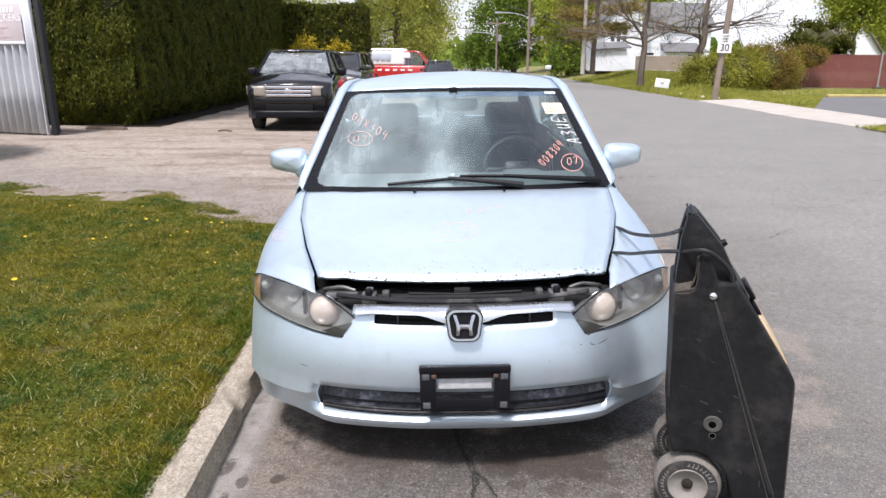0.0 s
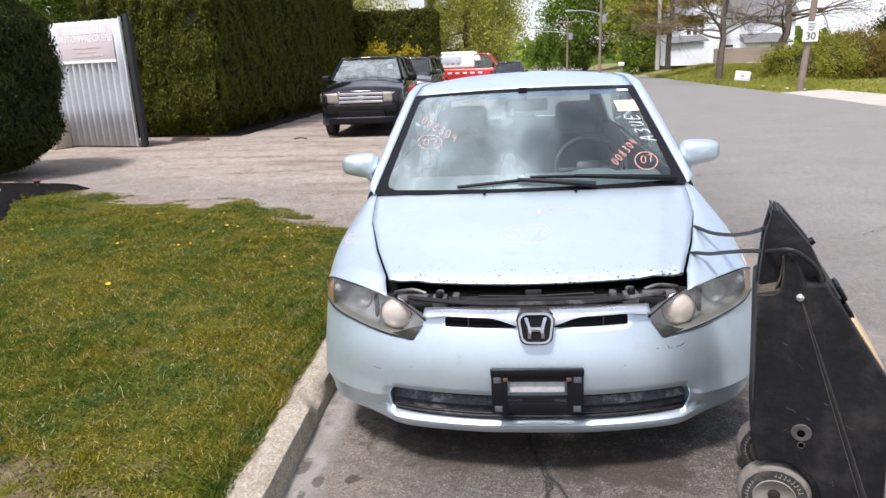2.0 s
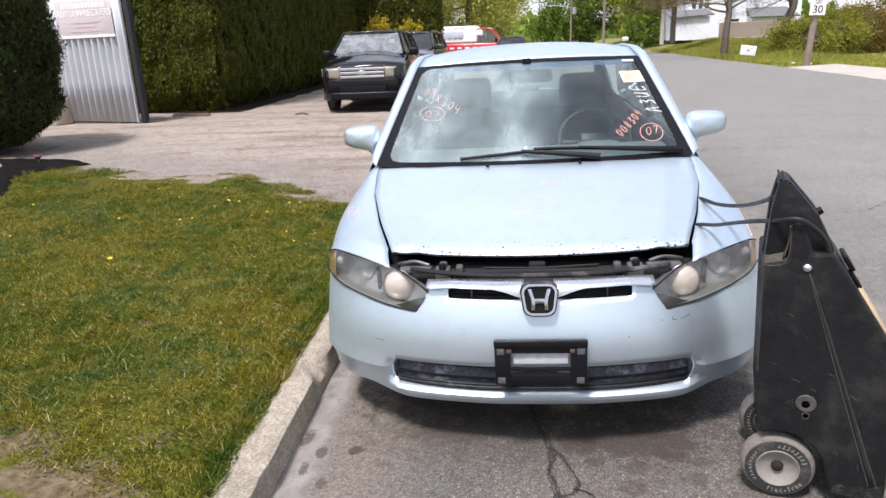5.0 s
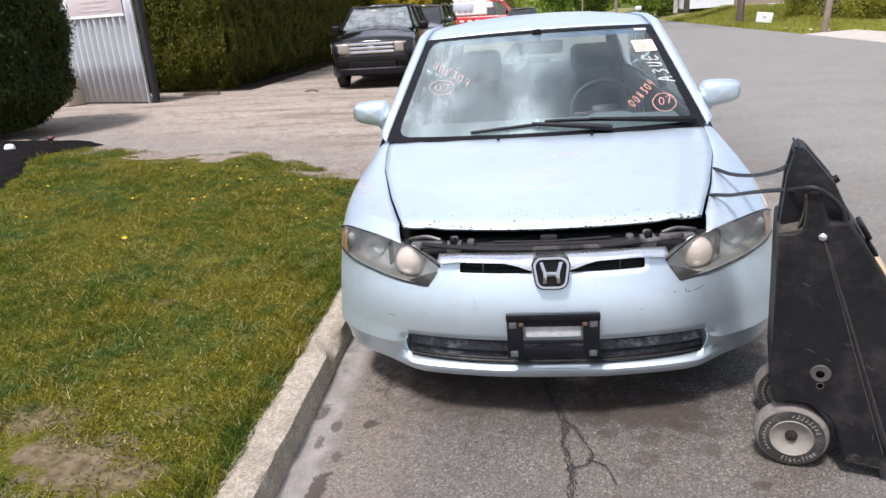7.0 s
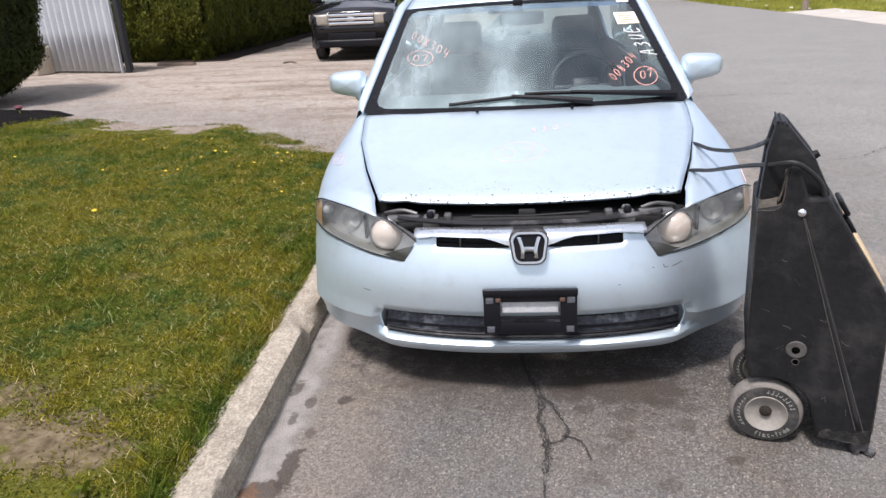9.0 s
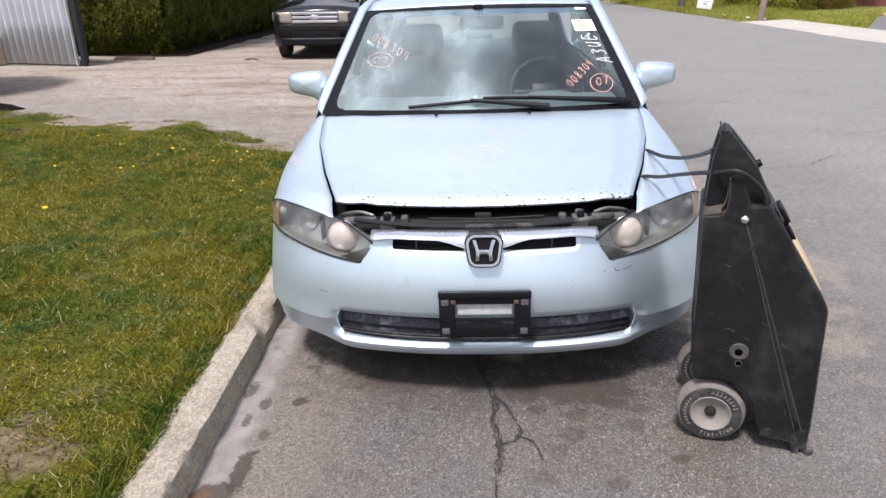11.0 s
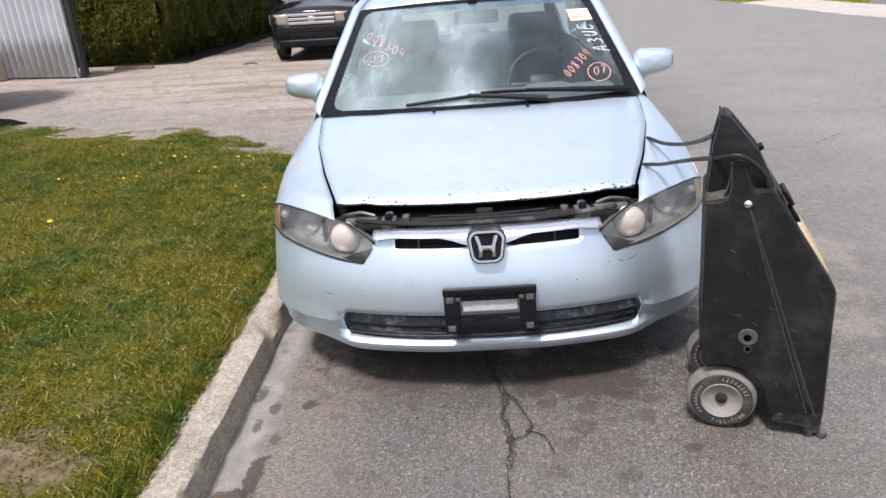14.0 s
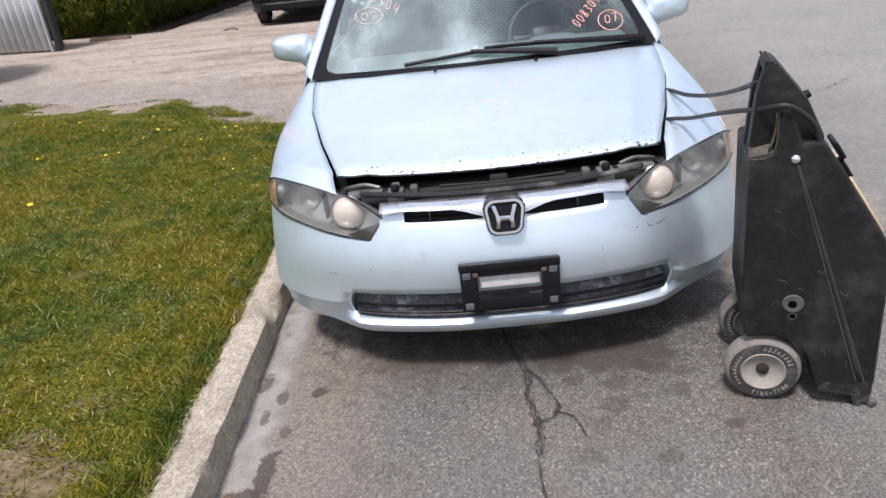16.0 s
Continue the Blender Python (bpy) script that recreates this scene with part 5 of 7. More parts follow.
part("recess_side", grid(lambda u, v: (-0.0605 + 0.002 * v - 0.010 * (1 - v) ** 4, 0.008 + 0.028 * u, 0.806 + 0.096 * v), np.linspace(0, 1, 4), np.linspace(0, 1, 9)), NICHE, body, "tan dusty recess side", thick=0.002)
part("upper_housing", slab(upper_side, 0.034, 0.075, 0.009), CART_BLACK, cart)
part("upper_housing", slab(upper_side, 0.150, 0.185, 0.009), CART_BLACK, cart)
part("inner_wall", slab([(-0.116, 0.75), (-0.106, 0.935), (0.0, 0.885), (0.05, 0.82), (0.05, 0.75)], 0.07, 0.155, 0.004), CART_BLACK, cart)
part("grip", join(tube([(-0.083, 0.048, 1.016), (-0.083, 0.175, 1.016)], 0.018, 12), *[tube([(-0.097 + 0.012 * k, 0.034, 1.034 - 0.002 * k * k), (-0.097 + 0.012 * k, 0.185, 1.034 - 0.002 * k * k)], 0.004, 6) for k in range(3)]), CART_BLACK, cart, "ridged plastic grip")
for y in (0.05, 0.28):
    part("foot", join(box((0.258, y, 0.040), (0.050, 0.07, 0.040), 0.006), *[moved(box((0, 0, 0), (0.024, 0.028, 0.030), 0.006), pose(0.250 + 0.013 * k, y - 0.022 + 0.020 * (k % 3), 0.016 + 0.007 * ((k * 2) % 3), 25 * k, 40 * k, 15 * k)) for k in range(4)]), WORN, cart, "crumbling worn plastic foot")
SEAM = plain("scratched_seam", (0.062, 0.060, 0.052), 0.6, 0, 0.4, 30, 120, 0.1)
for line in ([(0.0, 0.772), (0.098, 0.486), (0.232, 0.105)], [(0.004, 0.768), (0.112, 0.481), (0.252, 0.108)]):
    part("groove", tube([(x, -0.0006, z) for x, z in line], 0.0015, 6), SEAM, body, "scratched moulded seam line")
# shade of the groove, laid on as a thin dark sheet
part("groove_shade", grid(lambda u, v: (np.interp(v, (0, 1), (0.002, 0.242)) + (u - 0.5) * 0.013 * min(1, v * 4) + 0.003 * math.sin(math.pi * v), -0.0010, 0.770 - 0.664 * v), (0, 1), np.linspace(0, 1, 16)), SOOT, body, thick=0.0008)
part("bolt", lathe([(0.0, 0.007), (0.008, 0.006), (0.012, 0.002), (0.013, 0)], 14, pose(-0.006, 0.0, 0.786, 90)), CHROME, body, "round steel bolt head")
SCUFF = plain("pale_scuff", (0.055, 0.052, 0.047), 0.8, 0, 0.3, 30, 120, 0.1)
for path in ([(0.086, 0.462), (0.100, 0.455), (0.106, 0.468)], [(-0.010, 0.428), (0.004, 0.426), (0.014, 0.420)], [(0.128, 0.196), (0.136, 0.204), (0.139, 0.188)], [(0.196, 0.172), (0.200, 0.150)], [(-0.040, 0.640), (-0.024, 0.634)], [(0.150, 0.40), (0.166, 0.388), (0.172, 0.392)], [(0.045, 0.405), (0.058, 0.398)]):
    part("scuff", tube([(a, 0.0, b) for a, b in path], 0.0011, 5), SCUFF, body, "pale scuff mark")
HOLE = plain("dark_hole", (0.003, 0.003, 0.003), 1.0, 0, 0.3, 30, 90, 0.0, specular=0.0)
part("axle_boss", lathe([(0.0, 0.0008), (0.012, 0.0012), (0.023, 0.0045), (0.027, 0.0038), (0.029, 0)], 32, pose(0.037, 0.0, 0.353, 90)), BOSS, body, "dusty round recess")
part("boss_hole", lathe([(0.0, 0.0030), (0.010, 0.0030), (0.0125, 0.0012)], 16, pose(0.036, 0.0, 0.350, 90)), HOLE, body)
part("hole_rim", lathe([(0.008, 0.0008), (0.0100, 0.0022), (0.0112, 0)], 18, pose(0.040, 0.0, 0.311, 90)), BOSS, body)
part("drain_hole", lathe([(0.0, 0.0016), (0.0086, 0.0016), (0.0090, 0)], 16, pose(0.040, 0.0, 0.311, 90)), HOLE, body, "small dark hole")
FOOT_DUST = plain("scuffed_dusty_plastic", (0.017, 0.017, 0.016), 0.75, 0, 0.5, 50, 150, 0.4, specular=0.2, dirt=(0.10, 0.094, 0.082))
part("scuffed_patch", moved(plate([(0.136, 0.060), (0.266, 0.060), (0.276, 0.075), (0.272, 0.112), (0.250, 0.104), (0.226, 0.090), (0.205, 0.098), (0.180, 0.084), (0.158, 0.094), (0.140, 0.080)][::-1], 0.002, 0.0), Matrix.Translation((0, -0.0012, 0))), FOOT_DUST, body, "dusty scuffed lower edge", smooth=False)
WEAR = plain("tan_scuffed_edge", (0.040, 0.035, 0.029), 0.8, 0, 0.5, 25, 90, 0.2)
rng = random.Random(4)
for k in range(9):
    x, z, a, n = rng.uniform(-0.07, 0.22), rng.uniform(0.3, 0.72), rng.uniform(0, 3.1), rng.uniform(0.008, 0.03)
    if x < 0.24 - max(0, z - 0.55) * 0.6:
        part("scratch", tube([(x, -0.0005, z), (x + n * math.cos(a), -0.0005, z + n * math.sin(a))], 0.0005, 4), WEAR, body)
# lighter tan tubes: scuffed edges together with the highlights along them
for line in ([(-0.121, 0.002, 0.782), (-0.062, 0.002, 0.801), (-0.057, 0.002, 0.912)], [(-0.107, 0.003, 0.44), (-0.112, 0.003, 0.60), (-0.121, 0.003, 0.775)], [(0.135, 0.002, 0.058), (0.20, 0.002, 0.057), (0.266, 0.002, 0.058), (0.277, 0.002, 0.075)], [(0.277, 0.002, 0.10), (0.256, 0.002, 0.525)]):
    part("worn_bright_edge", tube(smooth_line(line, 16), [0.0022 + 0.0016 * noise.noise((k * 0.9, line[0][2] * 9, 0)) for k in range(16)], 5), WEAR, body, "tan scuffed plastic edge with painted highlight")
slope = pose(0.100, 0, 0.775) @ Matrix.Rotation(-math.atan2(0.552 - 0.775, 0.146), 4, "Y")
part("front_label", moved(box((0.150, 0.155, 0.003), (0.17, 0.27, 0.006), 0.002), slope), LABEL_TAN, cart, "tan printed panel label")
part("gauge_box", moved(box((-0.01, 0.10, 0.014), (0.05, 0.10, 0.014), 0.005), slope), BLACK, cart)
part("switch_knob", moved(lathe([(0.0, 0.016), (0.011, 0.016), (0.013, 0)], 12), pose(0.014, 0.12, 0.925) @ Matrix.Rotation(1.0, 4, "Y")), BLACK, cart)
part("latch_box", moved(box((0.045, 0.08, 0.006), (0.05, 0.06, 0.012), 0.005), slope), BLACK, cart)


def letters(text, size, m, name, parent, material, deep=0.004):
    curve = bpy.data.curves.new(name, "FONT")
    curve.body, curve.size, curve.align_x, curve.align_y, curve.extrude, curve.offset = text, size, "CENTER", "CENTER", deep, 0.0
    tmp = bpy.data.objects.new(name, curve)
    data = bpy.data.meshes.new_from_object(tmp)
    bpy.data.objects.remove(tmp)
    data.materials.clear()
    data.materials.append(material)
    ob = new(name, data)
    ob.parent, ob.matrix_local = parent, m
    return ob


def cart_wheel(y0):
    m = pose(-0.018, y0 + 0.037, 0.110, 90)
    r, w = 0.110, 0.037
    t = part("wheel", lathe([(0.061, -w), (0.089, -w), (0.102, -w * 0.8), (0.109, -w * 0.4), (r, 0), (0.109, w * 0.4), (0.102, w * 0.8), (0.089, w), (0.061, w)], 40, m), CART_DUST, cart, "dusty flat-free rubber wheel")
    part("sidewall", lathe([(0.063, w + 0.001), (0.096, w * 0.97 + 0.001)], 40, m), SIDEWALL, t)
    part("hub", lathe([(0.064, w + 0.001), (0.062, w + 0.004), (0.058, w + 0.001), (0.046, w - 0.010), (0.030, w - 0.017), (0.0, w - 0.019)], 32, m), CART_HUB, t, "cream plastic hub")
    part("axle_nut", lathe([(0.0, w - 0.006), (0.012, w - 0.006), (0.017, w - 0.010), (0.019, w - 0.019)], 20, m), plain("rusty_axle", (0.030, 0.025, 0.021), 0.85, 0, 0.4, 60, 200, 0.3, specular=0.1), t, "dark rusty axle end")
    # raised lettering on the sidewall, unreadable bars
    for a, n in [(24 + 9.5 * k, 9 - 3 * (k % 3 == 1)) for k in range(8)] + [(146 + 9 * k, 5) for k in range(9)]:
        q = m @ Matrix.Rotation(radians(a), 4, "Z")
        part("sidewall_mark", moved(join(box((0.080, 0, w + 0.001), (0.0017 * n, 0.0022, 0.003)), box((0.080 - 0.0005 * n, 0.0032, w + 0.001), (0.0022, 0.0060, 0.003))), q), MARK, t, smooth=False)
    for k, ch in enumerate("flat-free"):
        turn = m @ Matrix.Rotation(radians(255 + 9 * k), 4, "Z") @ Matrix.Translation((0.080, 0, w + 0.0015)) @ Matrix.Rotation(radians(90), 4, "Z")
        letters(ch, 0.024, turn, "sidewall_letter", t, MARK, 0.001)
    return t


cart_wheel(0.0)
cart_wheel(0.285)
part("axle", tube([(-0.018, 0.03, 0.110), (-0.018, 0.32, 0.110)], 0.012, 10), GREY, cart)
CM = cart.matrix_world


def cable(points, label):
    solo("jumper_cable", tube(smooth_line(points, 40), 0.0072, 8), CABLE, label, "cable", group="jumper cables")


CABLE = plain("black_cable_rubber", (0.012, 0.012, 0.012), 0.5, 0, 0.2, 20, 90, 0.1)
bpy.context.view_layer.update()
cable([(0.668, 0.745, 0.735), (0.680, 0.718, 0.800), (0.694, 0.66, 0.822), (0.710, 0.50, 0.836), (0.726, 0.32, 0.872), (0.720, 0.14, 0.924), (0.702, 0.01, 0.966), CM @ Vector((-0.110, 0.105, 0.966)), CM @ Vector((-0.07, 0.105, 0.975))], "black jumper cable from the hood gap to the cart")
cable([(0.590, 0.515, 0.690), (0.604, 0.488, 0.748), (0.626, 0.42, 0.777), (0.649, 0.30, 0.807), (0.660, 0.13, 0.861), (0.664, -0.04, 0.912), (0.672, -0.165, 0.946), (0.709, -0.214, 0.962), CM @ Vector((0.0, 0.006, 0.905)), CM @ Vector((0.034, 0.014, 0.868)), CM @ Vector((0.046, 0.02, 0.830))], "black jumper cable from the hood gap into the cart")

# ---- parked vehicles beyond ----
BLACK_PAINT = plain("black_car_paint", (0.006, 0.006, 0.008), 0.08, 0.0, 0.2, 3, 200, 0.0, specular=0.3, coat=0.45)
GREY_PAINT = plain("dark_grey_car_paint", (0.030, 0.032, 0.036), 0.22, 0.2, 0.2, 3, 200, 0.0, coat=1.0)
RED_PAINT = plain("red_truck_paint", (0.50, 0.03, 0.03), 0.35, 0, 0.12, 3, 60, 0.02, coat=0.5)
LAMP_CLEAR = plain("clear_lamp", (0.36, 0.33, 0.28), 0.35, 0.2, 0.2, 8, 60, 0.02, coat=0.4)


# the pale haze paints the sky's reflection into the SUV's glass
SKY_HAZE_GLASS = glazing("sky_haze_windscreen", (0.62, 0.70, 0.72), 0.03, 0.28, (0.62, 0.68, 0.70))


def body_loft(stations, w_top=0.93):
    """Stations of (y, half width, bottom, shoulder, top)."""
    rows = []
    for y, w, zb, zs, zt in stations:
        half = [(w * 0.95, zb), (w, zb + 0.10), (w * 1.005, (zb + zs) / 2), (w, zs - 0.08), (w * 0.97, zs - 0.02), (w * w_top, zs), (w * 0.55, zs + (zt - zs) * 0.75), (0, zt)]
        rows.append([(x, y, z) for x, z in half] + [(-x, y, z) for x, z in half[-2::-1]])
    n = len(rows[0])
    pts = [p for r in rows for p in r]
    faces = [(j * n + i, (j + 1) * n + i, (j + 1) * n + i + 1, j * n + i + 1) for j in range(len(rows) - 1) for i in range(n - 1)]
    faces += [tuple(range(n)), tuple(range((len(rows) - 1) * n, len(rows) * n))[::-1]]
    return pts, faces


def pane(a, b, c, d, n=6, bulge=(0, 0, 0)):
    a, b, c, d, g = (Vector(p) for p in (a, b, c, d, bulge))
    return grid(lambda u, v: (a.lerp(b, u)).lerp(d.lerp(c, u), v) + g * 16 * u * (1 - u) * v * (1 - v), np.linspace(0, 1, n), np.linspace(0, 1, n))


def cabin(root, paint_mat, glass, wb, wt, base_f, top_f, top_r, base_r, z_belt, z_roof, posts, roof_mat=None):
    """Windows, pillars and roof above the shoulders. Points along the car: foot and top of the windscreen, top and foot of the rear window."""
    scr = part("windscreen", pane((-wb, base_f, z_belt), (wb, base_f, z_belt), (wt, top_f, z_roof), (-wt, top_f, z_roof), 8, (0, -0.07, 0.01)), glass, root)
    part("back_window", pane((-wb, base_r, z_belt), (wb, base_r, z_belt), (wt, top_r, z_roof), (-wt, top_r, z_roof)), glass, root)
    part("roof", grid(lambda u, v: (u * (wt + 0.03) * (1 - 0.02 * (2 * v - 1) ** 2), top_f - 0.06 * (1 - u * u) * (1 - v) + v * (top_r - top_f), z_roof + 0.045 * (1 - u * u) + 0.05 * math.sin(math.pi * v)), np.linspace(-1, 1, 13), np.linspace(0, 1, 9)), roof_mat or paint_mat, root, thick=0.03)
    for s in (-1, 1):
        part("side_glass", pane((s * wb, base_f, z_belt), (s * wb, base_r, z_belt), (s * wt, top_r, z_roof), (s * wt, top_f, z_roof)), glass, root)
        part("front_pillar", tube([(s * wb, base_f, z_belt), (s * (wb + wt) / 2, (base_f + top_f) / 2, (z_belt + z_roof) / 2 + 0.01), (s * wt, top_f, z_roof)], 0.04, 8), paint_mat, root)
        part("rear_pillar", tube([(s * wb, base_r, z_belt), (s * wt, top_r, z_roof)], 0.06, 8), paint_mat, root)
        part("roof_rail", tube([(s * (wt + 0.005), top_f + (top_r - top_f) * k, z_roof + 0.05 * math.sin(math.pi * k)) for k in (0, 0.25, 0.5, 0.75, 1)], 0.045, 8), paint_mat, root)
        for y in posts:
            part("door_post", tube([(s * wb, y, z_belt), (s * wt, y + 0.03, z_roof)], 0.035, 6), BLACK, root)
    part("seats", join(*[box((x, base_f + 1.1, z_belt + 0.05), (0.45, 0.14, 0.75), 0.06) for x in (-0.38, 0.38)], box((0, base_f + 2.1, z_belt), (1.2, 0.14, 0.65), 0.06), box((0, base_f + 0.25, z_belt - 0.02), (2 * wb - 0.2, 0.5, 0.06), 0.02)), FABRIC, root)
    return scr


def suv(m, name, label, paint_mat, detailed):
    root = thing(name, label, "car", m, group="parked vehicles")
    part("body", body_loft([(0.02, 0.80, 0.30, 0.72, 0.74), (0.0, 0.85, 0.28, 0.90, 0.93), (0.06, 0.91, 0.26, 0.99, 1.03), (0.25, 0.945, 0.26, 1.03, 1.08), (0.6, 0.955, 0.26, 1.09, 1.19), (1.05, 0.96, 0.24, 1.15, 1.28), (1.5, 0.96, 0.24, 1.16, 1.19), (3.9, 0.96, 0.24, 1.19, 1.20), (4.5, 0.92, 0.28, 1.16, 1.17), (4.68, 0.84, 0.34, 1.02, 1.04), (4.71, 0.78, 0.36, 0.90, 0.92)]), paint_mat, root, crease=50)
    cabin(root, paint_mat, DARK_GLASS if not detailed else SKY_HAZE_GLASS, 0.86, 0.69, 1.04, 1.72, 4.15, 4.60, 1.205, 1.655, (2.45, 3.45))
    for y in (0.93, 3.75):
        for s in (-1, 1):
            part("wheel_arch", lathe([(0.001, 0), (0.42, 0)], 28, pose(s * 0.966, y, 0.40, 0, 90)), SOOT, root)
            wheel(root, s * 0.875, y, 0.365, 0.235)
    for s in (-1, 1):
        pod = part("door_mirror", moved(box((0, 0, 0), (0.22, 0.14, 0.17), 0.05, 3), pose(s * 1.06, 1.38, 1.23)), paint_mat if not detailed else BLACK, root)
        part("mirror_stalk", box((s * 0.95, 1.40, 1.18), (0.12, 0.06, 0.05), 0.015), BLACK, pod)
        lamp_ob = part("headlight", grid(lambda u, v: (s * (0.50 + 0.44 * u), 0.005 + 0.02 * (1 - v) + 0.20 * u ** 3 - 0.03, 0.735 + v * (0.215 - 0.03 * u) + 0.025 * u), np.linspace(0, 1, 10), np.linspace(0, 1, 5)), LAMP_CLEAR, root, "clear headlight", thick=0.02)
        part("turn_signal", grid(lambda u, v: (s * (0.86 + 0.085 * u), 0.08 + 0.12 * u, 0.79 + v * 0.14), np.linspace(0, 1, 4), (0, 1)), AMBER, lamp_ob)
    part("lower_grille", box((0, -0.005, 0.50), (1.05, 0.05, 0.17), 0.02), BLACK, root)
    part("bumper", grid(lambda u, v: (u * 0.945, -0.045 + 0.22 * abs(u) ** 6, 0.29 + 0.15 * v), np.linspace(-1, 1, 17), (0, 0.3, 0.7, 1)), BLACK, root, thick=0.05)
    part("upper_bumper", grid(lambda u, v: (u * 0.935, -0.035 + 0.22 * abs(u) ** 6, 0.60 + 0.13 * v), np.linspace(-1, 1, 17), (0, 0.5, 1)), paint_mat, root, thick=0.05)
    if detailed:
        grille = part("grille", box((0, 0.0, 0.855), (0.98, 0.05, 0.26), 0.02), SOOT, root)
        for z in (0.765, 0.845, 0.925):
            part("chrome_bar", box((0, -0.035, z), (1.00, 0.05, 0.062), 0.016), CHROME, grille, "wide chrome grille bar")
        part("grille_badge", moved(lathe([(0.0, 0.015), (0.09, 0.012), (0.11, 0)], 24), pose(0, -0.062, 0.845, 90) @ Matrix.Diagonal((1, 0.45, 1, 1))), CHROME, grille)
        part("windscreen_sticker", box((0.52, 1.50, 1.47), (0.13, 0.01, 0.10), 0.003), WHITE, root)
    return root


suv(pose(-3.14, 13.25, -0.01, 0, 0, 1.5) @ Matrix.Diagonal((1, 1, 1.05, 1)), "black_suv", "black SUV with chrome grille parked facing the street", BLACK_PAINT, True)
suv(pose(-3.15, 20.3, 0.0, 0, 0, -3) @ Matrix.Diagonal((0.98, 0.98, 1.07, 1)), "grey_suv", "dark grey SUV parked behind the black one", GREY_PAINT, False)


def saloon(m, label):
    root = thing("parked_car", label, "car", m, group="parked vehicles")
    part("body", body_loft([(0.0, 0.66, 0.30, 0.60, 0.62), (0.05, 0.80, 0.24, 0.72, 0.75), (0.4, 0.86, 0.22, 0.82, 0.86), (1.15, 0.88, 0.20, 0.90, 0.97), (1.6, 0.88, 0.20, 0.93, 0.95), (3.7, 0.88, 0.22, 0.96, 0.98), (4.4, 0.82, 0.30, 0.92, 0.95), (4.55, 0.72, 0.36, 0.80, 0.82)]), GREY_PAINT, root, crease=50)
    cabin(root, GREY_PAINT, DARK_GLASS, 0.78, 0.58, 1.10, 1.85, 3.1, 3.75, 0.94, 1.40, (2.3,))
    for y in (0.9, 3.6):
        for s in (-1, 1):
            part("wheel_arch", lathe([(0.001, 0), (0.36, 0)], 24, pose(s * 0.884, y, 0.32, 0, 90)), SOOT, root)
            wheel(root, s * 0.80, y, 0.315, 0.2)
    for s in (-1, 1):
        part("headlight", box((s * 0.58, 0.02, 0.64), (0.30, 0.12, 0.12), 0.03), LAMP_CLEAR, root)
        part("door_mirror", box((s * 0.96, 1.45, 0.98), (0.18, 0.10, 0.12), 0.03), GREY_PAINT, root)
    return root


saloon(pose(0.62, 35.5, 0.0, 0, 0, -3) @ Matrix.Diagonal((1.02, 1, 1.10, 1)), "dark grey car parked at the roadside")

# red pickup with a white cap, side on
truck = thing("pickup_truck", "red pickup truck with white camper cap and lettering", "truck", pose(1.55, 40.5, 0.0, 0, 0, 84) @ Matrix.Diagonal((1.1, 1.1, 1.12, 1)), group="parked vehicles")
part("body", body_loft([(0.0, 0.80, 0.45, 0.95, 0.98), (0.08, 0.92, 0.40, 1.02, 1.06), (1.1, 0.96, 0.38, 1.10, 1.16), (1.6, 0.97, 0.38, 1.15, 1.16), (5.2, 0.97, 0.42, 1.18, 1.19), (5.4, 0.93, 0.45, 1.15, 1.16)]), RED_PAINT, truck, crease=50)
cabin(truck, RED_PAINT, SIDE_GLASS, 0.86, 0.68, 1.20, 1.80, 2.55, 2.75, 1.15, 1.84, (), WHITE)
cap = part("camper_cap", join(box((0, 3.95, 1.62), (1.86, 2.9, 0.86), 0.10, 3, (0.86, 0.97)), box((0, 2.42, 1.72), (1.62, 0.5, 0.40), 0.10, 3, (0.86, 0.7))), WHITE, truck, "white camper cap")
part("cap_window", box((-0.905, 4.1, 1.62), (0.02, 1.7, 0.35), 0.01), plain("tinted_cap_window", (0.55, 0.60, 0.66), 0.2, 0, 0.1, 2), cap)
LETTERING = plain("grey_lettering", (0.35, 0.28, 0.32), 0.7)
for k in range(6):
    part("lettering_bar", box((-0.93, 3.3 + 0.34 * k, 1.93), (0.01, 0.24, 0.05)), LETTERING, cap)
    part("lettering_bar", box((-0.93, 3.4 + 0.3 * k, 1.40), (0.01, 0.2, 0.05)), LETTERING, cap)
part("side_lettering", join(*[box((-0.99, 2.2 + 0.42 * k, 0.93), (0.01, 0.24, 0.10), 0.004) for k in range(7)]), WHITE, truck, "white lettering bars")
for y in (0.95, 4.35):
    for s in (-1, 1):
        part("wheel_arch", lathe([(0.001, 0), (0.42, 0)], 24, pose(s * 0.985, y, 0.42, 0, 90)), SOOT, truck)
        wheel(truck, s * 0.88, y, 0.38, 0.25)
part("door_mirror", box((-1.08, 1.45, 1.28), (0.2, 0.1, 0.22), 0.04), BLACK, truck)

# ---- plants ----
HEDGE_LEAF = leafy("arborvitae_foliage", (0.006, 0.022, 0.006), (0.125, 0.128, 0.014), 1.6)
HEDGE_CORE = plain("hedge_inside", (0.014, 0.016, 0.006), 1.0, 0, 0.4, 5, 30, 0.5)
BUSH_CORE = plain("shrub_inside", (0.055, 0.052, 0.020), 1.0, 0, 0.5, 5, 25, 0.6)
YEW_LEAF = leafy("dark_evergreen_foliage", (0.010, 0.020, 0.005), (0.048, 0.058, 0.011), 1.5)
GOLD_LEAF = leafy("golden_shrub_foliage", (0.16, 0.14, 0.012), (0.50, 0.39, 0.03), 2)
SPRING_LEAF = leafy("young_green_leaves", (0.085, 0.13, 0.014), (0.36, 0.40, 0.05), 0.4)
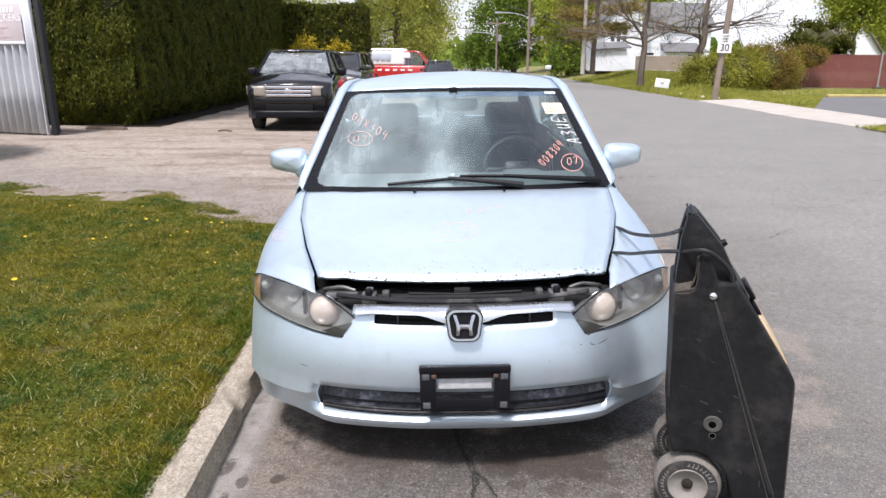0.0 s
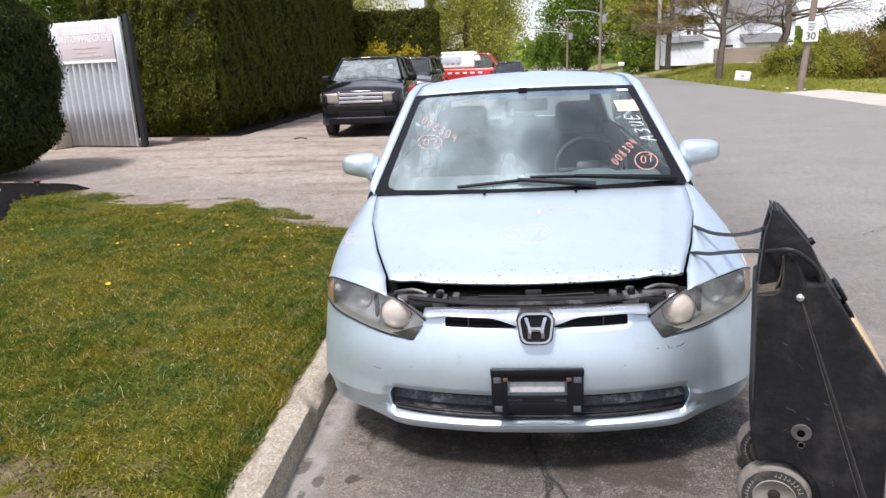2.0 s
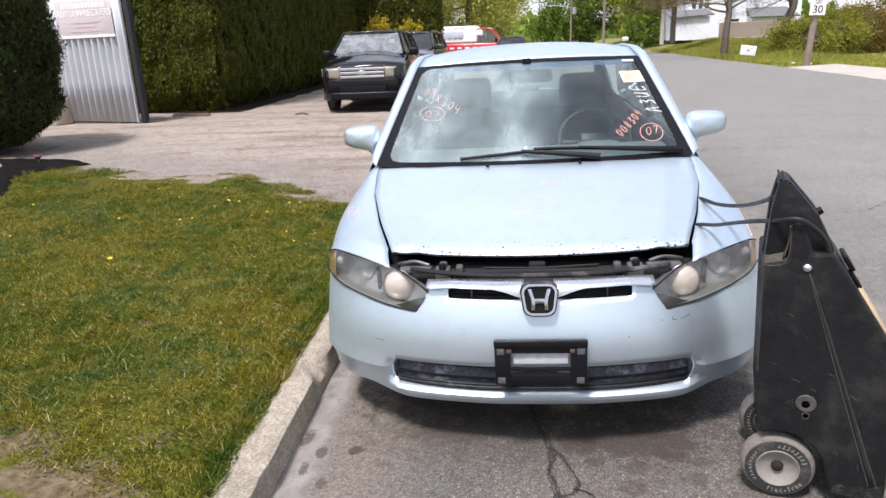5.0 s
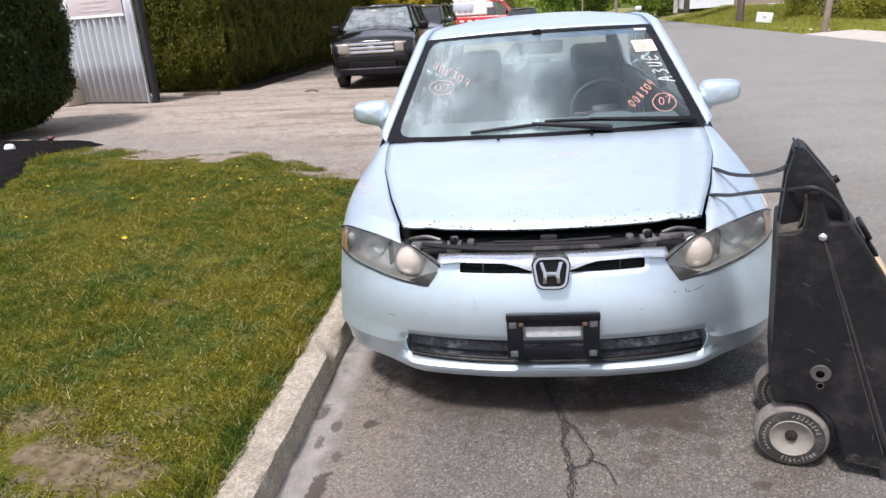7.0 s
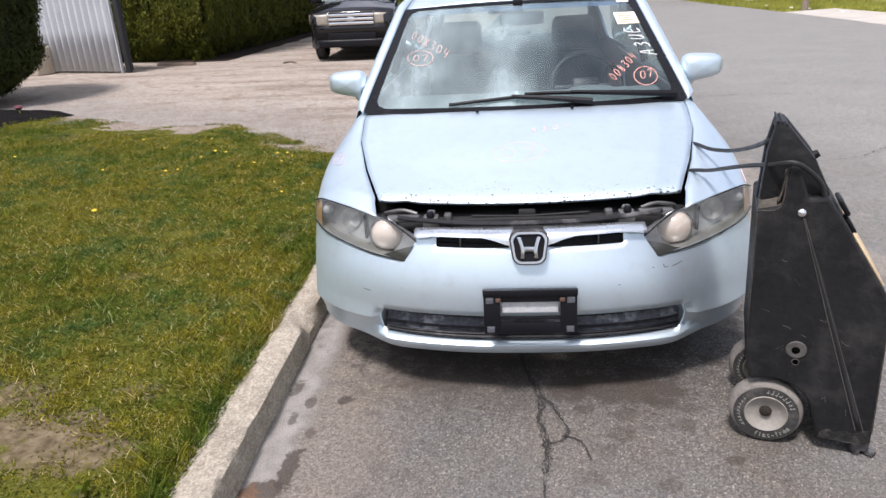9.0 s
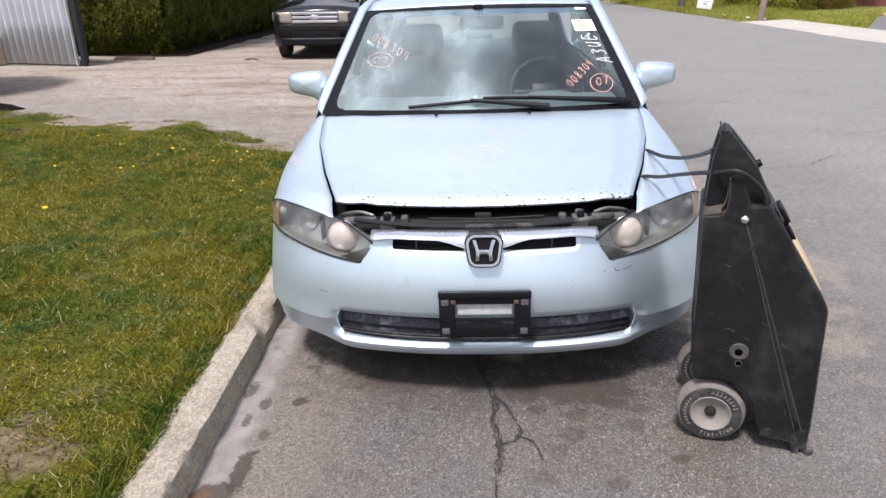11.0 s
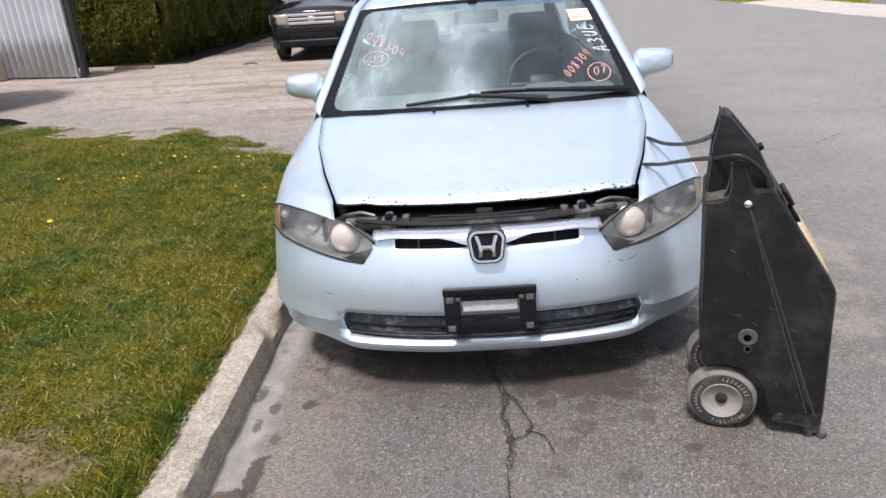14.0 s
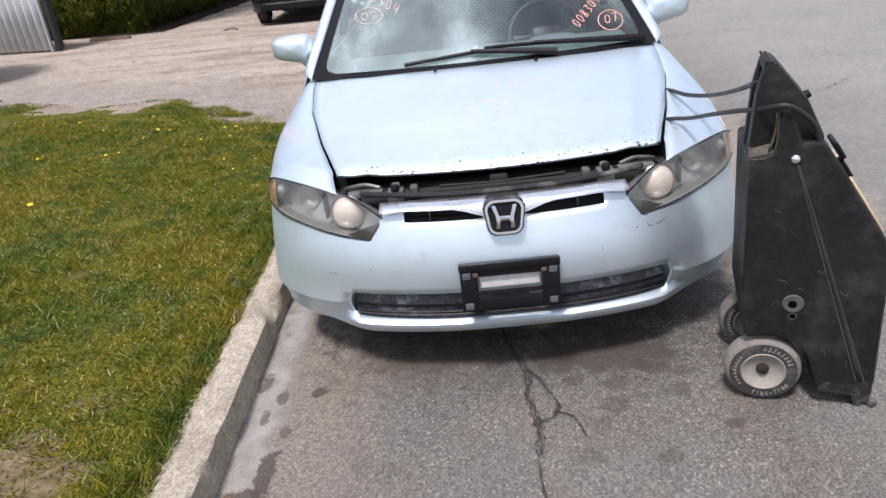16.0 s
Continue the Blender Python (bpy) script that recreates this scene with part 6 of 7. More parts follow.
OLIVE_LEAF = leafy("olive_spring_leaves", (0.13, 0.16, 0.026), (0.46, 0.47, 0.095), 0.5)
DEEP_LEAF = leafy("deep_green_leaves", (0.04, 0.085, 0.012), (0.19, 0.27, 0.035), 0.3)
BROWN_LEAF = leafy("browned_needles", (0.13, 0.105, 0.028), (0.34, 0.26, 0.075), 0.8)
VINE_LEAF = leafy("vine_leaves", (0.030, 0.055, 0.010), (0.38, 0.37, 0.055), 0.55)
BARK = plain("grey_brown_bark", (0.13, 0.105, 0.085), 0.95, 0, 0.3, 4, 40, 0.8)


def grass_material():
    m, t, p = start("grass_blades", 0.8, 0, 0.08)
    one = t.nodes.new("ShaderNodeNewGeometry").outputs["Random Per Island"]
    green = ramp(t, one, [(0.0, (0.012, 0.028, 0.004)), (0.45, (0.050, 0.088, 0.008)), (0.9, (0.120, 0.165, 0.020)), (0.95, (0.30, 0.31, 0.10)), (1.0, (0.34, 0.36, 0.14))])
    cool = ramp(t, one, [(0.0, (0.012, 0.034, 0.008)), (0.5, (0.040, 0.092, 0.018)), (0.92, (0.10, 0.165, 0.045)), (0.96, (0.28, 0.34, 0.17)), (1.0, (0.30, 0.36, 0.19))])
    green = mixed(t, ramp(t, noise_of(t, 1.1, 5, 0.6), [(0.50, (0, 0, 0)), (0.58, (1, 1, 1))]), green, cool)
    dry = ramp(t, one, [(0.0, (0.042, 0.040, 0.004)), (0.45, (0.150, 0.137, 0.010)), (0.88, (0.296, 0.258, 0.031)), (0.93, (0.46, 0.37, 0.17)), (1.0, (0.52, 0.43, 0.23))])
    where = mixed(t, 0.5, noise_of(t, 1.5, 6, 0.65), noise_of(t, 7.0, 5, 0.65))
    c = mixed(t, ramp(t, where, [(0.44, (0.0, 0.0, 0.0)), (0.50, (0.42, 0.42, 0.42)), (0.56, (1.0, 1.0, 1.0))]), green, dry)
    t.links.new(c, p.inputs["Base Color"])
    tr = node(t, "ShaderNodeBsdfTranslucent")
    t.links.new(c, tr.inputs["Color"])
    mx = t.nodes.new("ShaderNodeMixShader")
    mx.inputs[0].default_value = 0.3
    t.links.new(p.outputs[0], mx.inputs[1])
    t.links.new(tr.outputs[0], mx.inputs[2])
    t.links.new(mx.outputs[0], t.nodes["Material Output"].inputs["Surface"])
    return m


BLADE = grass_material()
WEED = leafy("verge_weeds", (0.07, 0.125, 0.018), (0.42, 0.40, 0.085), 0.45, 0.8)
RUSSET_LEAF = leafy("russet_vine_leaves", (0.075, 0.055, 0.018), (0.30, 0.215, 0.05), 0.9)
PETAL = plain("dandelion_yellow", (0.60, 0.43, 0.02), 0.8, 0, 0.15, 40, 90, 0.1)
dice = np.random.default_rng(7)


def leaf_quads(points, size, normals=None, aspect=0.5, lift=0.5):
    """A small four-cornered leaf at each point, turned at random; on a surface they lie like hanging sprays, flat to it."""
    n = len(points)
    d = dice.normal(size=(n, 3))
    if normals is not None:
        d = d * lift + normals
    d /= np.linalg.norm(d, axis=1, keepdims=True)
    hang = dice.normal(size=(n, 3))
    if normals is not None:
        hang = hang * 0.6 + np.array([0, 0, -1.0])
    a = np.cross(d, hang)
    a /= np.linalg.norm(a, axis=1, keepdims=True)
    s = size * dice.uniform(0.6, 1.4, (n, 1))
    long, wide = np.cross(a, d) * s * 0.5, a * s * aspect * 0.5
    p = np.stack([points - long, points + wide - long * 0.1, points + long, points - wide - long * 0.1], 1).reshape(-1, 3)
    return p, np.arange(4 * n).reshape(-1, 4)


def foliage(name, points, size, material, parent=None, normals=None, aspect=0.5, lift=0.5):
    ob = many(name, *leaf_quads(np.asarray(points, float), size, normals, aspect, lift), material)
    ob.parent = parent
    return ob


def lumps(p, scale, seed=0.0):
    return np.array([noise.noise((x * scale + seed, y * scale, z * scale)) for x, y, z in p])


def hedge(name, label, lo, hi, count, size, material, faces=("x1", "y0"), core_mat=None, skirt=0.45, aspect=0.5):
    """A clipped hedge: a dark core and leaves over its outer faces."""
    lo, hi = np.array(lo, float), np.array(hi, float)
    root = thing(name, label, "hedge")
    c, s = (lo + hi) / 2, hi - lo - 0.16
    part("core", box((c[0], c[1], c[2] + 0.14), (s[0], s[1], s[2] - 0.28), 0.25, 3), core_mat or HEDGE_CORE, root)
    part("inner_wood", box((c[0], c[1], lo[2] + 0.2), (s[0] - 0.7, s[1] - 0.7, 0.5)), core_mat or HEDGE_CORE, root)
    areas, spots, ways = [], [], []
    for f in faces:
        k, end = "xyz".index(f[0]), int(f[1])
        others = [j for j in range(3) if j != k]
        areas.append((f, k, end, others, np.prod((hi - lo)[others])))
    total = sum(a[-1] for a in areas)
    for f, k, end, others, area in areas:
        n = int(count * area / total)
        p = np.zeros((n, 3))
        p[:, others[0]] = dice.uniform(lo[others[0]], hi[others[0]], n)
        p[:, others[1]] = dice.uniform(lo[others[1]], hi[others[1]], n)
        if hi[2] > 6 and k != 2:
            p[:, 2] = np.where(dice.uniform(0, 1, n) < 0.86, dice.uniform(lo[2], 5.3, n), dice.uniform(5.3, hi[2], n))
        sign = 1 if end else -1
        p[:, k] = hi[k] if end else lo[k]
        bumpy = 0.12 * lumps(p, 1.3) + 0.12 * lumps(p * np.array([1, 1, 0.5]), 5.0, 9)
        inset = np.maximum(0, skirt - (p[:, 2] - lo[2])) * 0.8
        p[:, k] += sign * (bumpy - inset + dice.normal(0, 0.04, n))
        spots.append(p)
        w = np.zeros((n, 3))
        w[:, k] = sign
        ways.append(w)
    foliage("foliage", np.concatenate(spots), size, material, root, np.concatenate(ways), aspect)
    return root


hedge("clipped_hedge", "tall clipped arborvitae hedge beside the driveway", (-10.2, 14.5, 0.02), (-6.95, 32.0, 8.0), 340000, 0.105, HEDGE_LEAF, ("x1", "y0", "y1"), skirt=0.5, aspect=0.26)
# dark strip that paints the hedge's shadow onto the driveway edge
tagged(build("hedge_shade_strip", grid(lambda u, y: (-8.2 + u * (1.75 + 0.3 * noise.noise((y * 1.1, 3, 0)) + 0.1 * noise.noise((y * 5, 3, 0))), y, 0.03 - 0.034 * u), np.linspace(0, 1, 6), np.arange(14.35, 32, 0.2)), HEDGE_SHADE), "soil strip along the hedge foot, darkened as hedge shade", "soil", kind="structure")


def bush(name, label, centre, radii, count, size, material, category="shrub", core=0.62, clumps=40, flat=0.0):
    root = thing(name, label, category, pose(*centre))
    r = np.array(radii, float)
    if core:
        def core_at(a, b):
            k = 1 + 0.12 * noise.noise((3 * math.cos(a) * math.cos(b) + centre[0], 3 * math.sin(a) * math.cos(b), 3 * math.sin(b)))
            return (r[0] * core * k * math.cos(a) * math.cos(b), r[1] * core * k * math.sin(a) * math.cos(b), r[2] * core * k * math.sin(b))
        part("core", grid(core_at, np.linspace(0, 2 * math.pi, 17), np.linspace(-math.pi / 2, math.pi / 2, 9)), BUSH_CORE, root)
    u = dice.normal(size=(clumps, 3))
    u /= np.linalg.norm(u, axis=1, keepdims=True)
    mid = u * r * dice.uniform(0.62, 0.95, (clumps, 1))
    which = dice.integers(0, clumps, count)
    p = mid[which] + dice.normal(size=(count, 3)) * r * dice.uniform(0.07, 0.22, (clumps, 1))[which]
    p = p[p[:, 2] > -r[2] * (1 - flat)]
    foliage("foliage", p, size, material, root, aspect=0.6)
    return root


# the rounded evergreen at the edge of the lawn: leaves on a barrel that narrows to its foot
yew = thing("evergreen_shrub", "dense dark evergreen shrub beside the lawn", "shrub", pose(-8.72, 8.2, 0.05))
n = 90000
h, a = dice.uniform(0.05, 2.9, n), dice.uniform(0, 2 * math.pi, n)
girth = 1.50 * np.interp(h, [0, 0.15, 0.6, 1.4, 2.4, 2.75, 2.9], [0.45, 0.62, 0.93, 1.0, 0.97, 0.7, 0.2])
p = np.stack([np.cos(a), np.sin(a), np.zeros(n)], 1)
q = p * girth[:, None] + np.stack([0 * h, 0 * h, h], 1)
q += p * (0.10 * lumps(q, 1.5) + 0.08 * lumps(q, 4.5, 3) + dice.normal(0, 0.05, n))[:, None]
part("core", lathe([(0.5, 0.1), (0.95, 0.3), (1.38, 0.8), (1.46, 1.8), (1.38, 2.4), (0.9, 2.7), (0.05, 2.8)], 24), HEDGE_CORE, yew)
foliage("foliage", q, 0.066, YEW_LEAF, yew, p, 0.36)


def bed_edge(y):
    """Where the mulch bed meets the lawn."""
    return np.interp(y, [-3, 1.0, 3.0, 3.6, 4.3, 5.0, 5.7, 6.15, 6.6, 6.95], [-4.8, -4.7, -4.75, -4.9, -5.16, -5.62, -5.74, -5.68, -5.6, -6.3])


def mulch_at(u, y):
    x = float(bed_edge(y)) + 0.07 * noise.noise((y * 5, 1, 0)) - 6.0 * u * u
    back = 0.25 * noise.noise((x * 1.5, 2, 0)) if y > 6.5 else 0.0
    return (x, y + back, lawn_z(x, y) + 0.020 * min(1.0, u * 12) + 0.014 * noise.noise((x * 14, y * 14, 0)))


tagged(build("mulch_bed", grid(mulch_at, np.linspace(0, 1, 60), np.arange(-3, 6.96, 0.08)), MULCH), "black mulch bed beside the lawn and shrub", "mulch", kind="structure")
solo("white_stone", moved(box((0, 0, 0.03), (0.14, 0.10, 0.08), 0.03, 3, (0.7, 0.7)), pose(0, 0, 0, 8, 5, 30)), WHITE, "small white stone lying on the mulch bed", "stone", pose(-6.42, 5.80, lawn_z(-6.42, 5.80) + 0.015))
flower = thing("pink_flower", "small pink flower in the mulch", "flower", pose(-6.38, 6.55, lawn_z(-6.38, 6.55) + 0.02))
part("bloom", lathe([(0.0, 0.09), (0.04, 0.10), (0.055, 0.075), (0.02, 0.04)], 10), plain("pink_petal", (0.13, 0.035, 0.05), 0.8), flower)
part("stem", tube([(0, 0, -0.03), (0, 0, 0.08)], 0.008, 6), SPRING_LEAF, flower)


def limb(start_at, to, r0, r1, rng, n=7, sway=0.12):
    a, b = Vector(start_at), Vector(to)
    w = (b - a).length * sway
    line = [a.lerp(b, k / (n - 1)) + Vector((rng.uniform(-w, w), rng.uniform(-w, w), rng.uniform(-w, w) + w * math.sin(math.pi * k / (n - 1)))) * (0 if k in (0, n - 1) else 0.6) for k in range(n)]
    return tube(smooth_line(line, 2 * n), [r0 + (r1 - r0) * k / (2 * n - 1) for k in range(2 * n)], 7)


def tree(name, label, foot, height, trunk_r, crown, radii, count, size, material, seed=1, clumps=45, spread=0.2, aspect=0.6, limbs=14):
    """A tapered trunk with limbs that reach into a crown of many leaf clumps. crown: its middle above the foot."""
    rng = random.Random(seed)
    root = thing(name, label, "tree", pose(*foot))
    c, r = np.array(crown, float), np.array(radii, float)
    u = dice.normal(size=(clumps, 3))
    u /= np.linalg.norm(u, axis=1, keepdims=True)
    mid = c + u * r * (dice.uniform(0.25, 1.0, (clumps, 1)) ** 0.6)
    top = (c[0] * 0.8, c[1] * 0.8, c[2] + r[2] * 0.5)
    wood = [limb((0, 0, -0.1), top, trunk_r, trunk_r * 0.25, rng, 9, 0.03)]
    for k in range(limbs):
        t = rng.uniform(0.3, 0.9)
        base = Vector((0, 0, 0)).lerp(Vector(top), t)
        wood.append(limb(base, mid[k % clumps], trunk_r * 0.45 * (1.1 - t), 0.02, rng))
    part("trunk", join(*wood), BARK, root)
    which = dice.integers(0, clumps, count)
    p = mid[which] + dice.normal(size=(count, 3)) * r * dice.uniform(spread * 0.5, spread * 1.2, (clumps, 1))[which]
    p = p[p[:, 2] > 0.3]
    foliage("crown", p, size, material, root, aspect=aspect)
    return root


def bare_tree(name, label, foot, height, trunk_r, seed, lean=(0, 0), leaves=0):
    rng = random.Random(seed)
    root = thing(name, label, "tree", pose(*foot))
    wood, tips = [], []

    def grow(a, d, length, r, depth):
        b = a + d * length
        n = 4
        line = [a.lerp(b, k / (n - 1)) + Vector((rng.uniform(-1, 1), rng.uniform(-1, 1), rng.uniform(-1, 1))) * length * (0.05 if 0 < k < n - 1 else 0) for k in range(n)]
        wood.append(tube(smooth_line(line, 6), [r * (1 - 0.4 * k / 5) for k in range(6)], 6 if depth > 2 else 4))
        if depth == 0:
            tips.append(b)
            return
        for k in range(3 if depth < 6 else 9):
            wide = 0.45 if k == 0 else 1.15
            if depth == 6 and k:
                turn = rng.uniform(0, 2 * math.pi)
                grow(a.lerp(b, rng.uniform(0.62, 1.0)), Vector((math.cos(turn), 0.6 * math.sin(turn), rng.uniform(0.05, 0.45))).normalized(), length * rng.uniform(0.45, 0.75), r * 0.30, depth - 1)
                continue
            way = (d + Vector((rng.uniform(-1, 1), rng.uniform(-1, 1), rng.uniform(-0.5, 0.5))) * wide).normalized()
            grow(a.lerp(b, 1.0 if k == 0 else rng.uniform(0.5, 1.0)), way, length * rng.uniform(0.62, 0.85), r * (0.66 if k == 0 else 0.40), depth - 1)

    grow(Vector((0, 0, -0.1)), Vector((lean[0], lean[1], 1)).normalized(), height * 0.34, trunk_r, 6)
    part("trunk", join(*wood), BARK, root)
    if leaves:
        p = np.array([t + Vector((rng.gauss(0, 0.12), rng.gauss(0, 0.12), rng.gauss(0, 0.12))) for t in tips for _ in range(leaves)])
        foliage("young_leaves", p, 0.10, OLIVE_LEAF, root)
    return root


# beyond the hedge, along the near side of the street
bush("golden_shrub", "golden yellow shrub in front of dark hedge", (-5.75, 30.5, 1.2), (0.72, 0.8, 1.25), 11000, 0.12, GOLD_LEAF)
bush("golden_shrub", "golden yellow shrub in front of dark hedge", (-4.1, 30.5, 1.2), (0.66, 0.7, 1.2), 10000, 0.12, GOLD_LEAF)
hedge("far_hedge", "dark evergreen hedge behind golden shrubs", (-9.0, 33, 0), (-3.1, 36, 4.2), 30000, 0.13, HEDGE_LEAF, ("x1", "y0", "z1"))
tree("willow_tree", "large spreading tree with pale spring leaves", (-2.2, 49, 0), 10, 0.35, (0.3, 0, 5.2), (4.6, 4.0, 3.9), 44000, 0.17, OLIVE_LEAF, 2, 80, 0.16, 0.45)
tree("willow_tree", "large spreading tree with pale spring leaves", (-8.5, 46, 0), 11, 0.35, (0, 0, 6.0), (4.8, 4.0, 4.6), 30000, 0.19, OLIVE_LEAF, 3, 60, 0.18, 0.5)
tree("willow_tree", "large spreading tree with pale spring leaves", (0.6, 62, 0), 9, 0.3, (-1.6, 0, 4.6), (3.6, 3.2, 3.6), 12000, 0.22, OLIVE_LEAF, 4, 45, 0.18, 0.5)
tree("yard_tree", "tree with young leaves behind the metal gate", (-13.5, 20, 0), 7, 0.22, (0.3, 0, 4.8), (2.8, 2.5, 2.3), 26000, 0.13, DEEP_LEAF, 5, 60, 0.2, 0.5)

# across the street, far off to near
tree("street_tree", "broad green street tree in spring leaf", (13.5, 104, 0), 16, 0.5, (0, 0, 7.2), (6.2, 6, 6.6), 16000, 0.42, DEEP_LEAF, 6, 60, 0.17)
tree("street_tree", "broad green street tree in spring leaf", (21, 96, 0), 17, 0.5, (0, 0, 8.0), (6.0, 6, 7.2), 16000, 0.42, SPRING_LEAF, 7, 60, 0.17)
tree("street_tree", "small rounded green tree", (7.3, 100, 0), 6, 0.2, (0, 0, 3.3), (2.0, 2.0, 3.0), 6000, 0.30, DEEP_LEAF, 8, 30, 0.25)
tree("street_tree", "bright green tree by the street", (15.2, 72, 0.3), 12, 0.35, (0, 0, 5.0), (3.4, 3, 4.2), 12000, 0.30, SPRING_LEAF, 9, 50, 0.18)
tree("street_tree", "broad green street tree in spring leaf", (24.5, 84, 0.5), 17, 0.45, (-1, 0, 8.5), (6.5, 5, 7), 16000, 0.40, SPRING_LEAF, 10, 60, 0.17)
bush("cedar_shrub", "dark green cedar shrub by the verge", (13.2, 68, 1.6), (1.0, 1.0, 1.7), 3000, 0.2, DEEP_LEAF)
bush("cedar_shrub", "dark green cedar shrub by the verge", (15.6, 70, 1.6), (1.6, 1.2, 1.9), 3500, 0.2, DEEP_LEAF)
pine = thing("pine_tree", "scraggly pine with browned needle clumps", "tree", pose(13.0, 52, 0.9))
prng = random.Random(12)
wood, needle = [limb((0, 0, -0.2), (0.3, 0, 8.5), 0.22, 0.08, prng, 8, 0.02)], []
for z, dx, ln in ((2.6, -1, 1.5), (3.0, 1, 2.3), (3.9, -1, 2.6), (4.4, 1, 2.8), (5.2, -1, 2.0), (5.6, 1, 2.6), (6.6, -1, 1.8), (7.2, 1, 1.9)):
    tip = Vector((dx * ln, prng.uniform(-1, 1), z + 0.25))
    wood.append(limb((0.1, 0, z - 0.1), tip, 0.06, 0.02, prng))
    for k in range(5):
        c = Vector((0.1, 0, z)).lerp(tip, 0.35 + 0.16 * k)
        needle.append(np.array(c) + dice.normal(size=(700, 3)) * (0.46, 0.46, 0.24))
part("trunk", join(*wood), BARK, pine)
foliage("needles", np.concatenate(needle), 0.20, BROWN_LEAF, pine, aspect=0.25)
bare_tree("bare_tree", "leafless spreading tree by the verge", (12.45, 38, 0.38), 9.7, 0.21, 21)
bare_tree("bare_tree", "tree with sparse young leaves leaning by the shrubs", (18.3, 45, 0.66), 10.2, 0.30, 33, (0.12, 0), 1)
for x, y, z, r, n in ((15.9, 36.5, 0.75, (1.7, 1.2, 1.35), 7000), (18.2, 38.5, 0.95, (1.9, 1.4, 1.7), 10000), (20.6, 39.5, 1.05, (1.9, 1.4, 1.8), 10000), (22.3, 40.8, 1.0, (1.3, 1.0, 1.4), 7000), (24.0, 41.2, 1.9, (1.3, 0.5, 0.7), 4000)):
    bush("wild_shrub", "overgrown shrub with vines and young leaves", (x, y, z), r, int(n * 2.3), 0.088, RUSSET_LEAF if x in (20.6, 24.0) else VINE_LEAF, clumps=85)
bush("cedar_shrub", "dark cedar above the red fence", (26.2, 44.5, 2.9), (2.3, 1.3, 1.5), 9000, 0.17, HEDGE_LEAF)
tree("garden_tree", "green maple behind the red fence", (33.4, 52, 0), 9, 0.22, (0, 0, 6.1), (2.6, 2.2, 2.2), 16000, 0.20, SPRING_LEAF, 14, 50, 0.2)
tree("garden_tree", "green maple behind the red fence", (50, 74, 0), 11, 0.3, (0, 0, 6.6), (5, 4, 4.4), 12000, 0.28, SPRING_LEAF, 15, 50, 0.2)

# far woods close the view all round
n = 26000
a, far = dice.uniform(-2.4, 2.4, n), dice.uniform(150, 230, n)
top = 5 + 3.5 * np.array([noise.noise((k * 9, 0, 3)) for k in a])
p = np.stack([far * np.sin(a), far * np.cos(a), dice.uniform(0, 1, n) ** 0.8 * top], 1)
tagged(foliage("far_woods", p, 2.0, DEEP_LEAF, aspect=0.8), "distant belt of green trees", "woods", kind="stuff")

# ---- grass ----
def blades(xy, z, height, width, lean=0.5):
    n = len(xy)
    a = dice.uniform(0, 2 * math.pi, n)
    h = height * dice.uniform(0.5, 1.3, n)
    d = np.stack([np.cos(a), np.sin(a), 0 * a], 1)
    foot = np.stack([xy[:, 0], xy[:, 1], z], 1)
    b = dice.uniform(0, 2 * math.pi, n)
    tip = foot + np.stack([np.cos(b) * h * lean, np.sin(b) * h * lean, h], 1)
    w = d * (width * dice.uniform(0.6, 1.4, n))[:, None]
    return np.stack([foot - w, foot + w, tip], 1).reshape(-1, 3), np.arange(3 * n).reshape(-1, 3)


def lawn_points(n):
    x = -1.06 - 6.4 * dice.uniform(0, 1, n) ** 1.25
    y = -1.6 + 8.6 * dice.uniform(0, 1, n) ** 1.15
    edge = np.interp(x, [-14, -8, -5.8, -4.3, -3.1, -1.6, -1.0], [8.2, 7.4, 6.5, 5.7, 5.6, 4.2, 3.7])
    bare = np.array([noise.noise((i * 1.1, j * 1.1, 2)) + 0.5 * noise.noise((i * 4, j * 4, 6)) for i, j in zip(x, y)])
    patch = np.exp(-(((x + 1.50) / 0.2) ** 2) - (((y + 0.42) / 0.10) ** 2)) * 0.7 + np.exp(-(((x + 1.62) / 0.27) ** 2) - (((y + 0.30) / 0.14) ** 2)) * 0.8 + np.exp(-(((x + 1.95) / 0.22) ** 2) - (((y + 0.10) / 0.12) ** 2)) * 0.7
    ragged = np.array([noise.noise((i * 2.2, j * 2.2, 8)) for i, j in zip(x, y)])
    fringe = np.clip((y - edge + 0.9 + 0.9 * ragged) / 0.9, 0, 1) * 0.95
    ok = (bare - patch * 0.62 - fringe > -0.46 + 0.12 * dice.normal(size=n)) & (y < edge + 0.05) & (x > bed_edge(y) - 0.03 + 0.05 * dice.normal(size=n))
    return np.stack([x[ok], y[ok]], 1)


xy = lawn_points(480000)
z = np.array([lawn_z(x, y) for x, y in xy]) - 0.004
flat = np.stack([xy[:, 0], xy[:, 1], 0 * z], 1)
tall = np.clip(0.024 + 0.020 * lumps(flat, 1.6, 4) + 0.034 * lumps(flat, 8.0, 2) + 0.022 * lumps(flat, 22.0, 5), 0.010, 0.085)
tagged(many("lawn_grass", *blades(xy, z, tall, 0.0022, 1.25), BLADE), "short uneven lawn grass, green and straw-coloured", "grass", kind="stuff")
# a low mat of broad leaves and moss between the blades
xy = lawn_points(420000)
z = np.array([lawn_z(x, y) for x, y in xy]) - 0.003
tagged(many("lawn_moss", *blades(xy, z, 0.013, 0.0046, 1.4), BLADE), "low moss and clover between the grass", "moss", kind="stuff")
m = 110000
xy = np.stack([dice.uniform(-9, -1.1, m), dice.uniform(-7.5, -1.6, m)], 1)
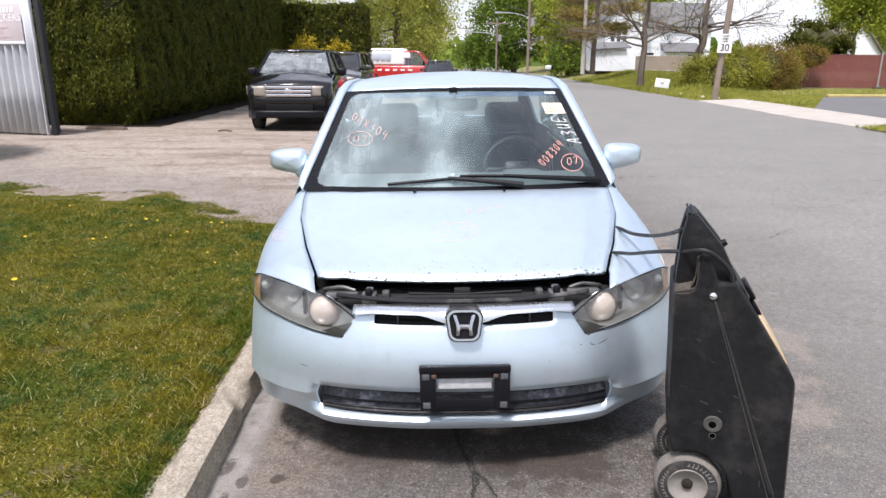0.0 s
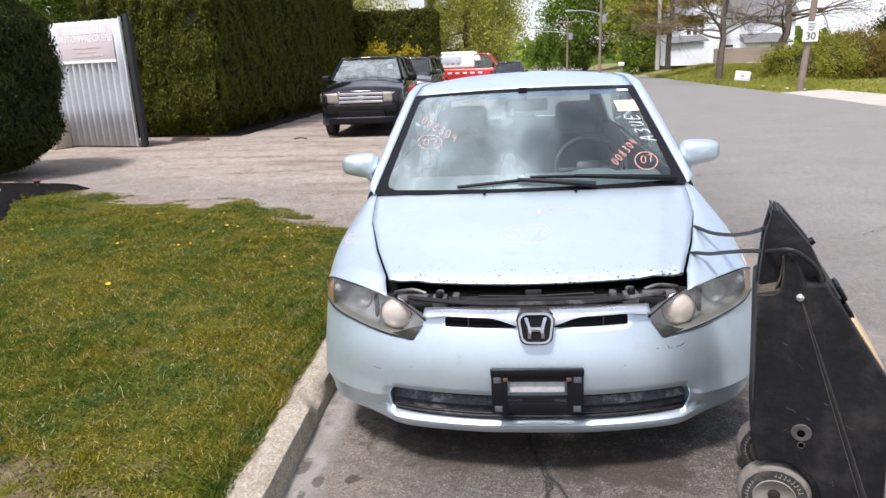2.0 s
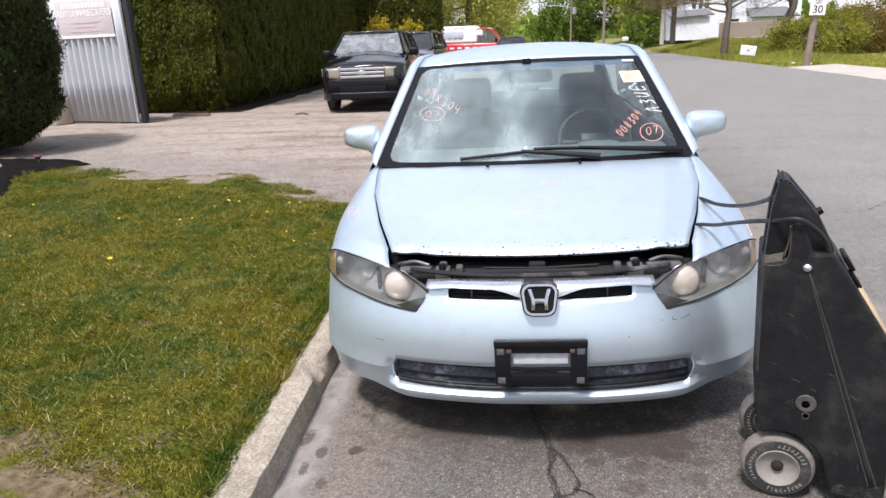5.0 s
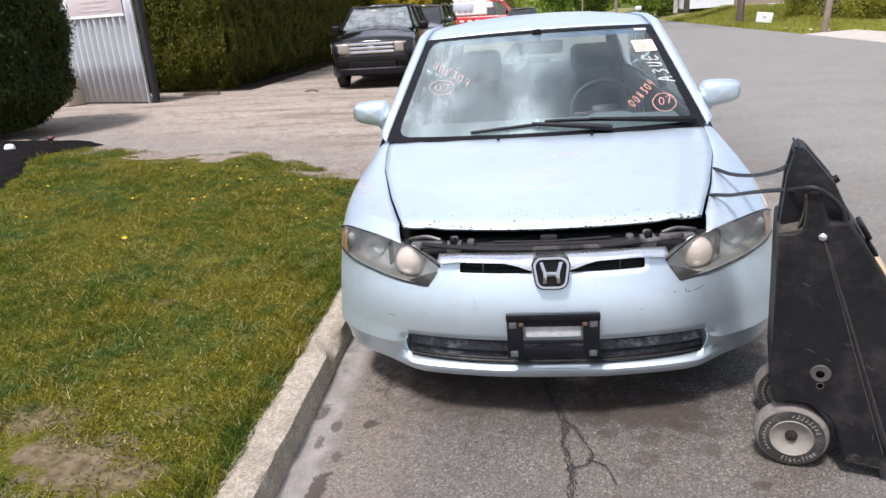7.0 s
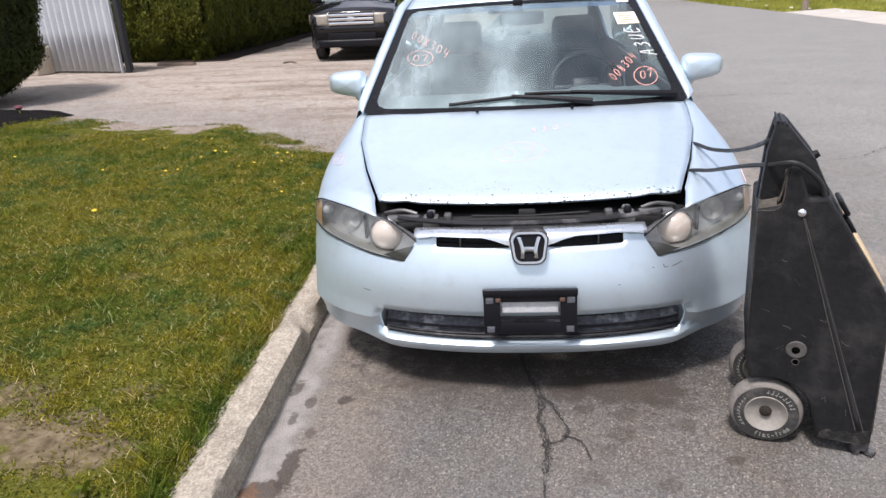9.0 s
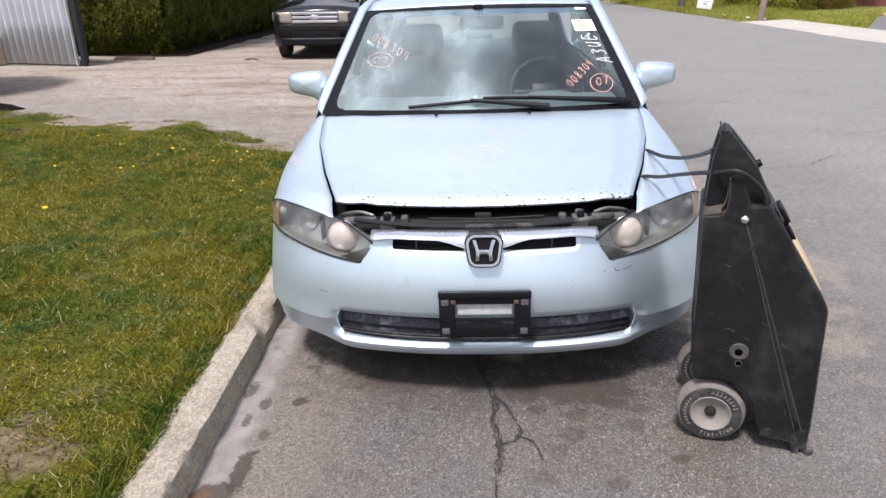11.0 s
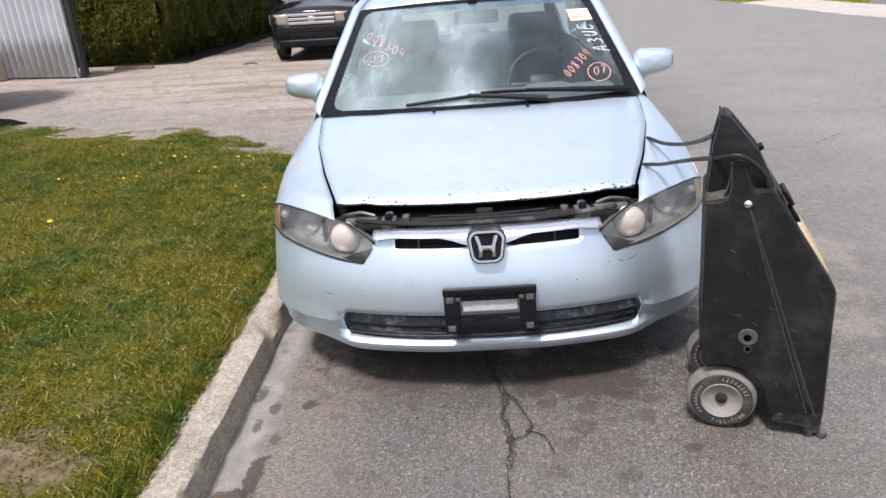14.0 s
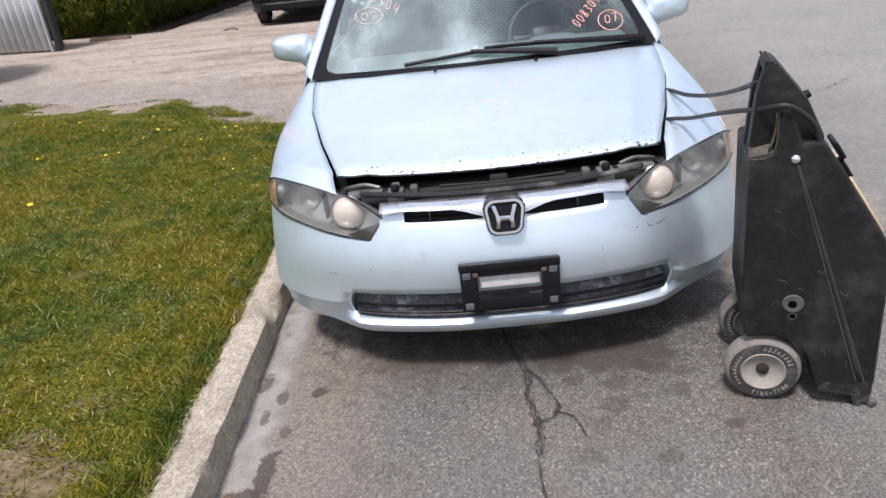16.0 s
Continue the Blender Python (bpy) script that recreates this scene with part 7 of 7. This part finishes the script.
z = np.array([lawn_z(x, y) for x, y in xy]) - 0.004
tagged(many("rear_lawn_grass", *blades(xy, z, 0.04, 0.005, 0.8), BLADE), "short uneven lawn grass, green and straw-coloured", "grass", kind="stuff")
# longer tufts that hang over the kerb
m = 5200
xy = np.stack([-1.10 - np.abs(dice.normal(0, 0.035, m)), dice.uniform(-1.6, 3.6, m)], 1)
tagged(many("kerb_grass", *blades(xy, np.full(m, 0.112), 0.055, 0.0022, 1.0), BLADE), "longer grass tufts along the kerb", "grass", kind="stuff")
# verge across the street
m = 42000
x, y = dice.uniform(0, 1, m), 26.8 + 34 * dice.uniform(0, 1, m) ** 1.5
xy = np.stack([10.75 + 0.058 * (y - 12) - 0.35 + x * 5.5 + np.maximum(0, 31 - y) * 3 * x, y], 1)
z = np.array([bank_z(a, b) for a, b in xy])
tagged(many("verge_grass", *blades(xy, z, 0.22 * np.clip((y - 25) / 9, 0.25, 1.2), 0.016, 0.6), WEED), "tall weeds and grass on the far verge", "grass", kind="stuff")
tagged(build("verge_patch", grid(lambda u, v: (10.35 + u * 6 + 0.15 * noise.noise((v * 9, u, 0)), 8 + v * (5.9 + 1.6 * u), 0.02 + 0.05 * math.sin(math.pi * min(1, u * 3 + 0.05) * 0.5)), np.linspace(0, 1, 12), np.linspace(0, 1, 14)), TURF), "grass verge beside the concrete apron", "verge", kind="structure")
m = 7000
u, v = dice.uniform(-0.04, 0.7, m), dice.uniform(0.45, 1.0, m)
xy = np.stack([10.35 + u * 6, 8 + v * (5.9 + 1.6 * u)], 1)
tagged(many("verge_tuft", *blades(xy, np.full(len(xy), 0.04), 0.09, 0.011, 0.6), WEED), "patch of grass beside the concrete apron", "grass", kind="stuff")
m = 20000
xy = np.stack([dice.uniform(12.5, 32, m), 28.7 + 11 * dice.uniform(0, 1, m) ** 1.4], 1)
near = dice.uniform(20.5, 28.7, m // 3)
xy[: m // 3] = np.stack([12.5 + dice.uniform(0, 1, m // 3) * (0.15 + (near - 20) * 0.62), near], 1)
z = np.array([bank_z(a, b) for a, b in xy])
tagged(many("park_grass", *blades(xy, z, 0.09, 0.016, 0.7), WEED), "mown grass strip behind the yellow kerb", "grass", kind="stuff")


def dandelion(x, y, s):
    d = thing("dandelion", "yellow dandelion in the lawn", "flower", pose(x, y, lawn_z(x, y)), group="dandelions")
    part("bloom", lathe([(0.001, 0.020), (0.013, 0.021), (0.021, 0.016), (0.012, 0.008), (0.003, 0.002)], 12, pose(0, 0, 0.03 * s, 12, 8) @ Matrix.Diagonal((s, s, s, 1))), PETAL, d)
    part("stem", tube([(0, 0, -0.01), (0, 0, 0.034 * s)], 0.003, 5), BLADE, d)


for x, y, s in ((-2.75, 2.0, 1.5), (-2.61, 3.75, 1.3), (-2.50, 3.72, 1.0), (-2.66, 3.55, 0.9), (-3.3, 3.1, 1.1), (-3.9, 2.6, 0.9), (-3.55, 4.3, 1.0), (-2.9, 4.4, 0.9), (-1.75, 2.7, 0.8), (-2.2, 3.2, 0.9), (-3.5, 1.5, 1.1), (-1.9, 3.4, 0.8), (-4.4, 3.6, 1.0), (-1.95, 3.75, 1.0), (-2.02, 3.68, 1.2), (-1.88, 3.66, 0.8), (-2.10, 3.30, 1.0), (-2.75, 3.05, 1.1), (-2.68, 3.12, 0.9), (-3.15, 3.9, 0.9), (-1.62, 2.45, 0.8)):
    dandelion(x, y, s * 0.55)
weed = thing("broadleaf_weed", "small broadleaf weed at the kerb", "weed", pose(-1.32, -0.60, 0.12))
part("leaf_rosette", (lambda q: (q[0].tolist(), q[1].tolist()))(leaf_quads(dice.normal(size=(9, 3)) * (0.018, 0.018, 0.006) + (0, 0, 0.025), 0.045, None, 0.6)), BLADE, weed, smooth=False)

# ---- loose stones ----
m = 26000
x = dice.uniform(-7.5, -0.95, m)
edge = np.interp(x, [-14, -8, -5.8, -4.3, -3.1, -1.6, -1.0], [8.2, 7.4, 6.5, 5.7, 5.6, 4.2, 3.7])
y = edge + np.abs(dice.normal(0, 1.3, m)) - 0.45
r = 0.0065 * dice.uniform(0.3, 1.0, m) ** -0.6
corner = np.array([(1, 0, 0), (-0.6, 0.8, 0), (-0.5, -0.9, 0), (0.1, 0.1, 0.8)])
p = (corner[None] * r[:, None, None] * dice.uniform(0.7, 1.3, (m, 4, 1))) + np.stack([x, y, np.full(m, -0.002)], 1)[:, None]
f = np.array([(0, 1, 3), (1, 2, 3), (2, 0, 3)])[None] + 4 * np.arange(m)[:, None, None]
tagged(many("gravel", p.reshape(-1, 3), f.reshape(-1, 3), STONE), "loose pale gravel along the driveway", "gravel", kind="stuff")
solo("branch_litter", tube(smooth_line([(-4.75, 13.2, 0.01), (-4.6, 13.25, 0.03), (-4.45, 13.18, 0.01)], 8), 0.02, 5), BARK, "dark twig lying on the driveway", "twig")

# ---- gate, fences, poles, signs, houses ----
SHEET = plain("galvanised_sheet", (0.54, 0.56, 0.585), 0.5, 0.05, 0.10, 1.5, 30, 0.08)
DARK_WOOD = plain("dark_weathered_wood", (0.020, 0.021, 0.023), 0.9, 0, 0.3, 4, 40, 0.5)
SIGN_PINK = plain("faded_pink_sign", (0.58, 0.52, 0.53), 0.6, 0, 0.08, 3, 60, 0.05)
SIGN_RED = plain("faded_red_print", (0.56, 0.46, 0.46), 0.6, 0, 0.2, 10, 60, 0.02)
POLE_WOOD = plain("grey_pole_wood", (0.24, 0.19, 0.155), 0.95, 0, 0.25, 3, 40, 0.6)
SHINGLE = plain("grey_roof_shingles", (0.15, 0.15, 0.155), 0.9, 0, 0.2, 2, 14, 0.5)
SIDING = plain("white_siding", (0.80, 0.83, 0.87), 0.6, 0, 0.05, 1, 30, 0.05)
FENCE_WOOD = plain("weathered_fence_wood", (0.30, 0.245, 0.20), 0.95, 0, 0.22, 2, 30, 0.4)
RED_WOOD = plain("red_stained_boards", (0.17, 0.055, 0.045), 0.85, 0, 0.22, 1.5, 30, 0.3, dirt=(0.24, 0.13, 0.10))
STEEL = plain("galvanised_steel", (0.42, 0.43, 0.44), 0.5, 0.6, 0.12, 6, 60, 0.05)
GREEN_SHED = plain("dark_green_sheet", (0.02, 0.10, 0.06), 0.6, 0, 0.15, 2, 30, 0.1)
SIGN_WHITE = plain("white_sign_sheet", (0.80, 0.80, 0.79), 0.5, 0, 0.04, 4, 60, 0.01)
SIGN_BLACK = plain("black_sign_print", (0.02, 0.02, 0.02), 0.5, 0, 0.1)

gate = thing("metal_gate", "corrugated galvanised metal gate with a faded sign", "gate", pose(-10.35, 13.15, 0.0, 0, 0, -19))
GW = 2.42
part("sheet", grid(lambda x, z: (x, 0.012 + 0.070 * math.cos(2 * math.pi * x / 0.20), z), np.arange(0, GW + 0.005, 0.0095), (0.03, 0.9, 1.8, 2.72)), SHEET, gate, thick=0.004)
for z in (0.25, 2.55):
    part("rail", box((GW / 2, 0.11, z), (GW, 0.05, 0.08), 0.01), DARK_WOOD, gate)
part("edge_frame", box((GW + 0.015, 0.03, 1.38), (0.03, 0.07, 2.75), 0.008), SHEET, gate)
board = part("sign_board", box((1.42, -0.052, 2.24), (1.66, 0.012, 0.74), 0.003), SIGN_PINK, gate, "faded pink and white sign board")
part("sign_rim", box((1.42, -0.060, 1.86), (1.70, 0.02, 0.05), 0.004), SIGN_WHITE, board)
x = 0.80
while x < 2.05:
    w = (0.075, 0.09, 0.06)[int(x * 50) % 3]
    part("sign_bar", box((x + w / 2, -0.062, 2.50), (w, 0.006, 0.11)), SIGN_WHITE, board, smooth=False)
    x += w + 0.025
letters("AUTO WRECKERS", 0.205, pose(1.42, -0.060, 2.34, 90), "sign_letters", board, SIGN_WHITE)
for z, w in ((2.16, 0.9), (2.07, 0.6), (1.98, 1.0)):
    part("sign_bar", box((1.42, -0.062, z), (w, 0.006, 0.03)), SIGN_RED, board, smooth=False)

post = thing("gate_post", "dark weathered post and fence end beside the gate", "post", pose(-7.90, 12.40, 0))
part("timber", box((0, 0, 1.4), (0.10, 0.10, 2.8), 0.012), DARK_WOOD, post)
for k in range(2):
    part("board", box((-0.135 * k - 0.06, 0.18 + 0.26 * k, 1.32 + 0.02 * (k % 3)), (0.03, 0.23, 2.6), 0.006), DARK_WOOD, post)
solo("concrete_block", box((0, 0, 0.28), (0.42, 0.5, 0.62), 0.05, 3), plain("tan_block", (0.46, 0.40, 0.32), 0.95, 0, 0.15, 4, 40, 0.4), "tan concrete block beside the gate", "block", pose(-10.15, 12.75, 0, 0, 0, -15))
solo("stone_edging", box((0, 0, 0.01), (1.0, 0.22, 0.10), 0.04, 3, (0.92, 0.6)), plain("brown_stone", (0.10, 0.072, 0.055), 0.95, 0, 0.2, 4, 30, 0.5), "low brown stone edging under the hedge", "edging", pose(-7.45, 13.75, 0, 0, 0, -8))
scrap = thing("scrap_roof", "rusty scrap metal behind the gate", "scrap", pose(-10.2, 15.6, 0))
part("rusty_sheet", box((0.6, 0, 2.75), (3.4, 0.6, 0.35), 0.05), plain("rusty_metal", (0.10, 0.055, 0.04), 0.9, 0, 0.4, 3, 30, 0.4), scrap)
part("support", box((-0.6, 0, 1.3), (0.2, 0.3, 2.6), 0.02), DARK_WOOD, scrap)
part("support", box((1.8, 0, 1.3), (0.2, 0.3, 2.6), 0.02), DARK_WOOD, scrap)


limit = thing("speed_limit_pole", "leaning wooden pole with a town speed limit 30 sign", "pole", pose(12.25, 27.0, -0.04, 0, 3.4, 0))
part("shaft", tube([(0, 0, -0.05), (0.02, 0, 3), (-0.02, 0, 8.5)], [0.125, 0.12, 0.10], 14), POLE_WOOD, limit)
sheet = part("sign_sheet", moved(plate([(-0.30, -0.38), (0.30, -0.38), (0.30, 0.38), (-0.30, 0.38)][::-1], 0.006, 0.0), pose(-0.02, -0.20, 2.34, 0, -2.5)), SIGN_WHITE, limit, "white rectangular speed limit sign")
for text, size, z in (("TOWN", 0.095, 0.285), ("SPEED", 0.095, 0.175), ("LIMIT", 0.095, 0.065), ("30", 0.40, -0.18)):
    letters(text, size, pose(-0.02, -0.206, 2.34, 0, -2.5) @ pose(0, 0, z, 90), "sign_letters", sheet, SIGN_BLACK)

yard_sign = thing("yard_sign", "small white notice sign on a wire stake in the verge", "sign", pose(11.62, 32, 0.10, 0, 7, -14))
part("board", box((0, 0, 0.44), (0.68, 0.012, 0.44), 0.003), SIGN_WHITE, yard_sign)
part("stake", join(tube([(-0.2, 0.01, -0.1), (-0.2, 0.01, 0.4)], 0.008, 5), tube([(0.2, 0.01, -0.1), (0.2, 0.01, 0.4)], 0.008, 5)), STEEL, yard_sign)
part("printed_bar", join(box((0, -0.008, 0.44), (0.16, 0.004, 0.10)), box((0, -0.008, 0.55), (0.4, 0.004, 0.03))), plain("grey_print", (0.4, 0.42, 0.45), 0.7), yard_sign, smooth=False)


def utility_pole(x, y, z, h, label, lamp_way=0, r=0.14, material=None):
    p = thing("utility_pole", label, "pole", pose(x, y, z), group="utility poles")
    part("shaft", tube([(0, 0, -0.2), (0, 0, h)], [r, r * 0.7], 10), material or POLE_WOOD, p)
    part("crossarm", box((0, 0, h - 0.5), (2.2, 0.1, 0.12), 0.02), POLE_WOOD, p)
    part("transformer", lathe([(0.0, 0), (0.2, 0.02), (0.2, 0.6), (0, 0.65)], 12, pose(0.3, 0, h * 0.62)), STEEL, p)
    if lamp_way:
        arm = part("lamp_arm", tube(smooth_line([(0, 0, h * 0.72), (lamp_way * 1.2, 0, h * 0.76), (lamp_way * 2.4, 0, h * 0.77)], 12), 0.04, 6), STEEL, p)
        part("lamp_head", moved(box((0, 0, 0), (0.7, 0.25, 0.14), 0.05), pose(lamp_way * 2.7, 0, h * 0.77)), STEEL, arm)
    return p


utility_pole(9.1, 60, 0, 7.4, "brown utility pole with a street lamp arm", -1)
utility_pole(6.9, 66, 0, 5.6, "thin utility pole with a street lamp arm", -1, 0.10)
utility_pole(12.0, 51, 0.85, 9.5, "pale grey utility pole beside the pine", 0, 0.17, plain("pale_pole_wood", (0.42, 0.39, 0.35), 0.9, 0, 0.15, 2, 30, 0.3))
utility_pole(7.6, 128, 0, 8.0, "distant wooden utility pole with lamp", -1, 0.12)
wires = thing("overhead_wires", "thin overhead wires between utility poles", "wire")
for a, b, s in (((9.1, 60, 6.6), (12.0, 51, 6.2), 1.2), ((6.9, 66, 4.9), (9.1, 60, 5.2), 0.9), ((12.0, 51, 6.0), (12.3, 27, 6.4), 0.8), ((9.1, 60, 5.6), (12.0, 51, 5.3), 1.3)):
    a, b = Vector(a), Vector(b)
    part("wire", tube([a.lerp(b, k / 12) - Vector((0, 0, 4 * s * (k / 12) * (1 - k / 12))) for k in range(13)], 0.02, 4), CABLE, wires)
mailbox = thing("mailbox", "white mailbox on a post by the verge", "mailbox", pose(10.6, 58, 0.05))
part("box", box((0, 0, 1.05), (0.5, 0.3, 0.35), 0.08, 3), SIGN_WHITE, mailbox)
part("post", box((0, 0, 0.45), (0.12, 0.12, 0.95), 0.01), POLE_WOOD, mailbox)


def window(parent, x, y, z, w, h):
    f = part("window", join(box((x - w / 2, y, z), (0.08, 0.06, h), 0.01), box((x + w / 2, y, z), (0.08, 0.06, h), 0.01), box((x, y, z + h / 2), (w + 0.08, 0.06, 0.08), 0.01), box((x, y, z - h / 2), (w + 0.16, 0.10, 0.08), 0.01), box((x, y, z), (w, 0.05, 0.05), 0.005)), SIGN_WHITE, parent)
    part("pane", box((x, y + 0.02, z), (w, 0.02, h)), DARK_PANE, f, smooth=False)


DARK_PANE = plain("dark_window_pane", (0.05, 0.06, 0.07), 0.1, 0, 0.2, 1, 20, 0.0, coat=1.0)


def clapboards(x0, x1, y, z0, z1, step=0.16):
    """Overlapping boards on a wall that faces -y."""
    rows = []
    n = int((z1 - z0) / step)
    for k in range(n):
        z = z0 + k * step
        rows.append(([(x0, y - 0.02, z), (x1, y - 0.02, z), (x1, y, z + step), (x0, y, z + step)], [(0, 1, 2, 3)]))
        rows.append(([(x0, y, z), (x1, y, z), (x1, y - 0.02, z), (x0, y - 0.02, z)], [(0, 1, 2, 3)]))
    return join(*rows)


def gable(x0, x1, y, z0, z1):
    return [(x0, y, z0), (x1, y, z0), ((x0 + x1) / 2, y, z1)], [(0, 1, 2)]


def pitched(x0, x1, y0, y1, z0, z1, over=0.35):
    """A roof with its ridge along y."""
    mid, k = (x0 + x1) / 2, (z1 - z0) / ((x1 - x0) / 2)
    a, b = [(x0 - over, z0 - over * k), (mid, z1), (x1 + over, z0 - over * k)], []
    pts = [(x, y, z) for y in (y0 - over, y1 + over) for x, z in a]
    return pts, [(0, 1, 4, 3), (1, 2, 5, 4)]


house = thing("white_house", "white clapboard house with grey roof behind a fence", "house")
part("wall", join(clapboards(16.4, 20.2, 62, 0.8, 5.6), box((18.3, 66, 3.2), (3.76, 7.9, 4.8))), SIDING, house, smooth=False)
part("gable_wall", gable(16.4, 20.2, 61.99, 5.6, 7.6), SIDING, house, smooth=False)
part("roof", pitched(16.4, 20.2, 62, 70, 5.6, 7.6), SHINGLE, house, smooth=False, thick=0.12)
part("wall", join(clapboards(20.2, 26.6, 63, 0.8, 4.9), box((23.4, 66, 2.9), (6.36, 5.9, 4.1))), SIDING, house, smooth=False)
part("roof", ([(20.2, 62.6, 4.75), (26.9, 62.6, 4.75), (26.9, 66, 7.1), (20.2, 66, 7.1)], [(0, 1, 2, 3)]), SHINGLE, house, smooth=False, thick=0.12)
part("extension_wall", join(clapboards(14.9, 17.8, 59.5, 0.8, 2.7), box((16.35, 60.8, 1.75), (2.88, 2.5, 1.9))), SIDING, house, smooth=False)
part("extension_roof", ([(14.6, 59.2, 2.65), (18.1, 59.2, 2.85), (18.1, 62.0, 3.4), (14.6, 62.0, 3.2)], [(0, 1, 2, 3)]), SHINGLE, house, smooth=False, thick=0.1)
part("porch_wall", join(clapboards(21.9, 25.4, 61.2, 0.8, 2.6), box((23.65, 62.1, 1.7), (3.48, 1.7, 1.8))), SIDING, house, smooth=False)
part("porch_roof", ([(21.6, 60.8, 2.5), (25.7, 60.8, 2.5), (25.3, 63.0, 3.3), (21.9, 63.0, 3.3)], [(0, 1, 2, 3)]), SHINGLE, house, smooth=False, thick=0.1)
for x, z, w, h in ((17.1, 3.9, 0.42, 1.15), (17.65, 3.9, 0.42, 1.15), (18.2, 3.9, 0.42, 1.15)):
    window(house, x, 61.95, z, w, h)
window(house, 20.95, 62.93, 2.15, 0.85, 0.6)
window(house, 24.3, 61.13, 2.0, 0.9, 0.6)
part("satellite_dish", moved(lathe([(0.0, 0), (0.2, 0.03), (0.34, 0.10)], 16), pose(22.6, 62.7, 3.75, 70, 0, 20)), STEEL, house)

neighbour = thing("gabled_house", "white gabled house with brown-grey roof behind trees", "house")
part("wall", join(clapboards(36.6, 41.0, 60, 0, 2.6), box((38.8, 63, 1.3), (4.36, 5.9, 2.6))), SIDING, neighbour, smooth=False)
part("gable_wall", gable(36.6, 41.0, 59.99, 2.6, 5.1), SIDING, neighbour, smooth=False)
part("roof", pitched(36.6, 41.0, 60, 66, 2.6, 5.1), plain("brown_shingles", (0.17, 0.145, 0.125), 0.9, 0, 0.2, 2, 14, 0.5), neighbour, smooth=False, thick=0.12)
far_house = thing("distant_house", "white house beyond the hedge", "house")
part("wall", join(clapboards(-9.6, -4.6, 44, 0, 6.5), box((-7.1, 46.5, 3.2), (4.98, 4.9, 6.4))), SIDING, far_house, smooth=False)
part("roof", pitched(-9.6, -4.6, 44, 49, 6.5, 8.6), SHINGLE, far_house, smooth=False, thick=0.12)


def board_fence(name, label, a, b, h, base, material, step, tilt=0.0):
    a, b = Vector(a), Vector(b)
    f = thing(name, label, "fence", Matrix.Translation((*a, 0)) @ Matrix.Rotation(math.atan2(b.y - a.y, b.x - a.x), 4, "Z"))
    length = (b - a).length
    n = int(length / step)
    shared = build("board", box((0, 0, 0), (step * 0.95, 0.022, h), 0.004, 1), material, smooth=False)
    for k in range(n):
        o = shared if k == 0 else new("board", shared.data)
        o.parent = f
        o.matrix_local = pose((k + 0.5) * step, 0, base + h / 2 + 0.03 * noise.noise((k * 0.7, 1, 0)), 0, tilt * noise.noise((k * 1.3, 5, 0)), 0)
    for z in (0.3, h - 0.3):
        part("rail", box((length / 2, 0.04, base + z), (length, 0.05, 0.09), 0.008), material, f)
    return f


board_fence("board_fence", "grey weathered board fence before the white house", (17.4, 55.5), (25.5, 54.0), 1.15, 0.9, FENCE_WOOD, 0.15, 1.5)
board_fence("red_fence", "tall red-stained board fence with vines", (22.0, 42.6), (31.0, 41.2), 2.05, 0.0, RED_WOOD, 0.16, 0.5)
chain_post = thing("fence_post", "thin galvanised chain-link fence post", "post", pose(28.3, 40.6, 0))
part("tube", tube([(0, 0, 0), (0, 0, 2.1)], 0.045, 8), STEEL, chain_post)
part("cap", lathe([(0.05, 0), (0.05, 0.04), (0.0, 0.07)], 8, pose(0, 0, 2.1)), STEEL, chain_post)
part("footing", box((0, 0, 0.05), (0.5, 0.4, 0.12), 0.03), GREY, chain_post)
shed = thing("green_shed", "dark green metal shed beside the red fence", "shed", pose(31.2, 40.2, 0))
part("wall", box((0.6, 0.8, 0.9), (3.0, 1.8, 1.8), 0.02), GREEN_SHED, shed)
part("roof", ([(-1.2, -0.3, 1.3), (0.6, -0.3, 2.3), (2.4, -0.3, 1.3), (-1.2, 2.0, 1.3), (0.6, 2.0, 2.3), (2.4, 2.0, 1.3)], [(0, 1, 4, 3), (1, 2, 5, 4)]), plain("rusty_shed_roof", (0.12, 0.075, 0.055), 0.9), shed, smooth=False, thick=0.06)
litter_rng = random.Random(5)
for k in range(9):
    y = litter_rng.uniform(24, 40)
    solo("litter", moved(box((0, 0, 0), (0.16, 0.10, 0.05), 0.02), pose(0, 0, 0, litter_rng.uniform(-20, 20), 0, litter_rng.uniform(0, 180))), SIGN_WHITE, "scrap of white litter at the road edge", "litter", pose(10.9 + bend(y) + litter_rng.uniform(-0.2, 0.9), y, 0.05), group="litter")
